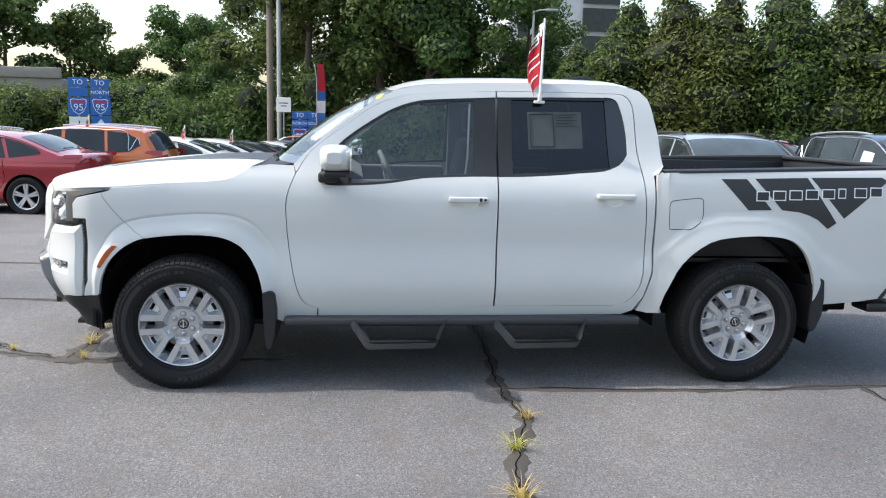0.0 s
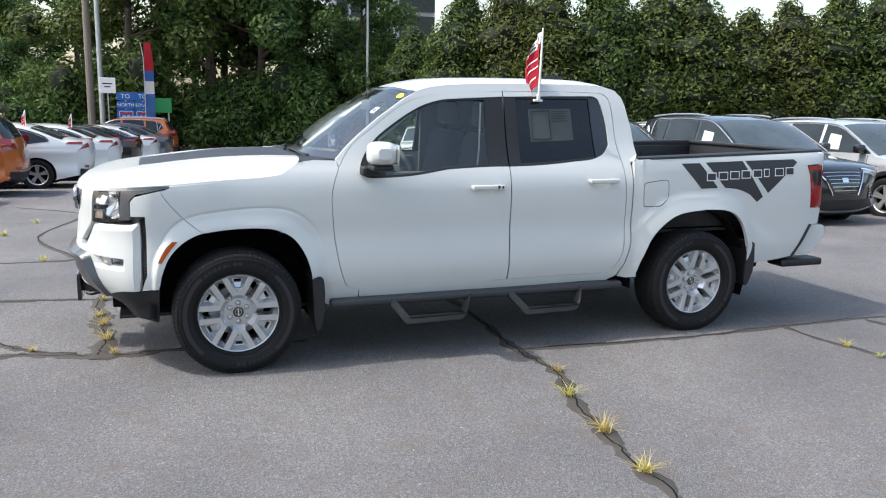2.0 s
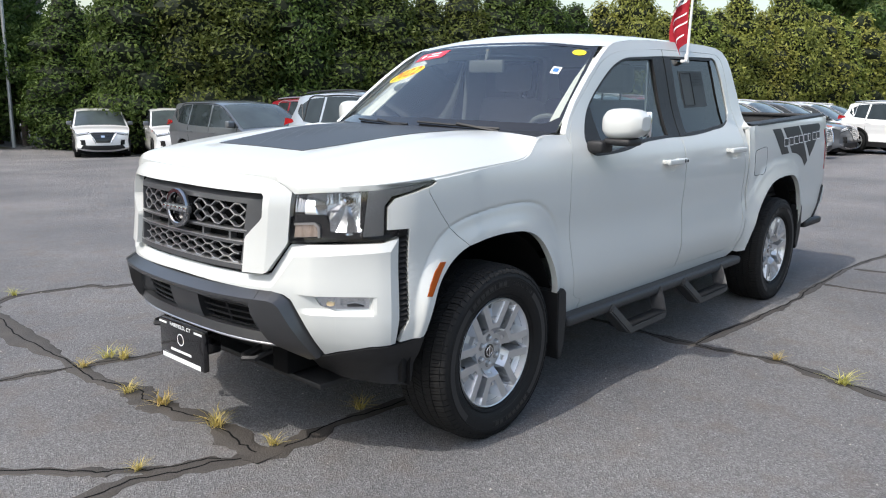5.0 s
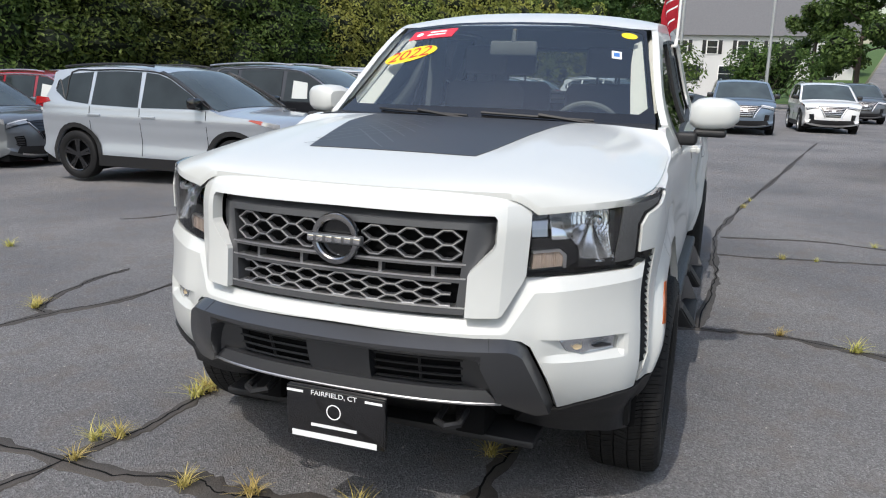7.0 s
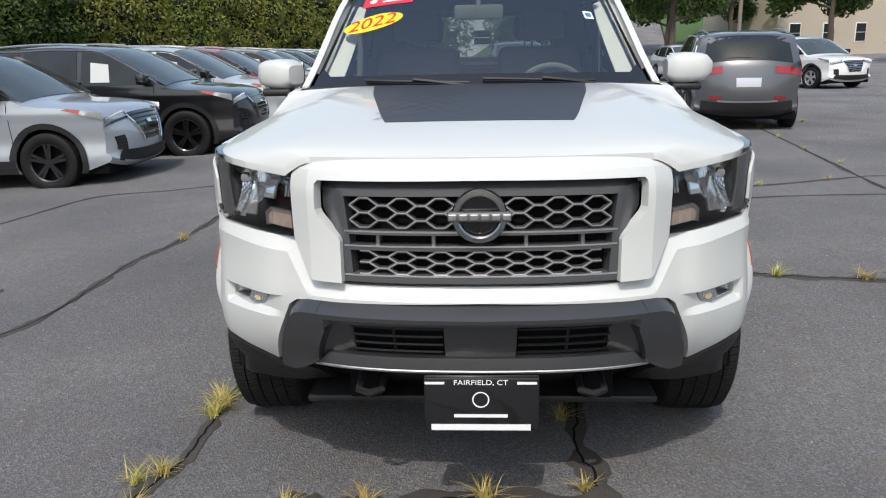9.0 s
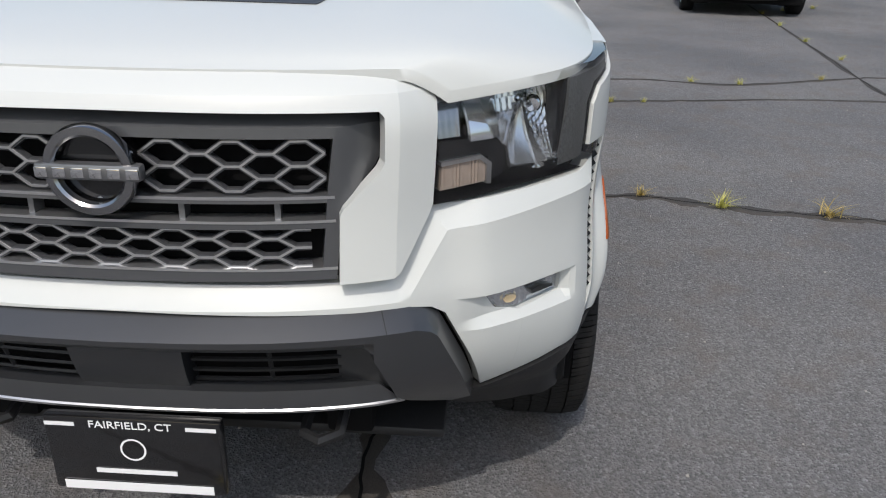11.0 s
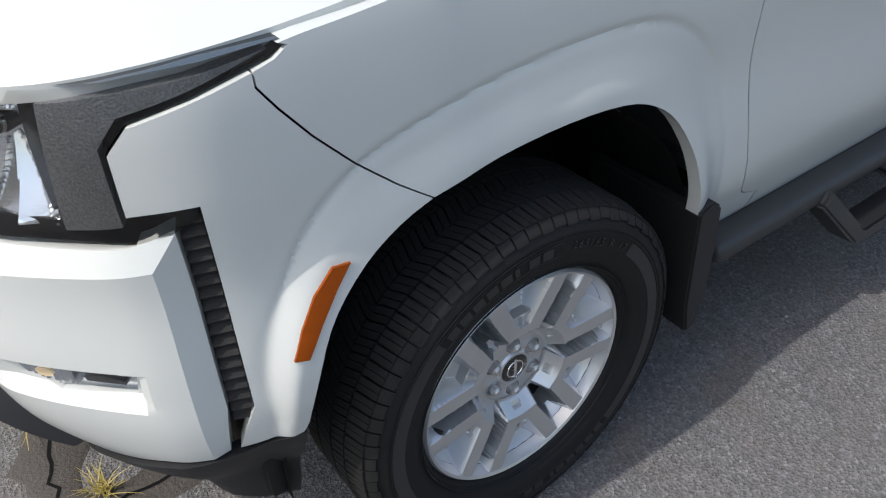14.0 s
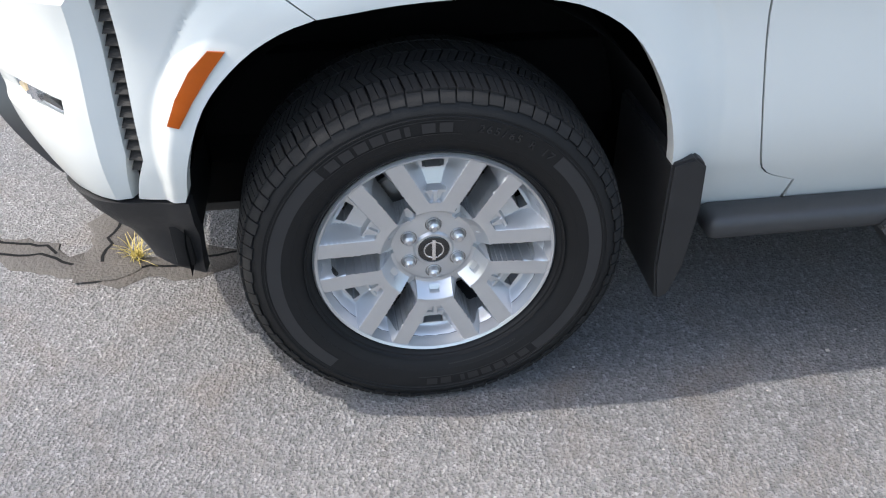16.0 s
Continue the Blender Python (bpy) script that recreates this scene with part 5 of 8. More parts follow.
lathe(bm, [(.021, -.9066), (.025, -.9066)], 24, 'X', (0, YC, .418))
part("plate_print", bm, WHITE_PRINT, plate)

# ---- flag on the rear door window ----
flag = thing("window_flag", "red and white dealer flag clipped to the truck's rear window", "flag", at=(1.985, .16, 1.62))
def fpart(name, bm, mat, label=""):
    for v in bm.verts:
        v.co -= Vector((1.985, .16, 1.62))
    return part(name, bm, mat, flag, label)
bm = bmesh.new()
box(bm, (1.955, .155, 1.612), (2.015, .185, 1.628), .004)
box(bm, (1.975, .150, 1.62), (1.995, .17, 1.66), .003)
fpart("clip", bm, WHITE_PLASTIC)
bm = bmesh.new()
tube(bm, [(1.985, .158, 1.64), (1.992, .150, 2.085)], [.0085, .006], 8)
fpart("pole", bm, WHITE_PLASTIC)
bm = bmesh.new()
def cloth(a, b):
    # a along the pole from the top, b away from it: the cloth hangs in folds, blown a little inward
    z = 2.060 - .30 * a - .05 * b - .05 * b * a
    out = b * (.40 + .60 * math.sin(2.5 * a + .35))
    return Vector((1.985 - .060 * out - .010 * math.sin(8 * b + 3 * a), .152 + .105 * out + .012 * math.sin(11 * b + 2 * a), z - .05 * b * b))
grid_faces(bm, [[cloth(a, b) for b in np.linspace(0, 1, 15)] for a in np.linspace(0, 1, 21)])
bmesh.ops.solidify(bm, geom=bm.faces[:], thickness=.0015)
fpart("cloth", bm, RED_CLOTH)
def print_on(name, mat, a0, a1, b0, b1, lift):
    # one printed bar, on both faces of the cloth
    bm = bmesh.new()
    for sgn in (1, -1):
        grid_faces(bm, [[cloth(a, b) + Vector((0, -lift * sgn, 0)) for b in np.linspace(b0, b1, 10)] for a in np.linspace(a0, a1, 4)])
    fpart(name, bm, mat)


FLAG_DARK = material("flag_dark", (0.03, 0.05, 0.045), 0.8)
print_on("white_field", WHITE_PRINT, 0, .24, 0, 1, .0022)
for bar in ((.05, .10, .1, .8), (.14, .20, .15, .9)):
    print_on("dark_bar", FLAG_DARK, *bar, .004)
for bar in ((.44, .47, .35, .85), (.60, .63, .30, .80), (.80, .83, .40, .75)):
    print_on("white_bar", WHITE_PRINT, *bar, .003)

# ---- wheels ----
def tyre_mesh():
    R, rb = .370, .232
    bm = bmesh.new()
    prof = [(rb - .004, .085), (rb + .004, .100), (rb + .010, .107), (rb + .013, .1072), (rb + .016, .111), (rb + .034, .1195), (.288, .1275), (.3155, .1275), (.3165, .1290), (.3185, .1290), (.3195, .1272), (.323, .1270), (.324, .1284), (.3265, .1280), (.340, .1225), (.352, .110), (.3585, .097), (.3610, .06), (.3620, 0)]
    prof = prof + [(r, -h) for r, h in prof[::-1][1:]]
    lathe(bm, prof, 96, 'Y')
    bmesh.ops.recalc_face_normals(bm, faces=bm.faces[:])
    return bm


def rib_block(bm, h0, h1, a0, w, lead):
    """One block of a tread rib, between two widths and two angles."""
    vs = []
    for r in (.359, .3705):
        for h, aa in ((h0, 0), (h1, lead * 1.6)):
            for e in (0, 1):
                rr = .3625 if r > .36 and abs(h) > .10 else r
                a = a0 + aa + w * e
                vs.append(bm.verts.new((rr * math.cos(a), h, rr * math.sin(a))))
    i0, i1, i2, i3, o0, o1, o2, o3 = vs
    for f in ((o0, o1, o3, o2), (i0, i1, o1, o0), (i2, o2, o3, i3), (i0, o0, o2, i2), (i1, i3, o3, o1)):
        bm.faces.new(f)


def tread_mesh():
    """Tread blocks: five ribs cut by slanting sipes, and shoulder lugs that reach down the side."""
    bm = bmesh.new()
    n = 80
    for k in range(n):
        a0 = 2 * math.pi * k / n
        for rib, (h0, h1, lead) in enumerate(((-.112, -.070, .010), (-.065, -.026, .024), (-.021, .021, -.024), (.026, .065, .024), (.070, .112, .010))):
            gap = .16 if rib in (0, 4) else .11
            w = 2 * math.pi / n * (1 - gap)
            sh = (rib % 2) * math.pi / n
            for half in (0, 1):
                a1, w1 = a0 + half * w * .53, w * .47
                rib_block(bm, h0, h1, a1 + sh, w1, lead)
        for sgn in (1, -1):
            w = 2 * math.pi / n * .88
            pts = [(.3620, .105), (.3555, .1155), (.3460, .1230), (.3410, .1252), (.3390, .1200)]
            if k % 2:
                pts = [(.3620, .105), (.3555, .1155), (.3470, .1224), (.3440, .1240), (.3430, .118)]
            ra = [bm.verts.new((r * math.cos(a0 + .01), sgn * h, r * math.sin(a0 + .01))) for r, h in pts]
            rb_ = [bm.verts.new((r * math.cos(a0 + .01 + w), sgn * h, r * math.sin(a0 + .01 + w))) for r, h in pts]
            for i in range(len(pts) - 1):
                bm.faces.new((ra[i], ra[i + 1], rb_[i + 1], rb_[i]))
            for side in (ra, rb_):
                foot = [bm.verts.new((v.co.x * .975, v.co.y - sgn * .004, v.co.z * .975)) for v in side]
                for i in range(len(pts) - 1):
                    bm.faces.new((side[i], side[i + 1], foot[i + 1], foot[i]))
    bmesh.ops.recalc_face_normals(bm, faces=bm.faces[:])
    return bm


def rim_mesh():
    bm = bmesh.new()
    lathe(bm, [(.2335, .086), (.2335, .098), (.229, .104), (.224, .101), (.221, .090), (.217, .078)], 72, 'Y')
    bmesh.ops.recalc_face_normals(bm, faces=bm.faces[:])
    return bm


def prism(bm, foot, top, y0, y1):
    """A block with a larger foot outline and a smaller top outline, each a list of (x, z)."""
    a = [bm.verts.new((x, y0, z)) for x, z in foot]
    b = [bm.verts.new((x, y1 if not isinstance(y1, list) else y1[i], z)) for i, (x, z) in enumerate(top)]
    n = len(foot)
    for i in range(n):
        bm.faces.new((a[i], a[(i + 1) % n], b[(i + 1) % n], b[i]))
    bm.faces.new(b)
    bm.faces.new(a[::-1])


def spoke_height(u, v):
    """How far out the wheel's face stands at (u along the spoke, v across it): a forked spoke with flat arms, pockets and windows."""
    v, r = abs(v), math.hypot(u, v)
    # the arm runs from the knee to the rim
    ax, az, bx, bz = .112, .024, .208, .0735
    t = ((u - ax) * (bx - ax) + (v - az) * (bz - az)) / ((bx - ax) ** 2 + (bz - az) ** 2)
    tc = min(max(t, 0), 1.15)
    arm = math.hypot(u - ax - tc * (bx - ax), v - az - tc * (bz - az)) - .0165
    top = .0905 + .009 * min(max(t, 0), 1)
    h = .050 + .031 * step01(.198, .222, r)
    pocket = u > .118 and (v - az) * (bx - ax) < (u - ax) * (bz - az)
    if pocket:
        h = max(h, .076 - .36 * (u - .118) if u < .180 else .054 + .6 * max(0, u - .200))
        if v < .0045 and u < .148:
            h = max(h, .0865)
        elif .143 < u < .150 and v < .019:
            h = max(h, .0845)
        elif v < .019 - .25 * (u - .125) and u < .143:
            h = max(h, .0800)
    h = max(h, top - 2.6 * max(arm, 0))
    if u < .126 and v < .036:
        h = max(h, .0905 - 1.9 * max(0, v - .034))
    # the knee falls to the hub
    h = min(h, .0595 + 1.35 * max(0, r - .0835))
    if v < .010 and r < .098:
        h = min(h, .0595 + .55 * max(0, r - .078))
    # windows between the spokes, and a slot near the rim
    c, n = math.cos(math.pi / 6), math.sin(math.pi / 6)
    along, across = u * c + v * n, abs(-u * n + v * c)
    if across < .0205 and .104 + .25 * across < along < .199 - 9 * across * across:
        h = .018
    if v < .0195 and abs(u - .190) < .0082:
        h = .018
    return h


def spoke_mesh():
    bm = bmesh.new()
    rs = np.r_[np.linspace(.076, .128, 34), np.linspace(.1296, .2235, 58)]
    an = np.linspace(-math.pi / 6, math.pi / 6, 89)
    vs = grid_faces(bm, [[(r * math.sin(a), spoke_height(r * math.cos(a), r * math.sin(a)), r * math.cos(a)) for a in an] for r in rs])
    bmesh.ops.delete(bm, geom=[f for f in bm.faces if max(v.co.y for v in f.verts) < .03], context='FACES')
    bmesh.ops.recalc_face_normals(bm, faces=bm.faces[:])
    if sum(f.normal.y for f in bm.faces) < 0:
        bmesh.ops.reverse_faces(bm, faces=bm.faces[:])
    return bm


def build_wheel():
    w = thing("wheel", "", "")
    tyre = part("tyre", tyre_mesh(), RUBBER, w, "black all-terrain tyre")
    part("tread", tread_mesh(), TREAD, tyre, "dusty tread blocks", sharp=20)
    # raised size marking, and a plain bar where the maker's name stands
    bm = bmesh.new()
    words = "265/65 R 17"
    for i, ch in enumerate(words):
        if ch == " ":
            continue
        a = math.radians(76 - i * 2.65)
        c, d = math.cos(a), math.sin(a)
        m = Matrix(((-d, -c, 0, -.300 * c), (0, 0, 1, .1283), (-c, d, 0, .300 * d), (0, 0, 0, 1)))
        me = text_mesh(ch, .021, .0012)
        me.transform(m)
        bm.from_mesh(me)
        bpy.data.meshes.remove(me)
    part("size_marking", bm, material("tyre_mark", (0.015, 0.015, 0.016), 0.38, spec=.5), tyre, "raised letters")
    def arc_patch(name, a0, a1, r0, r1, lift, mat, n=24):
        bm = bmesh.new()
        rows = [[(r * math.cos(math.radians(a)), float(np.interp(r, [.248, .262, .288, .3155], [.111, .1175, .1275, .1275])) + lift, r * math.sin(math.radians(a))) for r in np.linspace(r0, r1, 4)] for a in np.linspace(a0, a1, n)]
        grid_faces(bm, rows)
        part(name, bm, mat, tyre)
    # the maker's name is a row of plain raised blocks within a thin outline, once above and once below
    for base in (0, 180):
        for k in range(8):
            a0 = base + 51 + 5.6 * k
            arc_patch("name_block", a0, a0 + (4.3 if k != 5 else 1.8), .2905, .3085, .0015, bpy.data.materials["tyre_mark"], 5)
        for r0 in (.2862, .3115):
            arc_patch("name_outline", base + 48, base + 98, r0, r0 + .0014, .0013, bpy.data.materials["tyre_mark"])
        arc_patch("smooth_band", base + 134, base + 228, .2900, .3150, .0008, SIDEWALL_BAND, 36)
    for k in range(30):
        a0 = 232 + 1.1 * k
        arc_patch("fine_print", a0, a0 + .7, .262, .2645, .0008, bpy.data.materials["tyre_mark"], 2)
    bm = bmesh.new()
    lathe(bm, [(.2715, .1210), (.2723, .1222), (.2731, .1215)], 96, 'Y')
    lathe(bm, [(.246, .1125), (.2475, .1165), (.249, .1135)], 96, 'Y')
    part("sidewall_ring", bm, RUBBER, tyre)
    rim = part("rim", rim_mesh(), ALLOY, w, "silver six-spoke alloy rim")
    # the barrel's dark grey includes the shade inside the alloy rim
    bm = bmesh.new()
    lathe(bm, [(.217, .078), (.207, .03), (.20, -.10), (.232, -.11)], 48, 'Y')
    bmesh.ops.recalc_face_normals(bm, faces=bm.faces[:])
    part("barrel", bm, FRAME_GREY, rim)
    spoke = part("spoke", spoke_mesh(), ALLOY, rim, sharp=28)
    for k in range(1, 6):
        other = new("spoke", spoke.data)
        other.parent = rim
        other.matrix_basis = Matrix.Rotation(k * math.pi / 3, 4, 'Y')
    bm = bmesh.new()
    lathe(bm, [(.0, .060), (.029, .060), (.0315, .0655), (.036, .0655), (.040, .0605), (.074, .0585), (.079, .0575), (.080, .02)], 48, 'Y')
    bmesh.ops.recalc_face_normals(bm, faces=bm.faces[:])
    part("hub", bm, ALLOY, rim)
    bm = bmesh.new()
    lathe(bm, [(0, .067), (.0275, .067), (.0305, .065), (.031, .058)], 32, 'Y')
    bmesh.ops.recalc_face_normals(bm, faces=bm.faces[:])
    cap = part("centre_cap", bm, GLOSS_BLACK, rim, "black cap with a chrome ring")
    bm = bmesh.new()
    lathe(bm, [(.0170, .0672), (.0176, .0682), (.0196, .0682), (.0202, .0672)], 32, 'Y')
    box(bm, (-.0035, .0668, -.024), (.0035, .0684, .024), .0005)
    part("cap_ring", bm, CHROME, cap)
    for k in range(6):
        a = math.pi / 2 + k * math.pi / 3
        c = (.0555 * math.cos(a), 0, .0555 * math.sin(a))
        bm = bmesh.new()
        lathe(bm, [(.0135, .0600), (.0150, .0612), (.0165, .0600)], 18, 'Y', c)
        part("nut_seat", bm, STEEL, rim)
        bm = bmesh.new()
        lathe(bm, [(0, .0765), (.0050, .0765), (.0065, .0745), (.0075, .0735), (.0105, .0720), (.0112, .068), (.0122, .061), (.0122, .05)], 12, 'Y', c)
        bmesh.ops.recalc_face_normals(bm, faces=bm.faces[:])
        part("wheel_nut", bm, SATIN, rim, "chrome nut")
    bm = bmesh.new()
    lathe(bm, [(.07, .0), (.150, .0), (.155, -.004), (.155, -.022), (.07, -.022)], 40, 'Y')
    bmesh.ops.recalc_face_normals(bm, faces=bm.faces[:])
    part("brake_disc", bm, STEEL, w)
    # near-black disc added where only shade shows between the spokes
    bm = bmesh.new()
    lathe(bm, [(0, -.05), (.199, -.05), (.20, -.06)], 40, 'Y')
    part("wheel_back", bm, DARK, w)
    bm = bmesh.new()
    box(bm, (.09, -.03, -.05), (.165, .02, .07), .01)
    part("brake_caliper", bm, STEEL, w)
    bm = bmesh.new()
    tube(bm, [(.200, .070, -.020), (.190, .094, -.018)], .0045, 6)
    part("valve", bm, BLACK_PLASTIC, rim)
    return w


first = build_wheel()
first.parent = truck
WHEEL_Y = .045      # from the hub's face to the wheel's middle
# outer side of the wheel looks along -y on the truck's left
first.matrix_basis = pose(0, WHEEL_Y + .022, HUB, 0, 0, 180)
for x, y, turn_, roll_ in ((REAR, WHEEL_Y + .022, 180, 17), (0, 2 * YC - WHEEL_Y - .022, 0, 40), (REAR, 2 * YC - WHEEL_Y - .022, 0, 25)):
    w = copy_thing(first, pose(x, y, HUB, 0, 0, turn_) @ pose(0, 0, 0, 0, roll_, 0))

# ---- inside the cab ----
bm = bmesh.new()
rows = [[Vector((x + .05 * (1 - ((y - YC) / .7) ** 2) * k, y, z)) for y in np.linspace(.16, 2 * YC - .16, 13)] for x, z, k in ((.50, 1.215, -1), (.68, 1.235, -1), (.88, 1.225, 0), (.98, 1.17, 0), (1.00, 1.02, 0), (.93, .80, 0))]
grid_faces(bm, rows)
bmesh.ops.recalc_face_normals(bm, faces=bm.faces[:])
part("dashboard", bm, INTERIOR, truck)
bm = bmesh.new()
c = Vector((1.16, .50, 1.14))
tilt = Matrix.Translation(c) @ pose(0, 0, 0, 0, 65, 0)
ringp = [(.18 + .015 * math.cos(a), .015 * math.sin(a)) for a in np.linspace(0, 2 * math.pi, 9)[:-1]]
b2 = bmesh.new()
lathe(b2, ringp, 36, 'Z', (0, 0, 0), True)
for v in (Vector((.17, 0, 0)), Vector((-.12, .13, 0)), Vector((-.12, -.13, 0))):
    tube(b2, [(0, 0, -.02), v], .018, 6)
box(b2, (-.06, -.07, -.04), (.06, .07, .01), .02)
bmesh.ops.transform(b2, matrix=tilt, verts=b2.verts)
part("steering_wheel", b2, INTERIOR, truck)
for x in (1.55, 2.30):
    for y in (.50, 2 * YC - .50):
        bm = bmesh.new()
        box(bm, (x - .40, y - .25, .75), (x + .12, y + .25, .92), .05, 3)
        box(bm, (x + .02, y - .24, .85), (x + .18, y + .24, 1.42), .06, 3, Matrix.Translation((x, y, .9)) @ pose(0, 0, 0, 0, 12, 0) @ Matrix.Translation((-x, -y, -.9)))
        box(bm, (x + .14, y - .13, 1.43), (x + .24, y + .13, 1.60), .04, 3)
        for o in (-.06, .06):
            tube(bm, [(x + .18, y + o, 1.36), (x + .19, y + o, 1.46)], .007, 6)
        part("seat", bm, SEAT_CLOTH, truck)
bm = bmesh.new()
box(bm, (.60, .10, .48), (2.68, 2 * YC - .10, .55), .01)
part("cabin_floor", bm, INTERIOR, truck)
bm = bmesh.new()
rows = [[Vector((x, YC + w * .60, z - .02 - .02 * w * w)) for w in np.linspace(-1, 1, 7)] for x, z in ((1.17, 1.68), (1.4, 1.715), (2.0, 1.735), (2.5, 1.72), (2.62, 1.65))]
grid_faces(bm, rows)
part("headliner", bm, PALE_TRIM, truck)
bm = bmesh.new()
m = windscreen(.80, 0, .07)
box(bm, (m.x - .0, YC - .12, m.z - .035), (m.x + .03, YC + .12, m.z + .035), .012)
tube(bm, [(m.x + .01, YC, m.z + .03), tuple(windscreen(.9, 0, .002))], .012, 6)
part("rear_view_mirror", bm, INTERIOR, truck)
for s in (1, -1):
    ys = (lambda y: y) if s > 0 else (lambda y: 2 * YC - y)
    bm = bmesh.new()
    rows = []
    for x, z in spline([(.70, 1.28), (.85, 1.40), (1.02, 1.53), (1.16, 1.61), (1.35, 1.645)], 3):
        y = wrap(q_x(x), z).y
        rows.append([Vector((x - .01, ys(y + .02), z + .02)), Vector((x + .03, ys(y + .06), z + .0)), Vector((x + .06, ys(y + .03), z - .035))])
    grid_faces(bm, rows)
    bmesh.ops.recalc_face_normals(bm, faces=bm.faces[:])
    inner = [(.075, .90), (.12, .845), (.35, .850), (.70, .868), (.93, .90), (.95, .962), (.075, .962)]
    panel([(a, s * b) for a, b in inner], lambda a, b, d: windscreen(a, b, d + .040 + .25 * (.962 - abs(b))), .05, .006, bm)
    part("pillar_trim", bm, PALE_TRIM, truck)
    bm = bmesh.new()
    box(bm, (1.62, min(ys(.10), ys(.14)), .55), (1.82, max(ys(.10), ys(.14)), 1.64), .015, 2)
    for v in bm.verts:
        if v.co.z > 1.2:
            v.co.y += (.09 if s > 0 else -.09) * (v.co.z - 1.2) / .44
    part("middle_pillar", bm, INTERIOR, truck)
    bm = bmesh.new()
    for x0, x1 in ((.72, 1.60), (1.80, 2.50)):
        box(bm, (x0, min(ys(.07), ys(.13)), .55), (x1, max(ys(.07), ys(.13)), 1.165), .02, 2)
    part("door_lining", bm, INTERIOR, truck)
bm = bmesh.new()
tube(bm, [(1.585, .20, 1.60), (1.58, .19, 1.30), (1.56, .18, 1.10)], .006, 5)
part("seat_belt", bm, PALE_TRIM, truck)
# paper sheet laid just outside the rear side window, darkened as if behind its tint
bm = panel(side_poly([(1.925, 1.350), (2.245, 1.362), (2.238, 1.570), (1.918, 1.562)], 1), lambda a, b, d: wrap(a, b, d + .0145), .1, .001)
sheet = part("window_sheet", bm, DIMMED_PAPER, truck, "price sheet on the rear door window, greyed like behind tinted glass")
bm = bmesh.new()
tube(bm, [wrap(q_x(x), z, .0125) for x, z in ((1.935, 1.365), (2.075, 1.370), (2.07, 1.555), (1.93, 1.550), (1.935, 1.365))], .003, 4)
for k in range(5):
    z = 1.55 - .016 * k
    tube(bm, [wrap(q_x(2.09), z, .0125), wrap(q_x(2.21 - .02 * (k % 2)), z + .004, .0125)], .0018, 4)
part("sheet_print", bm, BLACK_PLASTIC, sheet)

# ---- ground ----
def fall(x, y):
    """The lot falls gently away from the truck, for drainage."""
    u = max(0, y - 2.2)
    return -min(.75, .036 * u * u / (u + .8) + .010 * min(max(0, x - 6), 24))


bm = bmesh.new()
xs = np.r_[-400, -150, -60, -30, -15, -8, -4, -2, 0, 2, 4, np.arange(6, 31, 2), 45, 80, 150, 400]
ys = np.r_[-400, -150, -50, -20, -8, -4, -2, 0, 2, np.arange(2.2, 6, .35), np.arange(6, 26, 1), 28, 45, 80, 150, 400]
grid_faces(bm, [[(x, y, fall(x, y)) for x in xs] for y in ys])
bmesh.ops.recalc_face_normals(bm, faces=bm.faces[:])
ground = tagged(part("ground", bm, ASPHALT), "worn grey asphalt car park with filled cracks", "ground", kind="structure")



def crack(pts, width, seed):
    """A filled crack: a raised ribbon of dark sealer with a ragged edge, and an open split along it."""
    r = np.random.default_rng(seed)
    line = np.array(spline(pts, 14))
    d = np.gradient(line, axis=0)
    d /= np.hypot(*d.T)[:, None]
    nrm = np.c_[-d[:, 1], d[:, 0]]
    wob = np.convolve(r.normal(0, .03, len(line) + 8), np.ones(9) / 9, 'valid')
    line = line + nrm * wob[:, None] * 1.1
    half = width / 2 * (1 + np.convolve(r.normal(0, .55, len(line) + 2), np.ones(3) / 3, 'valid')).clip(.35, 1.9)
    half[0] = half[-1] = .004
    bm = bmesh.new()
    rows = []
    for p, n, h in zip(line, nrm, half):
        rows.append([(p[0] + n[0] * h * k, p[1] + n[1] * h * k, z + fall(*p)) for k, z in ((-1, .0005), (-.85, .0042), (-.1, .0048), (.1, .0048), (.85, .0042), (1, .0005))])
    grid_faces(bm, rows)
    bmesh.ops.recalc_face_normals(bm, faces=bm.faces[:])
    part("crack_filler", bm, TAR, ground)
    bm = bmesh.new()
    off = np.convolve(r.normal(0, .02, len(line) + 4), np.ones(5) / 5, 'valid')
    rows = [[(p[0] + n[0] * (o + k * .0045), p[1] + n[1] * (o + k * .0045), .0056 + fall(*p)) for k in (-1, 1)] for p, n, o in zip(line, nrm, off)]
    grid_faces(bm, rows)
    bmesh.ops.recalc_face_normals(bm, faces=bm.faces[:])
    part("crack_split", bm, DARK, ground)


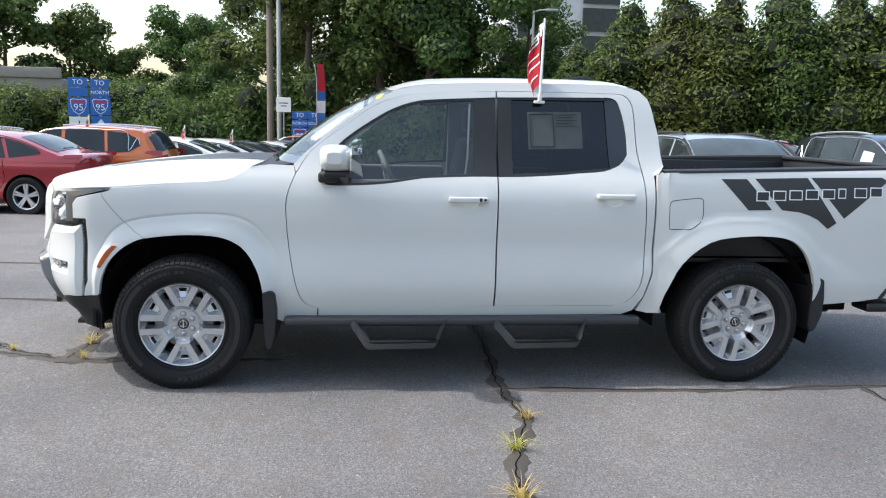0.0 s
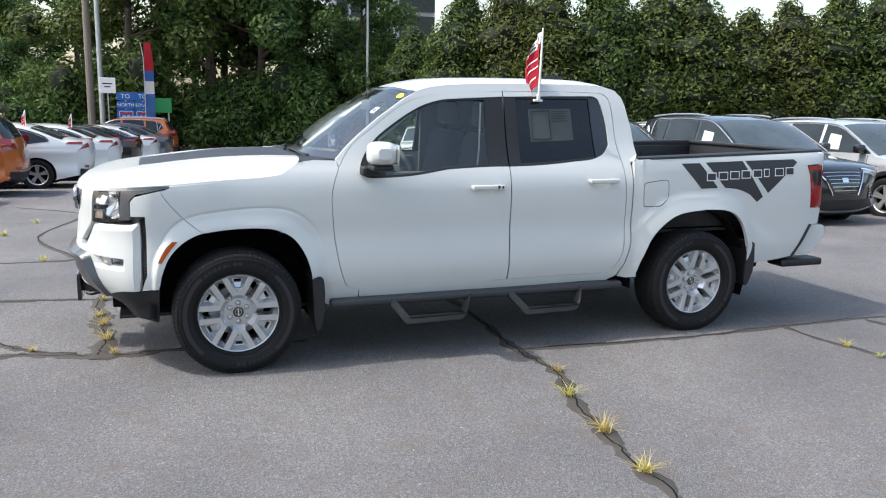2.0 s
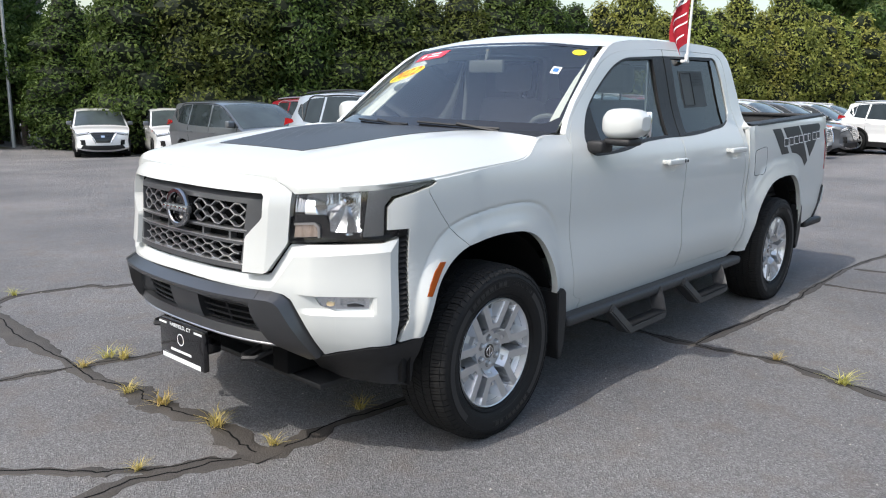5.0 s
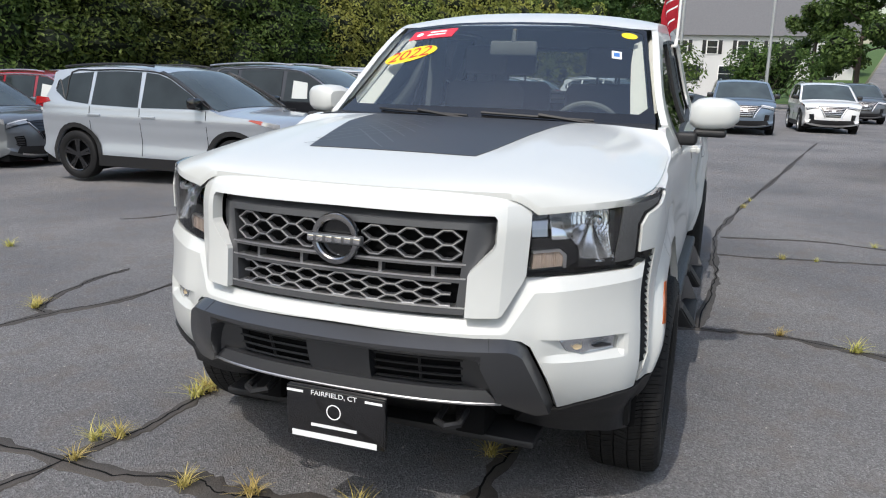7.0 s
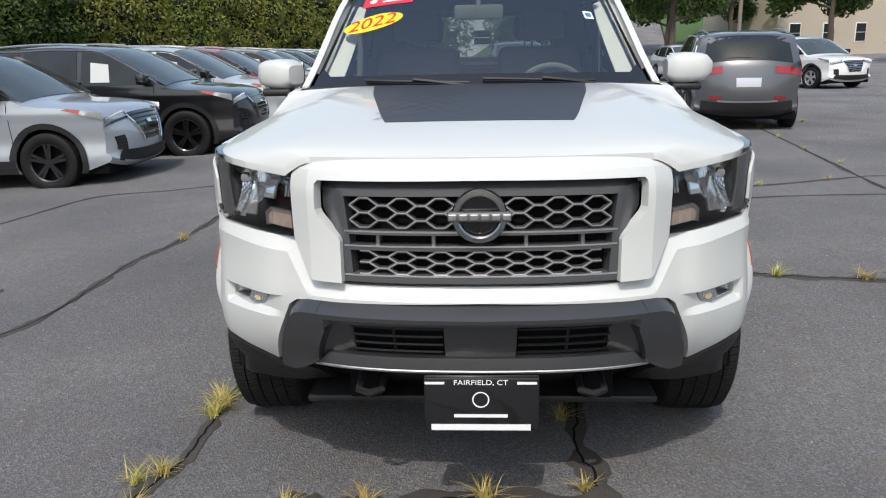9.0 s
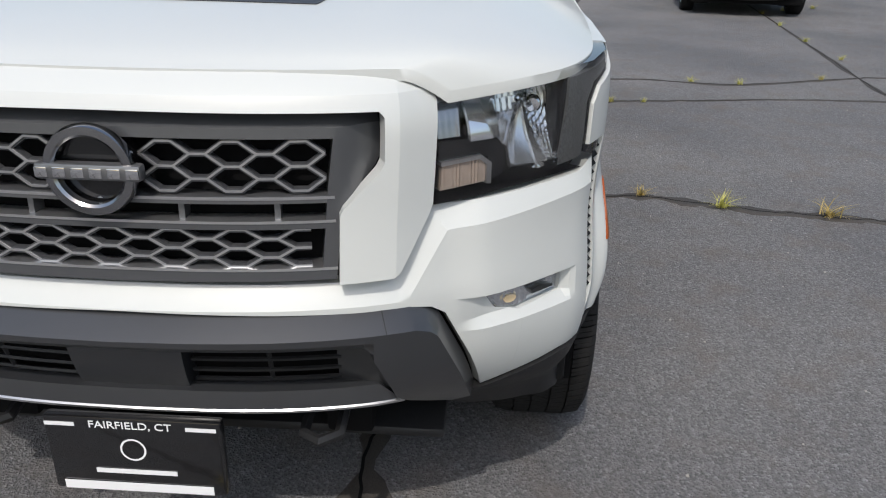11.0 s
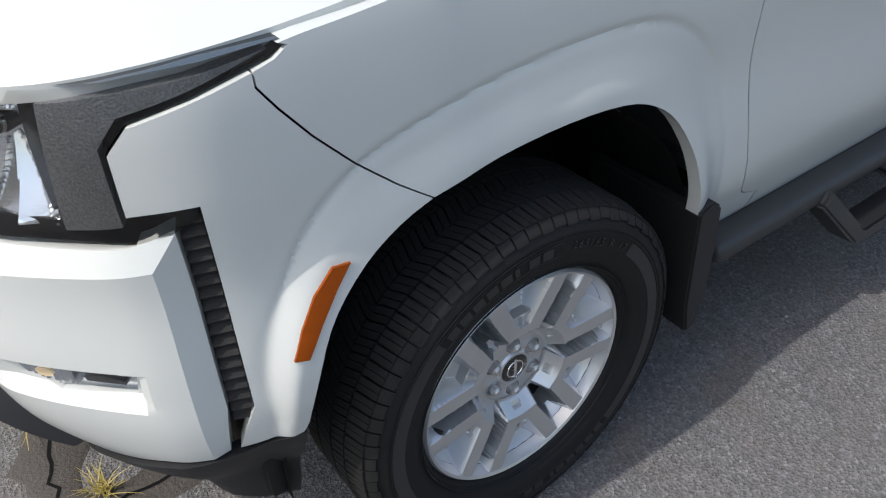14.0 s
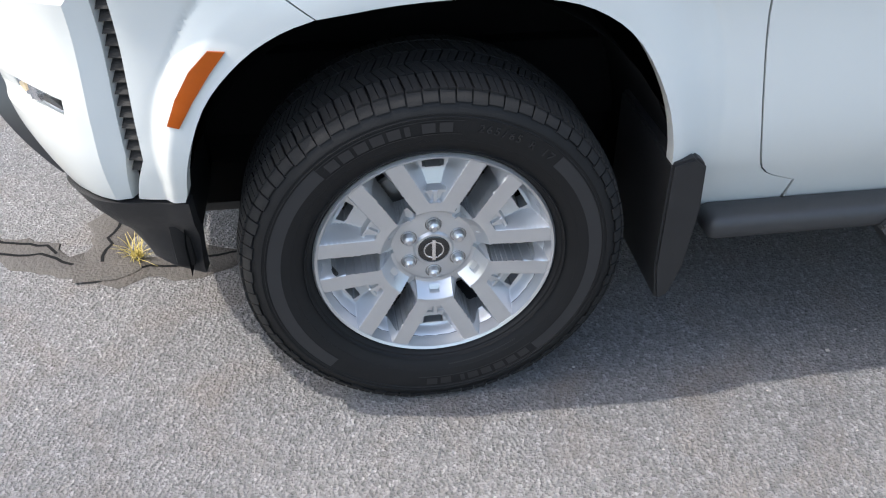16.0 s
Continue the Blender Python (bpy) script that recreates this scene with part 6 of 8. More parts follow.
CRACKS = [
    ([(1.86, 1.9), (1.82, .6), (1.78, -.12), (1.82, -.55), (1.69, -.95), (1.62, -1.45), (1.55, -1.9), (1.52, -2.5), (1.6, -3.4), (1.5, -5)], .085),
    ([(-6, 2.6), (-1.8, 2.15), (-1.24, 2.09), (-.88, 2.02), (-.52, 1.93), (-.2, 1.92), (0, 1.9), (.8, 1.96)], .06),
    ([(-.80, 3.56), (-.85, 2.8), (-.88, 2.02), (-.86, 1.5), (-.82, 1.25), (-.78, .85), (-.80, .47)], .12),
    ([(.5, .47), (-.3, .5), (-.80, .50), (-1.15, .64), (-1.57, .65), (-2.4, .72), (-5, .9)], .085),
    ([(-.93, .58), (-1.23, .74), (-1.49, 1.02), (-2.1, 1.7), (-4, 3)], .07),
    ([(-6, 4.3), (-1.8, 3.95), (-1.2, 4.0), (-.8, 3.56), (-.5, 3.88), (-.04, 3.79), (.08, 3.64), (.5, 3.53), (1.0, 3.33), (2.0, 3.31), (2.8, 3.17), (3.8, 3.16)], .07),
    ([(.54, 3.52), (.64, 3.73), (1.14, 3.87), (1.6, 3.9)], .05),
    ([(3.3, 5.5), (3.7, 5.2), (4.86, 4.9), (5.12, 4.1), (5.6, 3.2)], .05),
    ([(1.78, -.12), (3.0, -.2), (3.93, -.164), (5.11, -.175), (7.1, -.46), (12, -1.2), (20, -2.4)], .06),
    ([(3.93, -.17), (3.99, -.7), (4.1, -1.3), (4.26, -2.3), (4.2, -3.5), (4.0, -6)], .045),
    ([(4.7, -.2), (4.9, -1.1), (4.8, -1.9), (5.2, -3.0), (5.3, -3.5), (5.4, -6)], .05),
    ([(11.9, -4.0), (6.6, -3.27), (4.2, -3.0), (2.5, -3.1)], .045),
    ([(-2.6, 10), (-1.5, 8.5), (-1.8, 6.0), (-1.2, 4.0)], .06),
]
for k, (pts, w) in enumerate(CRACKS):
    crack(pts, w, 20 + k)
# a poured blot of sealer at one crossing
bm = bmesh.new()
bm.faces.new([bm.verts.new((-.80 + (.085 + .02 * math.sin(3 * a + 1)) * math.cos(a), .485 + (.055 + .015 * math.cos(2 * a)) * math.sin(a), .0064)) for a in np.linspace(0, 2 * math.pi, 25)[:-1]])
part("sealer_blot", bm, TAR, ground)


def tuft(x, y, size, seed, n=46):
    """A dry grass tuft that grows out of a crack."""
    r = np.random.default_rng(seed)
    bm = bmesh.new()
    for _ in range(n):
        a, lean, h = r.uniform(0, 2 * math.pi), r.uniform(.35, 1.15), size * r.uniform(.45, 1.0)
        o = Vector((r.normal(0, size * .10), r.normal(0, size * .10), 0))
        dirv, w = Vector((math.cos(a), math.sin(a), 0)), size * .022
        side = Vector((-dirv.y, dirv.x, 0))
        last = None
        for k in range(4):
            t = k / 3
            p = o + dirv * (h * math.sin(lean) * t * (.5 + .7 * t)) + Vector((0, 0, h * math.cos(lean) * (t - .35 * t * t) + .002))
            ww = w * (1 - t * .85)
            row = [bm.verts.new(p - side * ww), bm.verts.new(p + side * ww)]
            if last:
                bm.faces.new((last[0], last[1], row[1], row[0]))
            last = row
    for v in bm.verts:
        v.co.z = max(v.co.z, .001)
    ob = part("grass_tuft", bm, GRASS)
    ob.location = (x, y, .004 + fall(x, y))
    return tagged(ob, "dry yellow-green grass tuft growing from an asphalt crack", "grass", "grass tufts in the cracks")


for k, (x, y, s) in enumerate([(1.82, -.57, .10), (1.68, -.945, .15), (1.615, -1.445, .16), (1.55, -1.88, .14), (1.53, -2.4, .12), (-.775, .86, .14), (-.815, 1.24, .12), (-.855, 1.49, .11), (-.70, 2.03, .13), (-.64, 1.96, .12), (-.85, 1.98, .10), (-.20, 1.93, .14), (-.125, 1.92, .16),
                               (-.06, 1.93, .12), (.58, 3.70, .15), (.64, 3.74, .11), (-.715, .535, .09), (-1.2, .72, .09), (3.98, -.70, .10), (4.0, -.95, .07), (2.8, 3.16, .13), (1.92, 5.42, .14), (6.7, -.42, .12), (7.3, -.5, .10), (-.22, .56, .12), (-.9, 3.7, .14), (-.5, 3.9, .11), (4.85, -1.5, .09), (4.8, -1.9, .1), (5.1, -2.7, .1), (5.3, -3.5, .1), (6.2, -3.3, .1),
                               (7.5, -3.4, .12), (9, -3.6, .12), (10.4, -3.8, .14), (11, -4.3, .15), (11.4, -4.9, .15), (-1.5, 4.0, .12), (-2.2, 6.2, .15), (-2.0, 7.5, .14)]):
    tuft(x, y, s, 100 + k)

# loose grit
r = np.random.default_rng(9)
bm = bmesh.new()
for _ in range(420):
    x, y, s = r.uniform(-3, 5.5), r.uniform(-4.5, 4.5), r.uniform(.002, .006)
    vs = [bm.verts.new((x + s * a, y + s * b, .0005 + s * c)) for a, b, c in ((-1, -.6, 0), (.9, -.8, 0), (.6, .9, 0), (-.7, .7, 0), (.1, 0, 1.1))]
    for i in range(4):
        bm.faces.new((vs[i], vs[(i + 1) % 4], vs[4]))
grit = part("loose_grit", bm, material("pale_grit", (0.42, 0.39, 0.35), 0.9))
tagged(grit, "pale loose grit scattered on the asphalt", "gravel", kind="stuff")

# ---- other cars ----
# opaque panes: interiors and mirrored sky are put into their colour
CAR_GLASS = material("car_window_glass", (0.020, 0.026, 0.028), 0.04, spec=0.34, vary=0.6, scale=2.5)
CAR_WS = material("car_windscreen_glass", (0.055, 0.068, 0.070), 0.04, spec=0.5, vary=0.6, scale=2.0)
SIGNAL_RED = material("amber_red_signal", (0.36, 0.055, 0.03), 0.2, coat=0.5)
LAMP_LENS = material("lamp_lens", (0.48, 0.49, 0.50), 0.12, metal=0.5, coat=0.8, vary=0.3, scale=30)
PAINTS = {k: material("paint_" + k, c, 0.3, metal=m, coat=1.0, vary=.02, scale=4) for k, c, m in (
    ("red", (0.33, 0.012, 0.022), .3), ("orange", (0.55, 0.13, 0.02), .3), ("white", (0.75, 0.75, 0.74), 0), ("black", (0.012, 0.012, 0.014), .3), ("silver", (0.42, 0.45, 0.49), .45),
    ("grey", (0.13, 0.14, 0.15), .4), ("darkgrey", (0.10, 0.105, 0.115), .4), ("blue", (0.16, 0.21, 0.27), .4), ("beige", (0.36, 0.31, 0.26), .4), ("pale", (0.56, 0.57, 0.58), .35), ("crimson", (0.30, 0.01, 0.02), .3))}

SUV = dict(L=4.55, W=1.84, wb=2.68, wr=.355, profile=[(2.12, .24), (2.22, .34), (2.255, .50), (2.25, .66), (2.20, .80), (2.10, .93), (1.90, 1.00), (1.55, 1.045), (1.16, 1.085), (.82, 1.27), (.40, 1.50), (.15, 1.595), (-.30, 1.655), (-.90, 1.66), (-1.50, 1.625), (-1.82, 1.575), (-1.98, 1.42), (-2.14, 1.17), (-2.20, 1.02), (-2.25, .80), (-2.26, .58), (-2.20, .36), (-2.10, .26)],
           windows=[[(.98, 1.09), (.62, 1.30), (.30, 1.47), (.10, 1.535), (-.12, 1.555), (-.14, 1.075)], [(-.20, 1.075), (-.20, 1.557), (-.60, 1.565), (-.98, 1.55), (-1.02, 1.09)], [(-1.08, 1.095), (-1.05, 1.545), (-1.45, 1.51), (-1.66, 1.40), (-1.72, 1.26), (-1.50, 1.13)]],
           ws=(8, 11), rear=(15, 17), head=(4.35, 5.05), tail=(17.55, 18.25), grille=(2.7, 4.6), belt=1.05, clad=True)
SEDAN = dict(L=4.9, W=1.85, wb=2.80, wr=.335, profile=[(2.26, .22), (2.38, .34), (2.43, .48), (2.42, .60), (2.34, .72), (2.20, .80), (1.95, .87), (1.55, .93), (1.12, .975), (.75, 1.13), (.35, 1.30), (.10, 1.385), (-.35, 1.44), (-.85, 1.435), (-1.25, 1.375), (-1.55, 1.275), (-1.80, 1.165), (-2.05, 1.085), (-2.30, 1.065), (-2.42, .98), (-2.45, .78), (-2.42, .50), (-2.32, .30), (-2.22, .24)],
             windows=[[(.95, .985), (.60, 1.15), (.25, 1.29), (.05, 1.335), (-.15, 1.345), (-.17, .965)], [(-.23, .965), (-.22, 1.347), (-.60, 1.345), (-1.00, 1.315), (-1.10, .99)], [(-1.16, .995), (-1.07, 1.31), (-1.35, 1.235), (-1.58, 1.14), (-1.66, 1.06)]],
             ws=(8, 11), rear=(14, 16.4), head=(4.1, 4.9), tail=(18.6, 19.3), grille=(2.7, 4.3), belt=.95, clad=False)


def simple_wheel_mesh(r):
    b1, b2, b3 = bmesh.new(), bmesh.new(), bmesh.new()
    lathe(b1, [(r * .66, .09), (r * .72, .105), (r * .90, .11), (r * .975, .095), (r, .06), (r, -.06), (r * .975, -.095), (r * .7, -.10)], 32, 'Y')
    lathe(b2, [(r * .67, .092), (r * .655, .10), (r * .61, .09), (r * .59, .02), (r * .59, -.09)], 32, 'Y')
    for k in range(5):
        a = math.pi / 2 + k * 2 * math.pi / 5
        for off in (-.13, .13):
            c0, c1 = a + off * 1.6, a + off
            p = [(r * .10, c0 - .6), (r * .62, c1 - .085), (r * .62, c1 + .085), (r * .10, c0 + .6)]
            f = [(rr * math.cos(t), rr * math.sin(t)) for rr, t in p]
            prism(b2, f, [(x * .99, z * .99) for x, z in f], .05, [.082, .092, .092, .082])
    lathe(b2, [(0, .085), (r * .13, .085), (r * .16, .06)], 16, 'Y')
    lathe(b3, [(0, .01), (r * .6, .01)], 24, 'Y')
    for b in (b1, b2, b3):
        bmesh.ops.recalc_face_normals(b, faces=b.faces[:])
    return b1, b2, b3


def build_car(kind, paint, spec, label, rim=ALLOY, sheet=True, group="", rails=None):
    car = thing(kind, label, "car", group)
    prof = np.array(spec["profile"])
    n = len(prof)
    L, W = spec["L"], spec["W"]
    fine = np.array(spline([tuple(p) for p in prof], 3))
    si = np.linspace(0, n - 1, len(fine))

    def hw(x, z):
        plan = 1 - .16 * abs(x / (L / 2)) ** 5
        tum = .30 * max(0, z - spec["belt"]) + .10 * max(0, .42 - z) + .02 * max(0, spec["belt"] - z)
        # a shoulder crease, a hollow along the doors and a fuller sill
        form = .020 * math.exp(-((z - spec["belt"] + .13) / .05) ** 2) - .026 * math.exp(-((z - .60) / .13) ** 2) + .008 * math.exp(-((z - .36) / .06) ** 2)
        return W / 2 * plan - tum * .95 + form

    def skin(s, w, off=0.0):
        x, z = np.interp(s, si, fine[:, 0]), np.interp(s, si, fine[:, 1])
        ds = .15
        dx = np.interp(s + ds, si, fine[:, 0]) - np.interp(s - ds, si, fine[:, 0])
        dz = np.interp(s + ds, si, fine[:, 1]) - np.interp(s - ds, si, fine[:, 1])
        k = math.hypot(dx, dz) or 1
        nx, nz = -dz / k, dx / k
        if nx * x + nz * (z - .8) < 0:
            nx, nz = -nx, -nz
        a = abs(w)
        sink = (.05 * nz * nz + .24 * nx * nx * (1 if abs(x) > L * .40 else .55)) * a ** 3
        x, z = x - nx * (sink - off), z - nz * (sink - off)
        return Vector((x, w * hw(x, z), z))

    bm = bmesh.new()
    rows = [[skin(s, w) for w in np.sin(np.linspace(-1, 1, 15) * math.pi / 2)] for s in si]
    grid_faces(bm, rows)
    edge = [skin(s, 1.0) for s in si]
    # sides with their wheel arches cut out
    R = spec["wr"] * 1.14
    low = []
    for xc in (-spec["wb"] / 2, spec["wb"] / 2):
        low += [(xc - R * math.cos(a), spec["wr"] + R * math.sin(a)) for a in np.linspace(-.45, math.pi + .45, 17)]
    poly = [(p.x, p.z) for p in edge] + [(x, max(z, .22)) for x, z in low]
    for sg in (1, -1):
        panel(poly, lambda a, b, d: Vector((a, sg * (hw(a, b) - d), b)), .16, .03, bm, step_b=.045)
    bmesh.ops.remove_doubles(bm, verts=bm.verts, dist=1e-4)
    bmesh.ops.recalc_face_normals(bm, faces=bm.faces[:])
    part("body", bm, paint, car, sharp=28)

    def patch(name, s0, s1, w0, w1, mat, off, parent=car, m=6, label="", taper=0.0):
        # a sheet on the skin; taper narrows it towards its lower end
        b = bmesh.new()
        grid_faces(b, [[skin(s, w * (1 - taper * (s1 - s) / (s1 - s0)), off) for w in np.linspace(w0, w1, m)] for s in np.linspace(s0, s1, 6)])
        bmesh.ops.recalc_face_normals(b, faces=b.faces[:])
        return part(name, b, mat, parent, label)

    a, b = spec["ws"]
    patch("windscreen", a + .15, b - .1, -.93, .93, CAR_WS, .006, m=12)
    a, b = spec["rear"]
    patch("rear_window", a + .1, b, -.86, .86, CAR_GLASS, .006, m=10)
    for sg in (1, -1):
        for k, wpoly in enumerate(spec["windows"]):
            bb = panel(wpoly, lambda x, z, d: Vector((x, sg * (hw(x, z) + .007 - d), z)), .2, .006)
            win = part("side_window", bb, CAR_GLASS, car)
            if sheet and k == 0:
                x0 = sum(p[0] for p in wpoly) / len(wpoly) - .18
                zb = min(p[1] for p in wpoly)
                bb = panel([(x0 - .10, zb + .05), (x0 + .18, zb + .05), (x0 + .16, zb + .30), (x0 - .10, zb + .33)], lambda x, z, d: Vector((x, sg * (hw(x, z) + .011 - d), z)), .3, .002)
                part("price_sheet", bb, PAPER, win)
        for k in range(2):
            x0 = (.0, -.95)[k]
            z0 = spec["belt"] - .10
            b2 = bmesh.new()
            y = sg * (hw(x0, z0) + .02)
            box(b2, (x0 - .12, min(y, y - sg * .02), z0 - .015), (x0 + .10, max(y, y - sg * .02), z0 + .015), .006)
            part("door_handle", b2, paint, car)
        # a trim line over the side windows
        b2 = bmesh.new()
        top = [p for wp in spec["windows"] for p in wp if p[1] > spec["belt"] + .06]
        tube(b2, [Vector((x, sg * (hw(x, z + .02) + .006), z + .02)) for x, z in spline([spec["windows"][0][0]] + sorted(top, reverse=True), 3)], .011, 5)
        part("window_trim", b2, SATIN if rails is SATIN else BLACK_PLASTIC, car)
        # lamps
        a, b = spec["head"]
        patch("headlamp_housing", a + .02, b + .02, sg * .50, sg * .985, GLOSS_BLACK, .006, m=8)
        patch("headlamp", a + .20, b - .04, sg * .55, sg * .985, LAMP_LENS, .010, m=8)
        patch("daylight_strip", b - .14, b - .02, sg * .52, sg * .96, WHITE_LENS, .014, m=8)
        a, b = spec["tail"]
        patch("tail_lamp", a, b, sg * .52, sg * .995, RED_LENS, .010)
        bb = panel([(-L / 2 + .12, prof[int(round(spec["tail"][1]))][1] + .02), (-L / 2 + .46, prof[int(spec["tail"][0])][1] - .06), (-L / 2 + .40, prof[int(spec["tail"][0])][1] - .01), (-L / 2 + .12, prof[int(spec["tail"][0])][1] - .0)], lambda x, z, d: Vector((x, sg * (hw(x, z) + .008 - d), z)), .2, .006)
        part("tail_lamp_end", bb, RED_LENS, car)
        b2 = bmesh.new()
        zc = spec["belt"] + .11
        y0 = hw(.80, zc)
        box(b2, (.74, y0 + .02, zc - .07), (.88, y0 + .20, zc + .08), .035, 3)
        box(b2, (.78, y0 - .06, zc - .08), (.84, y0 + .06, zc - .05), .01)
        if sg < 0:
            for v in b2.verts:
                v.co.y = -v.co.y
            bmesh.ops.reverse_faces(b2, faces=b2.faces[:])
        part("door_mirror", b2, GLOSS_BLACK if spec["clad"] else paint, car)
        # the lamp's end on the wing, with an amber tip, the fog pocket and the door joints
        zl = np.interp(sum(spec["head"]) / 2, si, fine[:, 1])
        xl = np.interp(sum(spec["head"]) / 2, si, fine[:, 0])
        for nm, pp, mt in (("headlamp_end", [(xl - .10, zl - .055), (xl - .36, zl + .030), (xl - .34, zl + .070), (xl - .10, zl + .040)], LAMP_LENS), ("turn_signal", [(xl - .35, zl + .026), (xl - .56, zl + .078), (xl - .50, zl + .090), (xl - .33, zl + .074)], SIGNAL_RED)):
            bb = panel(pp, lambda x, z, d: Vector((x, sg * (hw(x, z) + .009 - d), z)), .1, .006)
            part(nm, bb, mt, car)
        patch("fog_pocket", 1.75, 3.05, sg * .74, sg * .90, GLOSS_BLACK, .006, m=5, taper=.05)
        for k in range(4):
            patch("pocket_slat", 1.85 + .30 * k, 1.98 + .30 * k, sg * .75, sg * .885, BLACK_PLASTIC, .016, m=4)
        if spec["clad"] and rails is BLACK_PLASTIC:
            bb = panel([(1.08, 1.085), (.82, 1.262), (.40, 1.492), (.16, 1.585), (.06, 1.555), (.32, 1.485), (.64, 1.315), (.96, 1.095)], lambda x, z, d: Vector((x, sg * (hw(x, z) + .005 - d), z)), .1, .006)
            part("black_pillar", bb, GLOSS_BLACK, car)
        for x0, x1, ztop in ((.93, .90, spec["belt"] + .02), (-.17, -.17, spec["belt"] + .02), (-1.05, -.92, spec["belt"] + .02)):
            b2 = bmesh.new()
            pts = [(x0, ztop), (x0, .62), (x1, .40)]
            tube(b2, [Vector((x, sg * (hw(x, z) + .0005), z)) for x, z in spline(pts, 4)], .0045, 4)
            part("door_joint", b2, DARK, car)
        # sill and arch cladding, roof rail
        b2 = bmesh.new()
        if spec["clad"]:
            for xc in (-spec["wb"] / 2, spec["wb"] / 2):
                rows = [[Vector((xc - rr * math.cos(t), sg * (hw(xc - rr * math.cos(t), spec["wr"] + rr * math.sin(t)) + .012), max(.22, spec["wr"] + rr * math.sin(t)))) for rr in (R * .99, R * 1.16)] for t in np.linspace(-.35, math.pi + .35, 17)]
                grid_faces(b2, rows)
        rows = [[Vector((x, sg * (hw(x, z) + .013), z)) for z in ((.22, .30, .38) if spec["clad"] else (.22, .26, .29))] for x in np.linspace(-spec["wb"] / 2 + R, spec["wb"] / 2 - R, 6)]
        grid_faces(b2, rows)
        bmesh.ops.recalc_face_normals(b2, faces=b2.faces[:])
        part("sill_cladding", b2, BLACK_PLASTIC, car)
        if spec["clad"] and rails is not None:
            b2 = bmesh.new()
            tube(b2, [skin(s, sg * .86, .035) for s in np.linspace(11.6, 14.6, 9)], .016, 6)
            part("roof_rail", b2, rails, car)
    a, b = spec["grille"]
    patch("grille", a - .35, b + .15, -.50, .50, GLOSS_BLACK, .009, m=12, label="black front grille", taper=.42)
    for k in range(6):
        s = a - .25 + (b - a + .35) * (k + .5) / 6.2
        half = .47 * (1 - .42 * (b + .15 - s) / (b - a + .5))
        patch("grille_bar", s, s + .07, -half, half, SATIN if rails is SATIN else BLACK_PLASTIC, .018, m=8)
    patch("lower_grille", .55, 1.75, -.80, .80, BLACK_PLASTIC, .008, m=12, taper=-.10)
    patch("lower_lip", .45, .75, -.78, .78, SATIN, .014, m=10)
    for sg in (1, -1):
        # bright blades on both sides of the grille
        b2 = bmesh.new()
        tube(b2, [skin(b + .05, sg * .545, .016), skin((a + b) / 2, sg * .445, .020), skin(a - .15, sg * .355, .020), skin(a - .45, sg * .33, .018)], .013, 5)
        part("grille_blade", b2, CHROME, car)
        patch("rear_reflector", n - 3.05, n - 2.8, sg * .55, sg * .78, RED_LENS, .012, m=4)
    patch("badge", (a + b) / 2 - .2, (a + b) / 2 + .25, -.075, .075, CHROME, .022)
    patch("rear_bumper_cladding", n - 2.6, n - 1, -.9, .9, BLACK_PLASTIC, .008, m=10)
    tl = spec["tail"][1]
    patch("tailgate_recess", tl + .25, tl + 1.15, -.42, .42, paint, .006, m=8)
    patch("bumper_strip", n - 2.75, n - 2.62, -.62, .62, SATIN, .014, m=8)
    patch("rear_wiper", spec["rear"][1] - .28, spec["rear"][1] - .18, -.05, .45, BLACK_PLASTIC, .016)
    patch("plate", tl + .35, tl + 1.0, -.25, .25, PAPER if kind == "sedan" else SATIN, .010)
    b2 = bmesh.new()
    box(b2, (-L / 2 + .25, -W / 2 + .12, .20), (L / 2 - .25, W / 2 - .12, .42), .02)
    part("underbody", b2, DARK, car)
    for xc in (-spec["wb"] / 2, spec["wb"] / 2):
        for sg in (1, -1):
            b2 = bmesh.new()
            rows = [[Vector((xc - R * 1.01 * math.cos(t), sg * y, spec["wr"] + R * 1.01 * math.sin(t))) for t in np.linspace(-.5, math.pi + .5, 15)] for y in (W / 2 - .09, W / 2 - .40)]
            grid_faces(b2, rows)
            b2.faces.new([b2.verts.new((xc - R * 1.01 * math.cos(t), sg * (W / 2 - .38), spec["wr"] + R * 1.01 * math.sin(t))) for t in np.linspace(-.5, math.pi + .5, 15)])
            part("arch_liner", b2, DARK, car)
        for sg in (1, -1):
            w = thing("wheel", "", "")
            w.parent = car
            w.location = (xc, sg * (W / 2 - .115), spec["wr"])
            w.rotation_euler = (0, 0, 0 if sg > 0 else math.pi)
            # the near-black back disc stands for shade behind the spokes
            for nm, mesh_bm, mt in zip(("tyre", "rim", "wheel_back"), simple_wheel_mesh(spec["wr"]), (RUBBER, rim, DARK)):
                part(nm, mesh_bm, mt, w)
    return car


def put_car(car, x, y, heading, scale=1.0):
    car.matrix_basis = pose(x, y, fall(x, y), 0, 0, heading) @ Matrix.Scale(scale, 4)
    return car


def again(car, x, y, heading, scale=1.0, label="", paint=None):
    c = copy_thing(car, pose(x, y, fall(x, y), 0, 0, heading) @ Matrix.Scale(scale, 4))
    if label:
        tagged(c, label)
    if paint is not None:
        for o in c.children_recursive:
            if o.type == 'MESH' and o.name.startswith(("body", "door_handle")):
                o.data = o.data.copy()
                o.data.materials[0] = paint
    return c


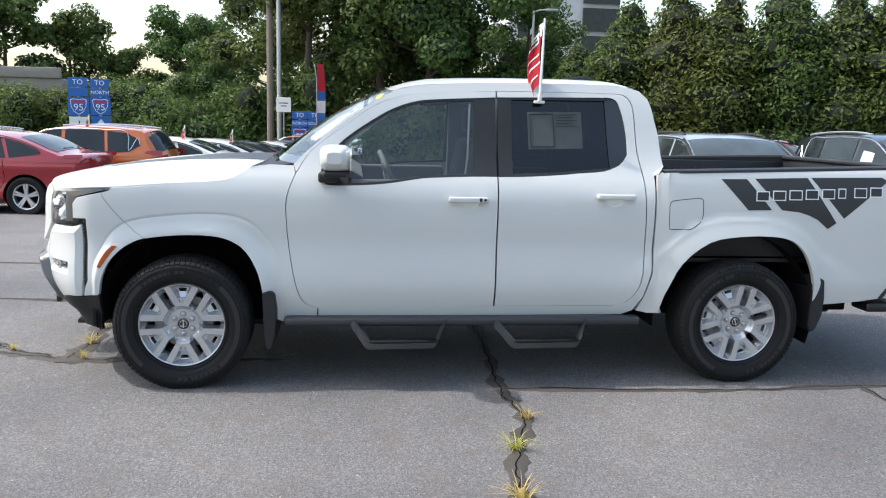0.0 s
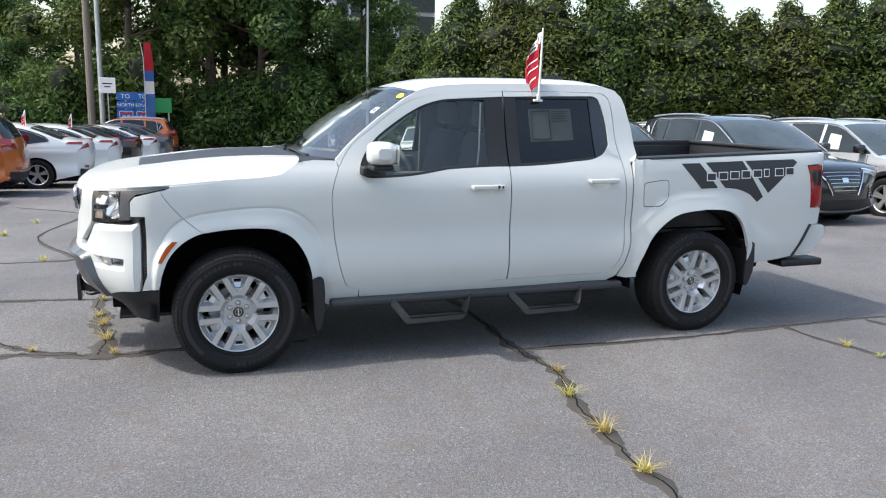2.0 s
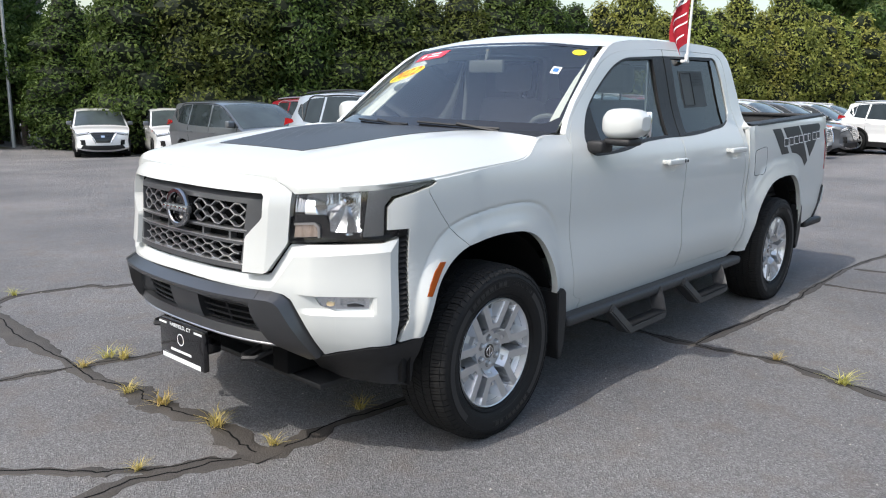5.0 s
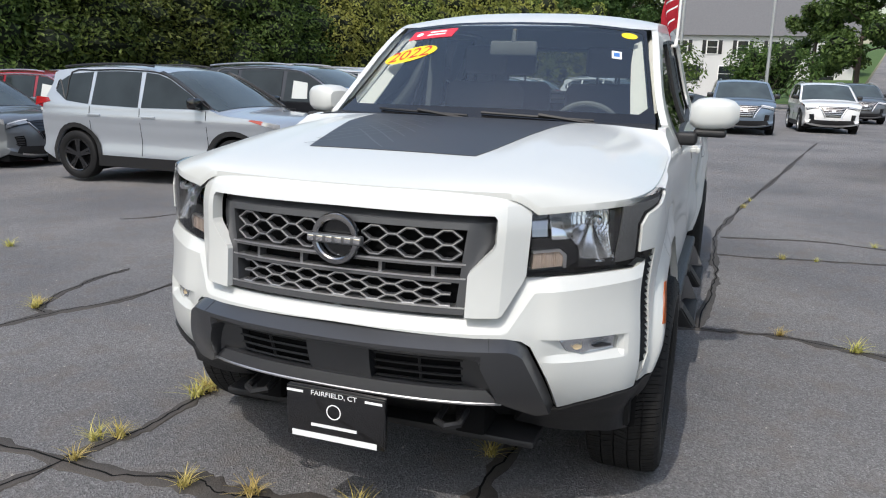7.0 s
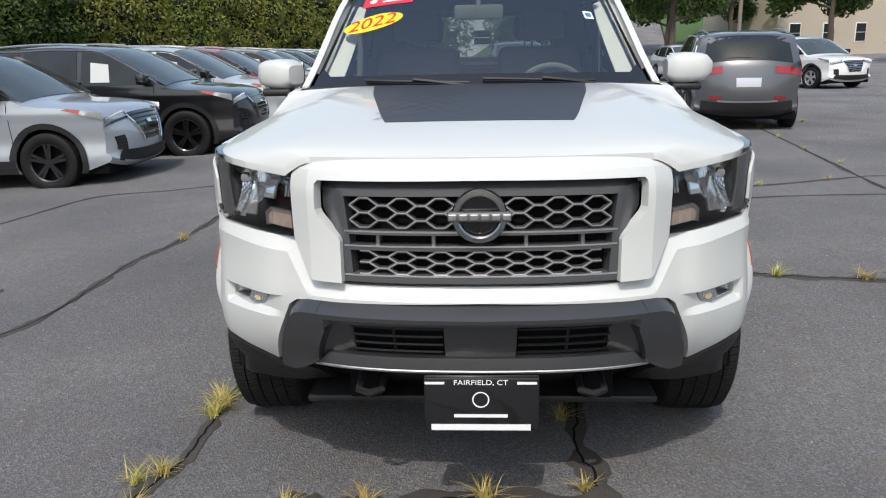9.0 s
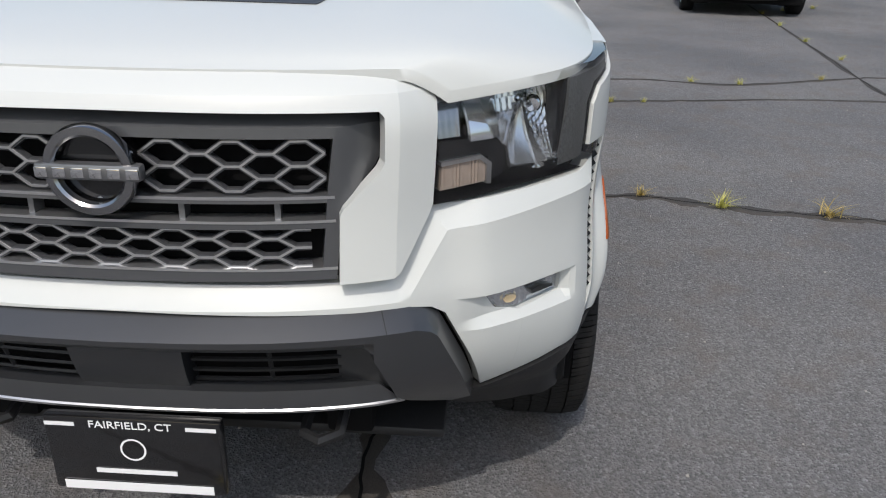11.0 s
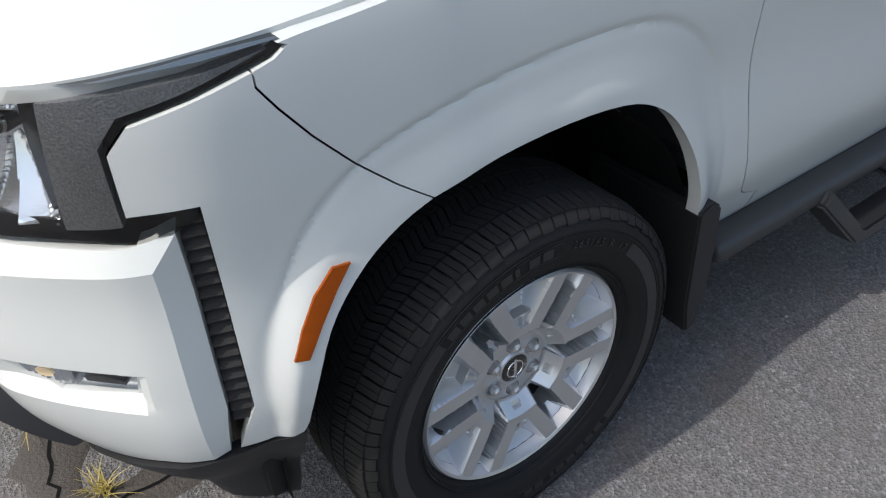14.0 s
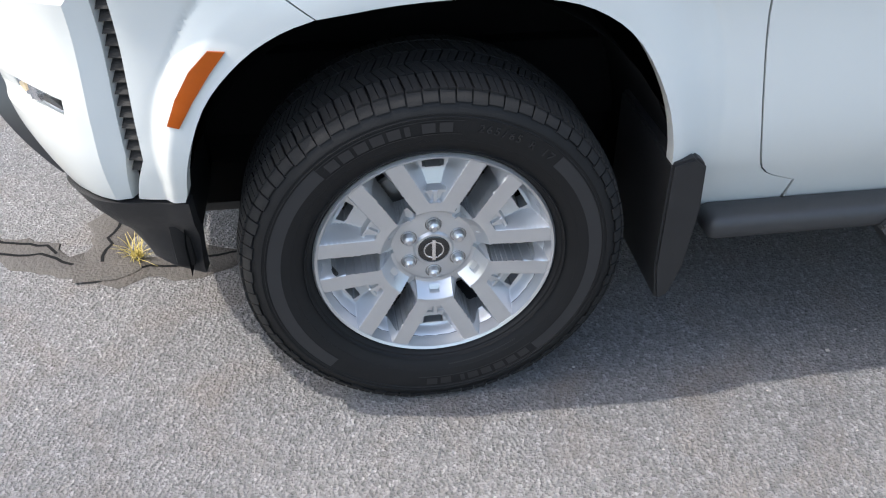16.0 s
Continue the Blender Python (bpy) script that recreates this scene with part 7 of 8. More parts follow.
ROW = "cars parked in rows"
silver_suv = put_car(build_car("suv", PAINTS["silver"], SUV, "silver-grey compact crossover parked with black wheels", GLOSS_BLACK, False, ROW, BLACK_PLASTIC), 6.52, 7.05, -90, .955)
black_suv = put_car(build_car("suv", PAINTS["black"], SUV, "black crossover with a window sheet, parked in the row", GLOSS_BLACK, True, ROW, SATIN), 9.18, 6.47, -90, 1.0)
white_suv = put_car(build_car("suv", PAINTS["white"], SUV, "white crossover parked in the row beyond the beige one", ALLOY, True, ROW, SATIN), 21.0, 7.0, -90, 1.0)
red_suv = put_car(build_car("suv", PAINTS["crimson"], SUV, "dark red crossover parked in the row with a window sheet", ALLOY, True, ROW, SATIN), 14.9, 6.7, -90, 1.0)
again(white_suv, 12.05, 6.55, -90, 1.0, "light silver crossover parked in the row beside the black one", PAINTS["pale"])
again(red_suv, 18.2, 6.75, -90, 1.0, "beige crossover parked in the row", PAINTS["beige"])
again(white_suv, 26.8, 7.1, -90, 1.0, "white crossover parked far along the row")
again(black_suv, 23.9, 7.1, -90, 1.0, "dark grey crossover parked far along the row", PAINTS["darkgrey"])
again(white_suv, 29.6, 7.3, -90, 1.0, "white crossover at the far end of the row")
grey_hatch = put_car(build_car("hatchback", PAINTS["grey"], dict(SUV, clad=False), "dark grey electric hatchback parked behind the row", GLOSS_BLACK, False, ROW), 7.45, 12.7, -90, .94)
again(red_suv, 10.3, 12.9, -90, 1.0, "red crossover parked in the second row")
again(white_suv, 13.2, 13.2, -90, 1.0, "white crossover parked in the second row")
again(black_suv, 16.2, 13.3, -90, 1.0, "black crossover parked in the second row")
again(red_suv, 18.6, 13.4, -90, 1.0, "grey crossover parked in the second row", PAINTS["grey"])
again(grey_hatch, 9.35, 24.0, -112, .96, "white hatchback parked by the hedge", PAINTS["white"])
again(grey_hatch, 10.9, 22.0, -112, .98, "white hatchback parked next to its twin by the hedge", PAINTS["white"])
again(black_suv, 12.6, 20.2, -112, .98, "dark crossover parked by the hedge", PAINTS["darkgrey"])

red_sedan = put_car(build_car("sedan", PAINTS["red"], SEDAN, "metallic red saloon parked with its tail to the truck", ALLOY, False, ROW), -5.95, 10.7, 176)
orange_suv = put_car(build_car("suv", PAINTS["orange"], SUV, "orange crossover with a black roof spoiler, parked beside the red saloon", GLOSS_BLACK, False, ROW, SATIN), -5.0, 13.2, 176, .98)
white_sedan = put_car(build_car("sedan", PAINTS["white"], SEDAN, "white saloon parked in the row", ALLOY, False, ROW), -4.15, 15.5, 176)
again(white_sedan, -3.65, 18.2, 176, 1.0, "white saloon parked in the row next to another")
again(white_sedan, -3.15, 20.9, 176, 1.0, "black saloon parked in the row", PAINTS["black"])
again(white_sedan, -2.65, 23.6, 176, 1.0, "white saloon further along the row")
again(white_sedan, -2.15, 26.2, 176, 1.0, "dark grey saloon further along the row", PAINTS["darkgrey"])
again(orange_suv, -1.6, 28.8, 176, .98, "orange crossover at the far end of the row")
again(white_sedan, -11.3, 12.6, 176, 1.0, "silver saloon parked behind the row", PAINTS["silver"])
again(white_sedan, -10.6, 15.6, 176, 1.0, "white saloon parked behind the row")
again(orange_suv, -10.0, 18.6, 176, 1.0, "grey crossover parked behind the row", PAINTS["grey"])

grey_suv = put_car(build_car("suv", PAINTS["darkgrey"], SUV, "dark grey crossover seen from behind, without plates", ALLOY, False, "", SATIN), 12.05, -3.75, -9, .97)
again(white_suv, 24.2, -9.9, 200, .97, "white crossover parked apart, turned from the truck")
again(red_suv, 24.3, -.42, 184, .98, "blue-grey crossover facing the truck from afar", PAINTS["blue"])
again(white_suv, 27.4, -3.1, 184, .98, "white crossover facing the truck from afar")
again(black_suv, 36.0, -5.2, 184, 1.0, "grey crossover far behind the others", PAINTS["grey"])
again(white_sedan, 30.0, -7.6, 186, 1.0, "white saloon facing the truck from afar")
again(white_sedan, 31.5, -11.0, 186, 1.0, "white saloon standing far off")
again(white_suv, 25.4, 3.6, -112, .98, "white crossover parked at the row's far end")
again(black_suv, 37.0, 3.4, -100, 1.0, "black crossover parked by the far verge")

# small dealer flags on the roofs
for x, y, z in ((-4.42, 12.5, 1.37), (-3.03, 14.9, 1.27), (-2.36, 17.8, 1.25)):
    copy_thing(flag, pose(x, y, z + fall(x - 1.0, y + .6), 0, 0, 20))

# ---- trees, hedge, shrubs ----
BARK = material("bark", (0.09, 0.07, 0.055), 0.9, vary=0.4, scale=18, bump=0.8, bump_scale=30)
HEDGE_LEAF = leaf_material("hedge_leaf", (0.044, 0.074, 0.015), (0.125, 0.168, 0.036))
# olive leaves of the far hedge, with sunlight put into their bright colour
SUNLIT_OLIVE_LEAF = leaf_material("sunlit_olive_hedge_leaf", (0.155, 0.185, 0.040), (0.36, 0.38, 0.09))
TREE_LEAF = leaf_material("tree_leaf", (0.032, 0.066, 0.016), (0.125, 0.190, 0.048))
SHRUB_LEAF = leaf_material("shrub_leaf", (0.030, 0.066, 0.014), (0.130, 0.200, 0.050))
# filler for crowns: the shade deep inside is put into this colour
CROWN_SHADE = material("crown_shade_fill", (0.010, 0.016, 0.006), 0.95, vary=0.5, scale=4)


def leaves(name, clusters, n, size, mat, seed, parent, up=0.0, aspect=.55, shell=.55):
    """Many small folded leaves round cluster centres: (x, y, z, rx, rz)."""
    r = np.random.default_rng(seed)
    c = np.array(clusters, float)
    wgt = c[:, 3] * c[:, 4]
    pick = r.choice(len(c), n, p=wgt / wgt.sum())
    d = r.normal(size=(n, 3))
    d /= np.linalg.norm(d, axis=1)[:, None]
    rad = shell + (1.06 - shell) * r.random(n) ** .6
    pos = c[pick, :3] + d * rad[:, None] * np.c_[c[pick, 3], c[pick, 3], c[pick, 4]]
    nor = d + r.normal(0, .55, (n, 3)) + np.array([0, 0, .35])
    nor /= np.linalg.norm(nor, axis=1)[:, None]
    t = r.normal(size=(n, 3)) + np.array([0, 0, up])
    t -= nor * (t * nor).sum(1)[:, None]
    t /= np.linalg.norm(t, axis=1)[:, None]
    b = np.cross(nor, t)
    s = size * r.uniform(.55, 1.25, n)[:, None]
    fold = nor * s * .22
    v = np.stack([pos - t * s, pos - b * s * aspect + fold * .6, pos + t * s * 1.1 - fold * .4, pos + b * s * aspect + fold * .6], 1).reshape(-1, 3)
    me = bpy.data.meshes.new(name)
    faces = []
    for i in range(n):
        k = 4 * i
        faces += [(k, k + 1, k + 2), (k, k + 2, k + 3)]
    me.from_pydata(v.tolist(), [], faces)
    me.materials.append(mat)
    ob = new(name, me)
    ob.parent = parent
    return ob


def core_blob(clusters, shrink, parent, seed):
    """Solid blobs added inside a crown to stop see-through, near-black for its inner shade."""
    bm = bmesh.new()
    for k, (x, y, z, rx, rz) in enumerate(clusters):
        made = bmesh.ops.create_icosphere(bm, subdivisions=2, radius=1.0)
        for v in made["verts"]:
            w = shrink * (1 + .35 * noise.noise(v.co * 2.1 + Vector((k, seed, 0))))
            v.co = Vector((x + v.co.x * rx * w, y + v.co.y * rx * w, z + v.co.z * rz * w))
    return part("inner_crown", bm, CROWN_SHADE, parent)


def hedge_tree(seed, mat, n=16500, leaf=.082):
    r = np.random.default_rng(seed)
    h = 7.0 + r.uniform(-.45, .45)
    t = thing("hedge_tree", "tall dense green conifer in a clipped hedge row", "tree", "hedge row")
    cl = []
    for k in range(11):
        z = .5 + k * (h - .9) / 10
        rad = 1.42 * (1 - (k / 10.8) ** 3.8) + .12
        cl.append((r.normal(0, .12), r.normal(0, .12), z, rad * r.uniform(.9, 1.12), .75))
        if k < 9:
            a = r.uniform(0, 6.28)
            cl.append((math.cos(a) * rad * .55, math.sin(a) * rad * .55, z + r.uniform(-.2, .3), rad * .6, .7))
    bm = bmesh.new()
    tube(bm, [(0, 0, 0), (.03, 0, h * .5), (0, .02, h * .92)], [.14, .09, .02], 8)
    part("trunk", bm, BARK, t)
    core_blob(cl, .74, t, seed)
    leaves("crown", cl, n, leaf, mat, seed, t, up=1.2, aspect=.5, shell=.72)
    return t


def broad_tree(seed, h=9.0, spread=3.2, leaf=.108, n=15500, sparse=False):
    r = np.random.default_rng(seed)
    t = thing("tree", "broad green deciduous tree behind the car park", "tree", "trees behind the car park")
    bm = bmesh.new()
    base = h * .28
    tube(bm, [(0, 0, 0), (.06, .02, base * .6), (.0, .08, base), (.1, .0, h * .55), (.05, .1, h * .82)], [.24, .20, .17, .11, .03], 9)
    cl = []
    for k in range(11):
        a, z = k * 2.4 + r.uniform(-.3, .3), base + (h * .60) * (k / 11) + r.uniform(-.2, .2)
        reach = spread * (1 - .45 * k / 11) * r.uniform(.55, 1.0)
        tip = Vector((math.cos(a) * reach, math.sin(a) * reach, z + r.uniform(.5, 1.3)))
        mid = Vector((math.cos(a) * reach * .5, math.sin(a) * reach * .5, z + .25))
        tube(bm, [(0, 0, z - .2), mid, tip], [.10 * (1 - k / 16), .06, .015], 6)
        for _ in range(2):
            o = Vector((r.normal(0, .5), r.normal(0, .5), r.normal(0, .4)))
            q = tip + o
            rr = r.uniform(.65, 1.15) * spread / 3.2
            cl.append((q.x, q.y, q.z, rr, rr * .72))
        q = mid + Vector((r.normal(0, .3), r.normal(0, .3), .5))
        cl.append((q.x, q.y, q.z, .8 * spread / 3.2, .6))
    for k in range(5):
        cl.append((r.normal(0, .6), r.normal(0, .6), h * .82 + r.uniform(-.4, .6), r.uniform(.7, 1.0), .7))
    part("trunk", bm, BARK, t)
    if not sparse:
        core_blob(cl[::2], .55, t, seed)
    leaves("crown", cl, n, leaf, TREE_LEAF, seed, t, aspect=.6, shell=.35)
    return t


def shrub(seed, h=1.8, n=4000, leaf=.082):
    r = np.random.default_rng(seed)
    t = thing("shrub", "wild green shrub at the edge of the asphalt", "shrub", "shrubs along the edge")
    cl = [(r.normal(0, .5), r.normal(0, .4), h * r.uniform(.25, .75), r.uniform(.45, .8), h * r.uniform(.22, .34)) for _ in range(9)]
    bm = bmesh.new()
    for c in cl:
        tube(bm, [(c[0] * .2, c[1] * .2, 0), (c[0] * .7, c[1] * .7, c[2] * .6), (c[0], c[1], c[2])], [.03, .022, .01], 5)
    part("stem", bm, BARK, t)
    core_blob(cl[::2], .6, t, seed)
    leaves("crown", cl, n, leaf, SHRUB_LEAF, seed, t, aspect=.42, shell=.45)
    return t


r = np.random.default_rng(77)
HEDGE = np.array(spline([(10.9, 24.4), (12.7, 23.2), (20, 20.2), (35, 15.2), (47, 12.0), (62, 9.2)], 40))
seg = np.r_[0, np.cumsum(np.hypot(*np.diff(HEDGE, axis=0).T))]
kinds = [hedge_tree(300, HEDGE_LEAF), hedge_tree(301, HEDGE_LEAF), hedge_tree(302, SUNLIT_OLIVE_LEAF), hedge_tree(303, SUNLIT_OLIVE_LEAF), hedge_tree(304, SUNLIT_OLIVE_LEAF, 8000, .11)]
k, planted = 0, set()
for d in np.arange(0, seg[-1], 1.80):
    x, y = np.interp(d, seg, HEDGE[:, 0]) + r.normal(0, .12), np.interp(d, seg, HEDGE[:, 1]) + r.normal(0, .12)
    sc = r.uniform(.91, 1.10)
    m = pose(x, y, fall(x, y), 0, 0, r.uniform(0, 360)) @ Matrix.Diagonal((1.08, 1.08, sc * .96, 1))
    pick = (k % 2) + (2 if d > 18 + 4 * math.sin(k * 2.1) else 0)
    pick = 4 if d > 34 else pick
    if pick in planted:
        copy_thing(kinds[pick], m)
    else:
        kinds[pick].matrix_basis = m
        planted.add(pick)
    k += 1

copy_thing(kinds[0], pose(9.9, 27.2, fall(9.9, 27.2), 0, 0, 40) @ Matrix.Diagonal((.95, .95, .80, 1)))
broad = [broad_tree(400, 9.5, 3.4), broad_tree(401, 11.5, 3.8, n=20000), broad_tree(402, 8.0, 3.0), broad_tree(403, 10.5, 3.2, n=13000, sparse=True)]
far_tree = broad_tree(404, 10.5, 3.8, .19, 7500)
PLACES = [(9.0, 29.4, 2, .55), (-1.2, 34.0, 1, 1.12), (2.2, 32.5, 3, 1.25), (4.3, 32.0, 0, 1.18), (3.6, 33.6, 1, 1.05), (8.6, 31.0, 3, .66), (6.6, 36, 2, .8), (11.5, 31.5, 2, .62), (3.2, 38, 1, 1.0), (-.4, 42, 2, 1.1), (-6.9, 43, 1, .64), (-4.4, 47, 3, .85), (-8.8, 45.5, 2, .75), (-11.5, 70, 0, 1.0), (-15.5, 74, 2, 1.3), (-20, 71, 1, .92), (-24.5, 71, 0, 1.25), (-29.5, 70, 2, 1.5), (-35, 68, 1, 1.1), (-40, 66, 0, 1.2), (-47, 62, 0, 1.0), (16, 36, 2, .8), (9.5, 35, 0, .62)]
used = set()
for x, y, kind, s in PLACES + [(58, -8, 1, .9), (52, -12, 0, .95), (63, -5.5, 2, .72), (66, -15, 1, 1.0), (72, -22, 0, 1.1), (58, -25, 2, 1.1), (84, -9, 1, .9), (95, -2, 0, 1.1), (78, 12, 1, 1.1), (90, 20, 0, 1.2), (70, 20, 2, 1.2), (97, 13, 0, 1.7), (104, 6, 0, 1.8), (106, -4, 0, 1.8), (99, 24, 0, 1.6), (47, -27, 3, .9)]:
    kind = 9 if x * x + (y + 3) ** 2 > 55 ** 2 else kind
    m = pose(x, y, fall(x, y), 0, 0, r.uniform(0, 360)) @ Matrix.Scale(s * (.87 if y > 60 else 1), 4)
    if kind == 9:
        copy_thing(far_tree, m)
    elif kind in used:
        copy_thing(broad[kind], m)
    else:
        broad[kind].matrix_basis = m
        used.add(kind)
far_tree.matrix_basis = pose(-68, -58, 0)
# a line of unseen trees, added for reflections, closes the far side behind the camera
for k in range(14):
    copy_thing(far_tree, pose(-60 + k * 9 + r.uniform(-2, 2), -62 + r.uniform(-4, 4), 0, 0, 0, r.uniform(0, 360)) @ Matrix.Scale(r.uniform(.8, 1.1), 4))

bushes = [shrub(500, 1.9), shrub(501, 2.6, 4600), shrub(502, 1.4, 3200)]
k = 0
for i in range(38):
    x = -24 + 33.5 * i / 37 + r.normal(0, .3)
    y = (33.6 - .35 * max(0, x) if x > -7 else 41.5) + r.uniform(-.8, 1.2)
    m = pose(x, y, fall(x, y), 0, 0, r.uniform(0, 360)) @ Matrix.Scale(r.uniform(.95, 1.45), 4)
    if k < 3:
        bushes[k].matrix_basis = m
    else:
        copy_thing(bushes[k % 3], m)
    k += 1
for x, y, s in ((50, -1.7, 1.25), (33, 3.5, 1.1), (-9.5, 44, 1.3), (-17, 60, 1.6)):
    copy_thing(bushes[1], pose(x, y, fall(x, y), 0, 0, r.uniform(0, 360)) @ Matrix.Scale(s, 4))

# ---- poles, signs, buildings far off ----
GALV = material("galvanised_steel", (0.42, 0.43, 0.43), 0.5, metal=.6, vary=.1, scale=12)
WOOD_POLE = material("weathered_pole", (0.20, 0.17, 0.14), 0.9, vary=.25, scale=14, bump=.5, bump_scale=60)
SIGN_BLUE = material("sign_blue", (0.012, 0.12, 0.42), 0.4, vary=.04, scale=10)
SIGN_WHITE = material("sign_white", (0.78, 0.78, 0.76), 0.4, vary=.04, scale=10)
SIGN_GREEN = material("sign_green", (0.02, 0.30, 0.08), 0.4)
CONCRETE = material("concrete", (0.32, 0.29, 0.25), 0.9, vary=.2, scale=3, bump=.3, bump_scale=40, patch=.4, patch_mix=.4)
SIDING = material("pale_siding", (0.62, 0.62, 0.61), 0.7, vary=.06, scale=6)
ROOF_TILE = material("grey_shingle", (0.13, 0.13, 0.135), 0.9, vary=.3, scale=9)
BRICK_WHITE = material("pale_brick", (0.52, 0.52, 0.52), 0.85, vary=.12, scale=5)
BEIGE_WALL = material("beige_wall", (0.50, 0.43, 0.34), 0.85, vary=.08, scale=4)
GREEN_TURF = material("turf", (0.06, 0.11, 0.025), 0.95, vary=.4, scale=14, bump=.5, bump_scale=60)


def pole(name, x, y, h, r, mat, label, cat, arm=False):
    t = thing(name, label, cat, at=(x, y, fall(x, y)))
    bm = bmesh.new()
    tube(bm, [(0, 0, 0), (0, 0, h)], [r, r * .7], 10)
    part("shaft", bm, mat, t)
    if arm:
        bm = bmesh.new()
        tube(bm, [(0, 0, h - .05), (.25, -.1, h + .02), (.5, -.2, h + .03)], .03, 6)
        part("arm", bm, mat, t)
        bm = bmesh.new()
        box(bm, (.45, -.32, h - .03), (.95, -.12, h + .07), .03, 2)
        part("lamp_head", bm, GALV, t)
    return t


up = pole("utility_pole", -2.75, 31.6, 13, .16, WOOD_POLE, "weathered wooden utility pole with a crossarm", "pole")
bm = bmesh.new()
box(bm, (-1.1, -.06, 11.5), (1.1, .06, 11.62), .01)
part("crossarm", bm, WOOD_POLE, up)
pole("steel_pole", -2.3, 30.9, 12, .11, GALV, "plain galvanised steel pole", "pole")
pole("street_lamp", 8.3, 28.6, 6.9, .07, GALV, "slim galvanised street lamp among the trees", "street lamp", True)
pole("street_lamp", 19.4, 22.6, 7.0, .07, GALV, "slim street lamp behind the hedge", "street lamp", True)
pole("utility_pole", 1.6, 36, 8.0, .13, WOOD_POLE, "wooden utility pole between the trees", "pole")
pole("street_lamp", 47, -1.9, 9.5, .10, GALV, "tall galvanised street lamp by the far lane", "street lamp", True)
pole("street_lamp", 45, 2.9, 9.5, .10, GALV, "tall galvanised street lamp behind the parked cars", "street lamp", True)
pole("utility_pole", 49, -15.5, 10, .14, WOOD_POLE, "wooden utility pole by the far lane", "pole")
for k, (z, dx) in enumerate(((11.6, -1.0), (11.6, 0.0), (11.6, 1.0), (9.6, 0), (8.7, .2))):
    bm = bmesh.new()
    pts = []
    for t in np.linspace(0, 1, 17):
        sag = 4 * t * (1 - t)
        pts.append((-2.75 + dx - 55 * t, 31.6 + 8 * t, z - 1.1 * sag + 1.5 * t))
    tube(bm, pts, .014, 4)
    w = part("power_line", bm, BLACK_PLASTIC)
    tagged(w, "black sagging power line strung from the utility pole", "cable", "power lines")
for z, y in ((7.4, -15.6), (7.0, -15.4), (6.2, -15.5)):
    bm = bmesh.new()
    tube(bm, [(49, y, z), (60, y - 9, z - .4), (72, y - 18, z)], .015, 4)
    tagged(part("power_line", bm, BLACK_PLASTIC), "black sagging power line over the far lane", "cable", "power lines")


def sign_face(bm, x0, x1, z0, z1, y=0.0, t=.02):
    box(bm, (x0, y, z0), (x1, y + t, z1), .006, 1)


def words(parent, text, size, x, z, y=-.004, mat=None, squash=1.0):
    bm = bmesh.new()
    m = Matrix(((1, 0, 0, x), (0, 0, -1, y), (0, 1, 0, z), (0, 0, 0, 1)))
    add_text(bm, text, size, m, .001, squash)
    return part("lettering", bm, mat or SIGN_WHITE, parent)


def shield(parent, x, z, w):
    bm = bmesh.new()
    pts = [(-.5, .42), (-.3, .5), (0, .44), (.3, .5), (.5, .42), (.46, .0), (.28, -.36), (0, -.54), (-.28, -.36), (-.46, 0)]
    bm.faces.new([bm.verts.new((x + a * w, -.003, z + b * w)) for a, b in pts])
    bmesh.ops.recalc_face_normals(bm, faces=bm.faces[:])
    part("shield_rim", bm, SIGN_WHITE, parent)
    bm = bmesh.new()
    bm.faces.new([bm.verts.new((x + a * w * .92, -.005, z + b * w * .92)) for a, b in pts])
    part("shield", bm, SIGN_BLUE, parent)
    bm = bmesh.new()
    box(bm, (x - .42 * w, -.008, z + .24 * w), (x + .42 * w, -.006, z + .38 * w))
    part("shield_band", bm, material("sign_red", (0.45, 0.03, 0.04), .4) if "sign_red" not in bpy.data.materials else bpy.data.materials["sign_red"], parent)
    words(parent, "95", w * .62, x, z - .08 * w, -.009)


def route_sign(x, y, z0, turn, way, label, s=1.0, arrow=None):
    """A post with stacked plates: TO, the direction, a route shield and an arrow."""
    t = thing("route_sign", label, "road sign", "route signs", at=(x, y, fall(x, y)))
    t.rotation_euler = (0, 0, radians(turn))
    t.scale = (s, s, s)
    bm = bmesh.new()
    box(bm, (-.03, .02, 0), (.03, .08, z0 + 1.75), .005)
    part("post", bm, GALV, t)
    for nm, a, b, txt in (("plate", 1.42, 1.75, "TO"), ("plate", 1.06, 1.38, way)):
        bm = bmesh.new()
        sign_face(bm, -.34, .34, z0 + a, z0 + b)
        p = part(nm, bm, SIGN_BLUE, t)
        if txt:
            words(p, txt, .26 if len(txt) < 4 else .19, 0, z0 + (a + b) / 2)
    bm = bmesh.new()
    sign_face(bm, -.37, .37, z0 + .34, z0 + 1.03)
    p = part("plate", bm, SIGN_BLUE, t)
    shield(p, 0, z0 + .69, .58)
    if arrow:
        bm = bmesh.new()
        sign_face(bm, -.34, .34, z0 - .32, z0 + .30)
        p = part("plate", bm, SIGN_BLUE, t)
        bm = bmesh.new()
        up_ = arrow == "up"
        pts = [(-.05, -.2), (.05, -.2), (.05, .02), (.14, .02), (0, .2), (-.14, .02), (-.05, .02)]
        bm.faces.new([bm.verts.new((a if up_ else b, -.004, z0 + (b if up_ else a))) for a, b in pts])
        bmesh.ops.recalc_face_normals(bm, faces=bm.faces[:])
        part("arrow", bm, SIGN_WHITE, p)
    return t


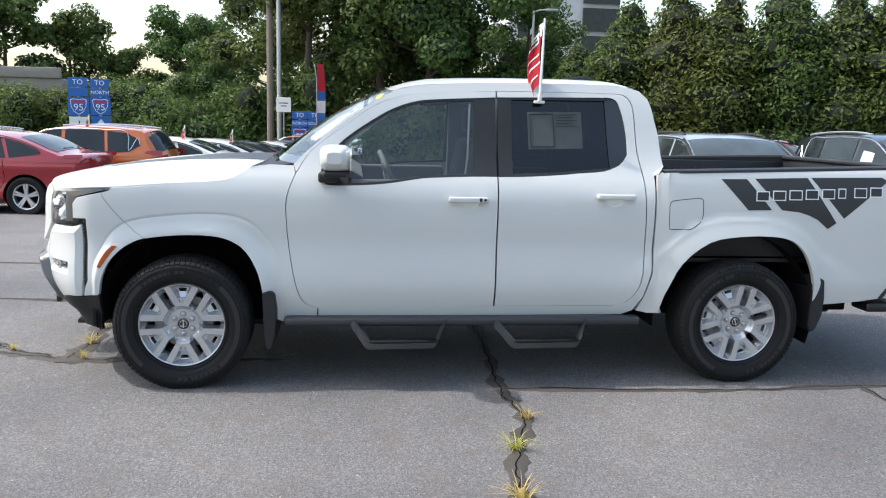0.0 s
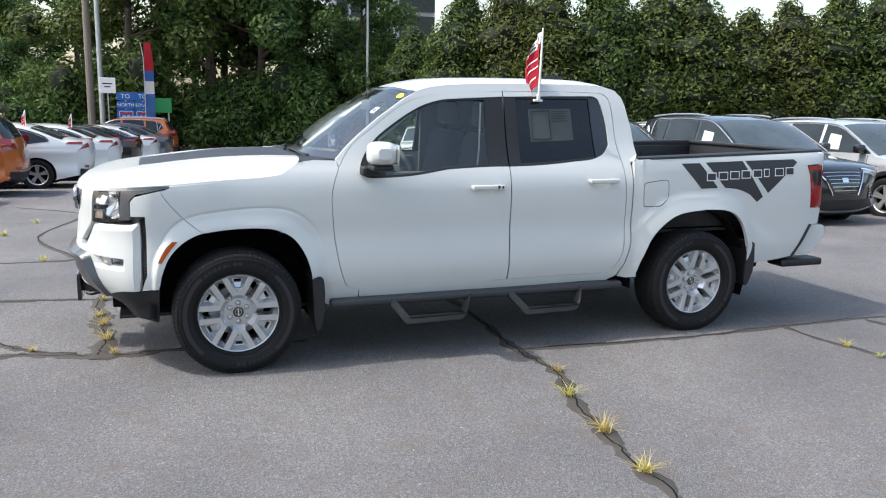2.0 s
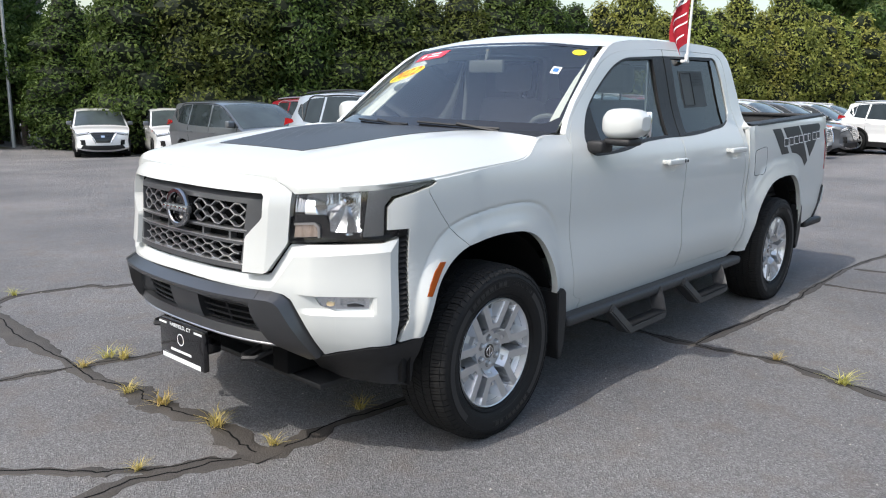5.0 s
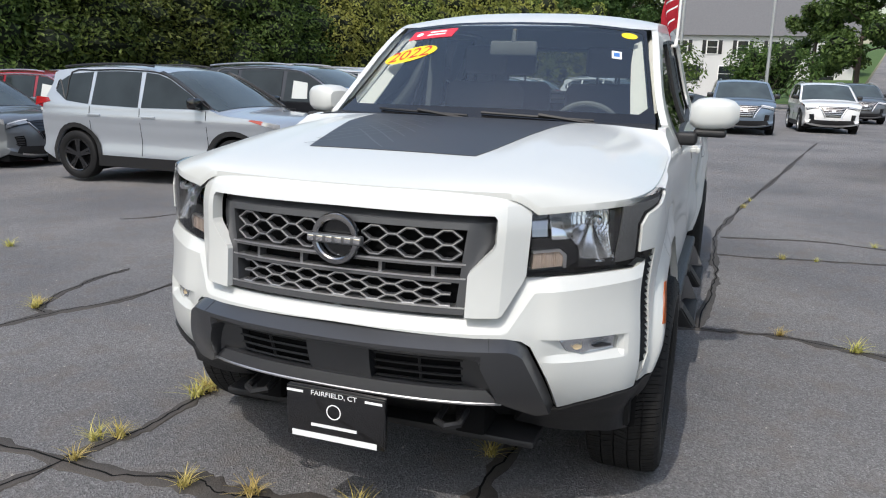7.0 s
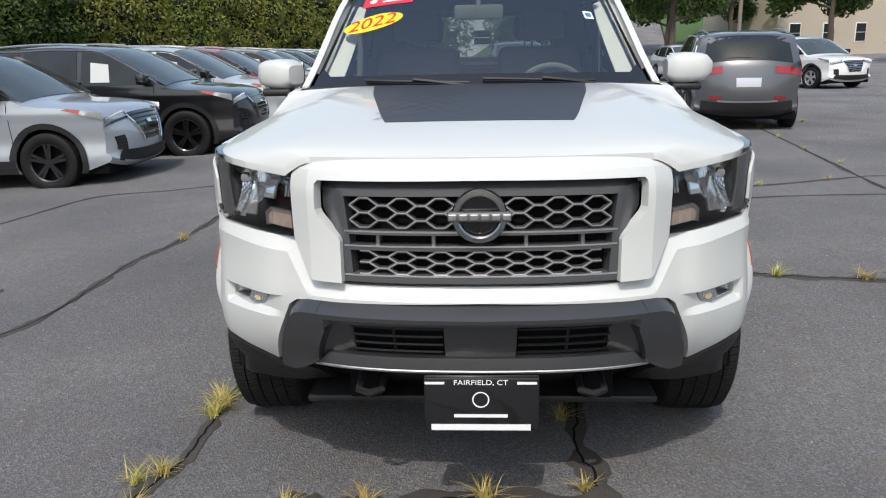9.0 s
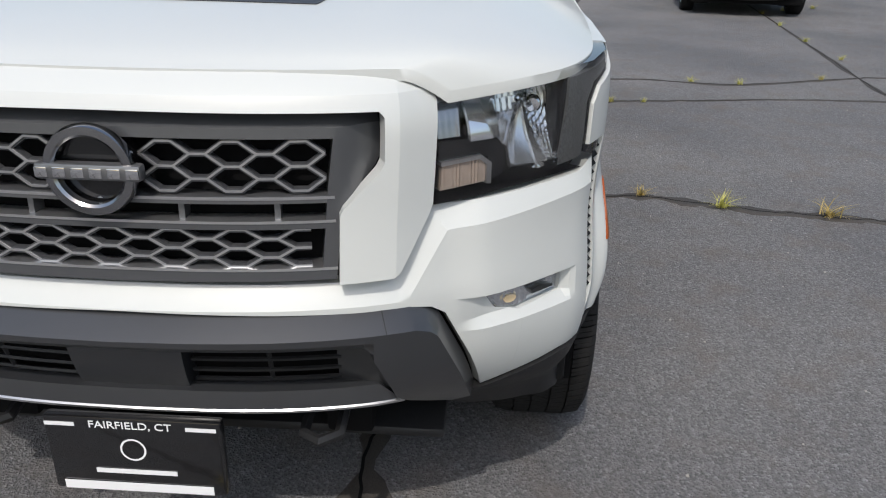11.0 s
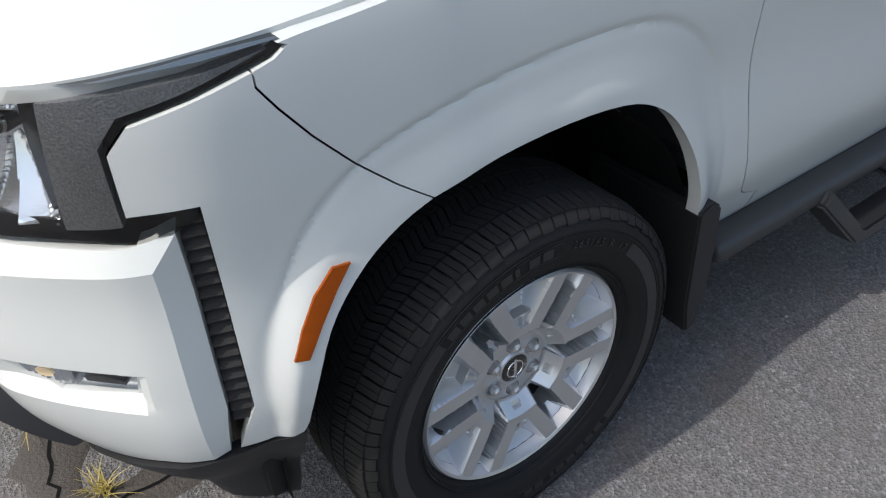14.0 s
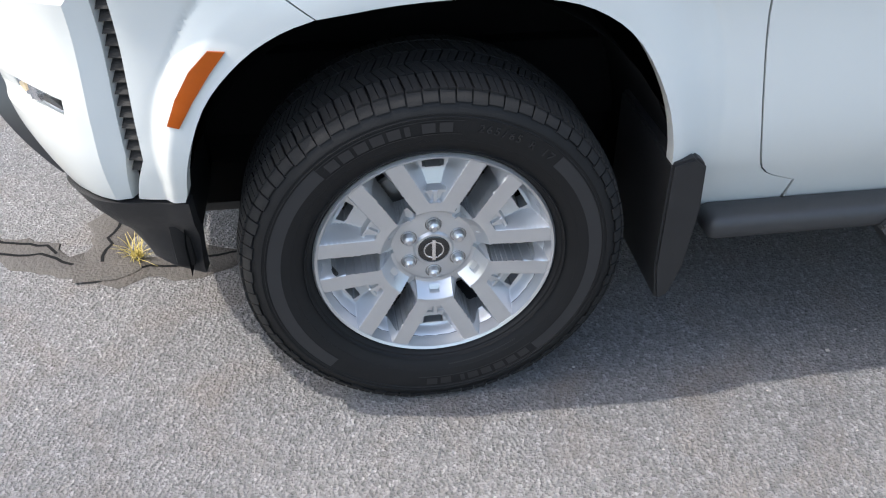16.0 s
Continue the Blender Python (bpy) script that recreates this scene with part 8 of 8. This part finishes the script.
route_sign(-1.38, 30.3, .93, 0, "NORTH", "blue route sign reading TO NORTH 95", .95)
route_sign(-.72, 30.3, .93, 0, "SOUTH", "blue route sign reading TO SOUTH 95", .95, "up")
a = route_sign(-12.5, 36.5, 1.28, 10, "", "blue and white route sign reading TO 95 with a sun-bleached plate", 1.3)
route_sign(-11.5, 36.6, 1.38, 10, "NORTH", "blue route sign reading TO NORTH 95 with an arrow plate", 1.25, "up")
bm = bmesh.new()
sign_face(bm, -.34, .34, .95, 1.58)
p = part("plate", bm, SIGN_WHITE, a)
words(p, "1", .42, 0, 1.27, mat=BLACK_PLASTIC)
bm = bmesh.new()
sign_face(bm, -.32, .32, .30, .90)
p = part("plate", bm, SIGN_WHITE, a)
bm = bmesh.new()
bm.faces.new([bm.verts.new((x, -.004, .60 + z)) for x, z in ((.12, -.2), (.2, -.2), (.2, .1), (-.02, .1), (-.02, .2), (-.22, .05), (-.02, -.1), (-.02, 0), (.12, 0))])
bmesh.ops.recalc_face_normals(bm, faces=bm.faces[:])
part("arrow", bm, BLACK_PLASTIC, p)
t = thing("street_sign", "small white street sign on a post", "road sign", at=(-2.0, 29.6, 0))
bm = bmesh.new()
box(bm, (-.02, .02, 0), (.02, .06, 2.3), .004)
part("post", bm, GALV, t)
bm = bmesh.new()
sign_face(bm, -.3, .3, 1.75, 2.35)
part("plate", bm, SIGN_WHITE, t)
bm = bmesh.new()
box(bm, (-.12, -.004, 1.98), (.12, 0, 2.02)), box(bm, (-.18, -.004, 2.1), (.18, 0, 2.14))
part("marking", bm, BLACK_PLASTIC, t)
t = thing("green_sign", "low green sign board by the road", "road sign", at=(-.3, 30.8, 0))
bm = bmesh.new()
sign_face(bm, -.7, .7, 1.0, 1.6)
part("board", bm, SIGN_GREEN, t)
bm = bmesh.new()
box(bm, (-.6, .02, 0), (-.54, .06, 1.2)), box(bm, (.54, .02, 0), (.6, .06, 1.2))
part("post", bm, GALV, t)
t = thing("feather_banner", "tall red, white and blue feather banner on a pole", "banner", at=(-.62, 29.4, -.45))
bm = bmesh.new()
tube(bm, [(0, 0, 0), (0, 0, 3.6), (-.1, 0, 4.2)], .02, 6)
part("pole", bm, GALV, t)
for z0, z1, m in ((.9, 2.2, BLUE_PRINT), (2.2, 2.7, WHITE_PRINT), (2.7, 3.1, BLUE_PRINT), (3.1, 4.2, RED_CLOTH)):
    bm = bmesh.new()
    grid_faces(bm, [[(x + .02, .05 * math.sin(3 * z), z) for x in (0, .15, .34 - .10 * max(0, z - 3.4))] for z in np.linspace(z0, z1, 6)])
    bmesh.ops.solidify(bm, geom=bm.faces[:], thickness=.004)
    part("cloth", bm, m, t)

# bridge at the far end of the road
t = thing("road_bridge", "concrete road bridge with a low parapet, far off", "bridge", at=(-36, 60, -1.1))
bm = bmesh.new()
box(bm, (-24, -4, 4.1), (16, 4, 5.0), .05)
part("deck", bm, CONCRETE, t)
bm = bmesh.new()
box(bm, (-24, -4.2, 5.0), (16, -3.9, 5.75), .05)
part("parapet", bm, CONCRETE, t)
for x in (-12, 6, 14):
    bm = bmesh.new()
    box(bm, (x - .5, -3.5, 0), (x + .5, 3.5, 4.1), .05)
    part("pier", bm, CONCRETE, t)


def house(x, y, turn, w, d, eave, ridge, wall, label, rows, bands=0):
    """A house with clapboards, windows with shutters, and a ridged roof."""
    t = thing("house", label, "house", at=(x, y, fall(x, y)))
    t.rotation_euler = (0, 0, radians(turn))
    bm = bmesh.new()
    box(bm, (-w / 2, 0, 0), (w / 2, d, eave))
    part("wall", bm, wall, t)
    bm = bmesh.new()
    z = .3
    while z < eave - .1:
        box(bm, (-w / 2 - .01, -.015, z), (w / 2 + .01, .005, z + .012))
        z += .2
    part("clapboard_edges", bm, wall, t)
    bm = bmesh.new()
    o = .4
    vs = [bm.verts.new(p) for p in ((-w / 2 - o, -o, eave - .1), (w / 2 + o, -o, eave - .1), (w / 2 + o, d + o, eave - .1), (-w / 2 - o, d + o, eave - .1), (-w / 2 - o, d / 2, ridge), (w / 2 + o, d / 2, ridge))]
    for f in ((0, 1, 5, 4), (2, 3, 4, 5), (0, 4, 3), (1, 2, 5), (0, 3, 2, 1)):
        bm.faces.new([vs[i] for i in f])
    part("roof", bm, ROOF_TILE, t)
    for xs_, z0, z1, ww, shut in rows:
        for xw in xs_:
            bm = bmesh.new()
            box(bm, (xw - ww / 2 - .08, -.06, z0 - .08), (xw + ww / 2 + .08, .0, z1 + .08), .01)
            win = part("window", bm, SIGN_WHITE, t)
            for zz in (z0, (z0 + z1) / 2 + .02):
                bm = bmesh.new()
                box(bm, (xw - ww / 2, -.075, zz), (xw + ww / 2, -.062, zz + (z1 - z0) / 2 - .03))
                part("pane", bm, CAR_GLASS, win)
            if shut:
                for sg in (-1, 1):
                    bm = bmesh.new()
                    xa = xw + sg * (ww / 2 + .30)
                    box(bm, (xa - .17, -.05, z0 - .05), (xa + .17, 0, z1 + .05), .01)
                    part("shutter", bm, BLACK_PLASTIC, win)
    return t


house(80, -2.0, -86, 17, 9, 5.9, 9.6, SIDING, "white clapboard house with grey roof and black shutters", [((-7, -4.2, -1.4, 1.4, 4.2, 7), 4.1, 5.3, .9, True), ((-6, -2.5, 2.5, 6), 1.5, 2.9, 1.8, False)])
house(112, -34, -75, 12, 9, 9.5, 13, SIDING, "pale house on the hill behind trees", [((-4, 0, 4), 6.6, 8, 1.0, False), ((-4, 0, 4), 3.6, 5, 1.0, False)])
house(74, -33, -66, 16, 10, 11, 14, BEIGE_WALL, "tall beige apartment house with white windows", [((-6, -2, 2, 6), 7.6, 9.2, 1.2, False), ((-6, -2, 2, 6), 4.4, 6.0, 1.2, False), ((-6, -2, 2, 6), 1.2, 2.8, 1.2, False)])
# office block over the trees
t = thing("office_block", "pale office block with dark glass bands behind the trees", "building", at=(19.5, 66, -.75))
bm = bmesh.new()
box(bm, (-5, 0, 0), (5, 10, 17))
part("wall", bm, BRICK_WHITE, t)
for z in np.arange(2, 16, 2.6):
    for x in (-4.2, -2.9, -1.6):
        bm = bmesh.new()
        box(bm, (x, -.08, z), (x + 1.0, .02, z + 1.4))
        part("window", bm, CAR_GLASS, t)
for z in np.arange(1, 16, 2.4):
    bm = bmesh.new()
    box(bm, (1.6, -.3, z), (4.9, .02, z + 2.0))
    part("glass_bay", bm, CAR_GLASS, t)
# lane that climbs the hill, with turf beside it
bm = bmesh.new()
grid_faces(bm, [[(x, y0 + (x - 60) * -.19 + o, max(.02, .02 + (x - 64) * .11) + fall(x, 0)) for o in (-3, 0, 3)] for x, y0 in ((60, -11), (64, -11), (80, -11), (105, -11), (130, -11))])
tagged(part("lane", bm, ASPHALT), "dark asphalt lane climbing the hill", "road", kind="structure")
for o0, o1 in ((3.2, 14), (-14, -3.2)):
    bm = bmesh.new()
    grid_faces(bm, [[(x, -11 + (x - 60) * -.19 + o, max(.03, .05 + (x - 64) * .11) + fall(x, 0)) for o in (o0, o1)] for x in (60, 64, 80, 105, 130)])
    bmesh.ops.recalc_face_normals(bm, faces=bm.faces[:])
    tagged(part("verge", bm, GREEN_TURF), "green grass bank beside the lane", "grass", kind="structure")
for x0, y0, x1, y1 in ((40, -1.2, 62, 5.5), (28, 1.6, 40, 4.5)):
    bm = bmesh.new()
    box(bm, (x0, y0, -.5), (x1, y1, .13 + fall(x1, y0)), .03)
    tagged(part("verge", bm, GREEN_TURF), "green grass strip with a kerb edge", "grass", kind="structure")
bm = bmesh.new()
grid_faces(bm, [[(x, 31.6 - max(0, (x + 9.5) * .28 - 1.2), -.73), (x, 60, -.70)] for x in np.linspace(-60, 8, 12)])
bmesh.ops.recalc_face_normals(bm, faces=bm.faces[:])
tagged(part("verge", bm, material("leaf_litter", (0.06, 0.06, 0.03), .95, vary=.5, scale=8, bump=.6, bump_scale=30)), "shaded soil and leaf litter under the trees", "soil", kind="structure")
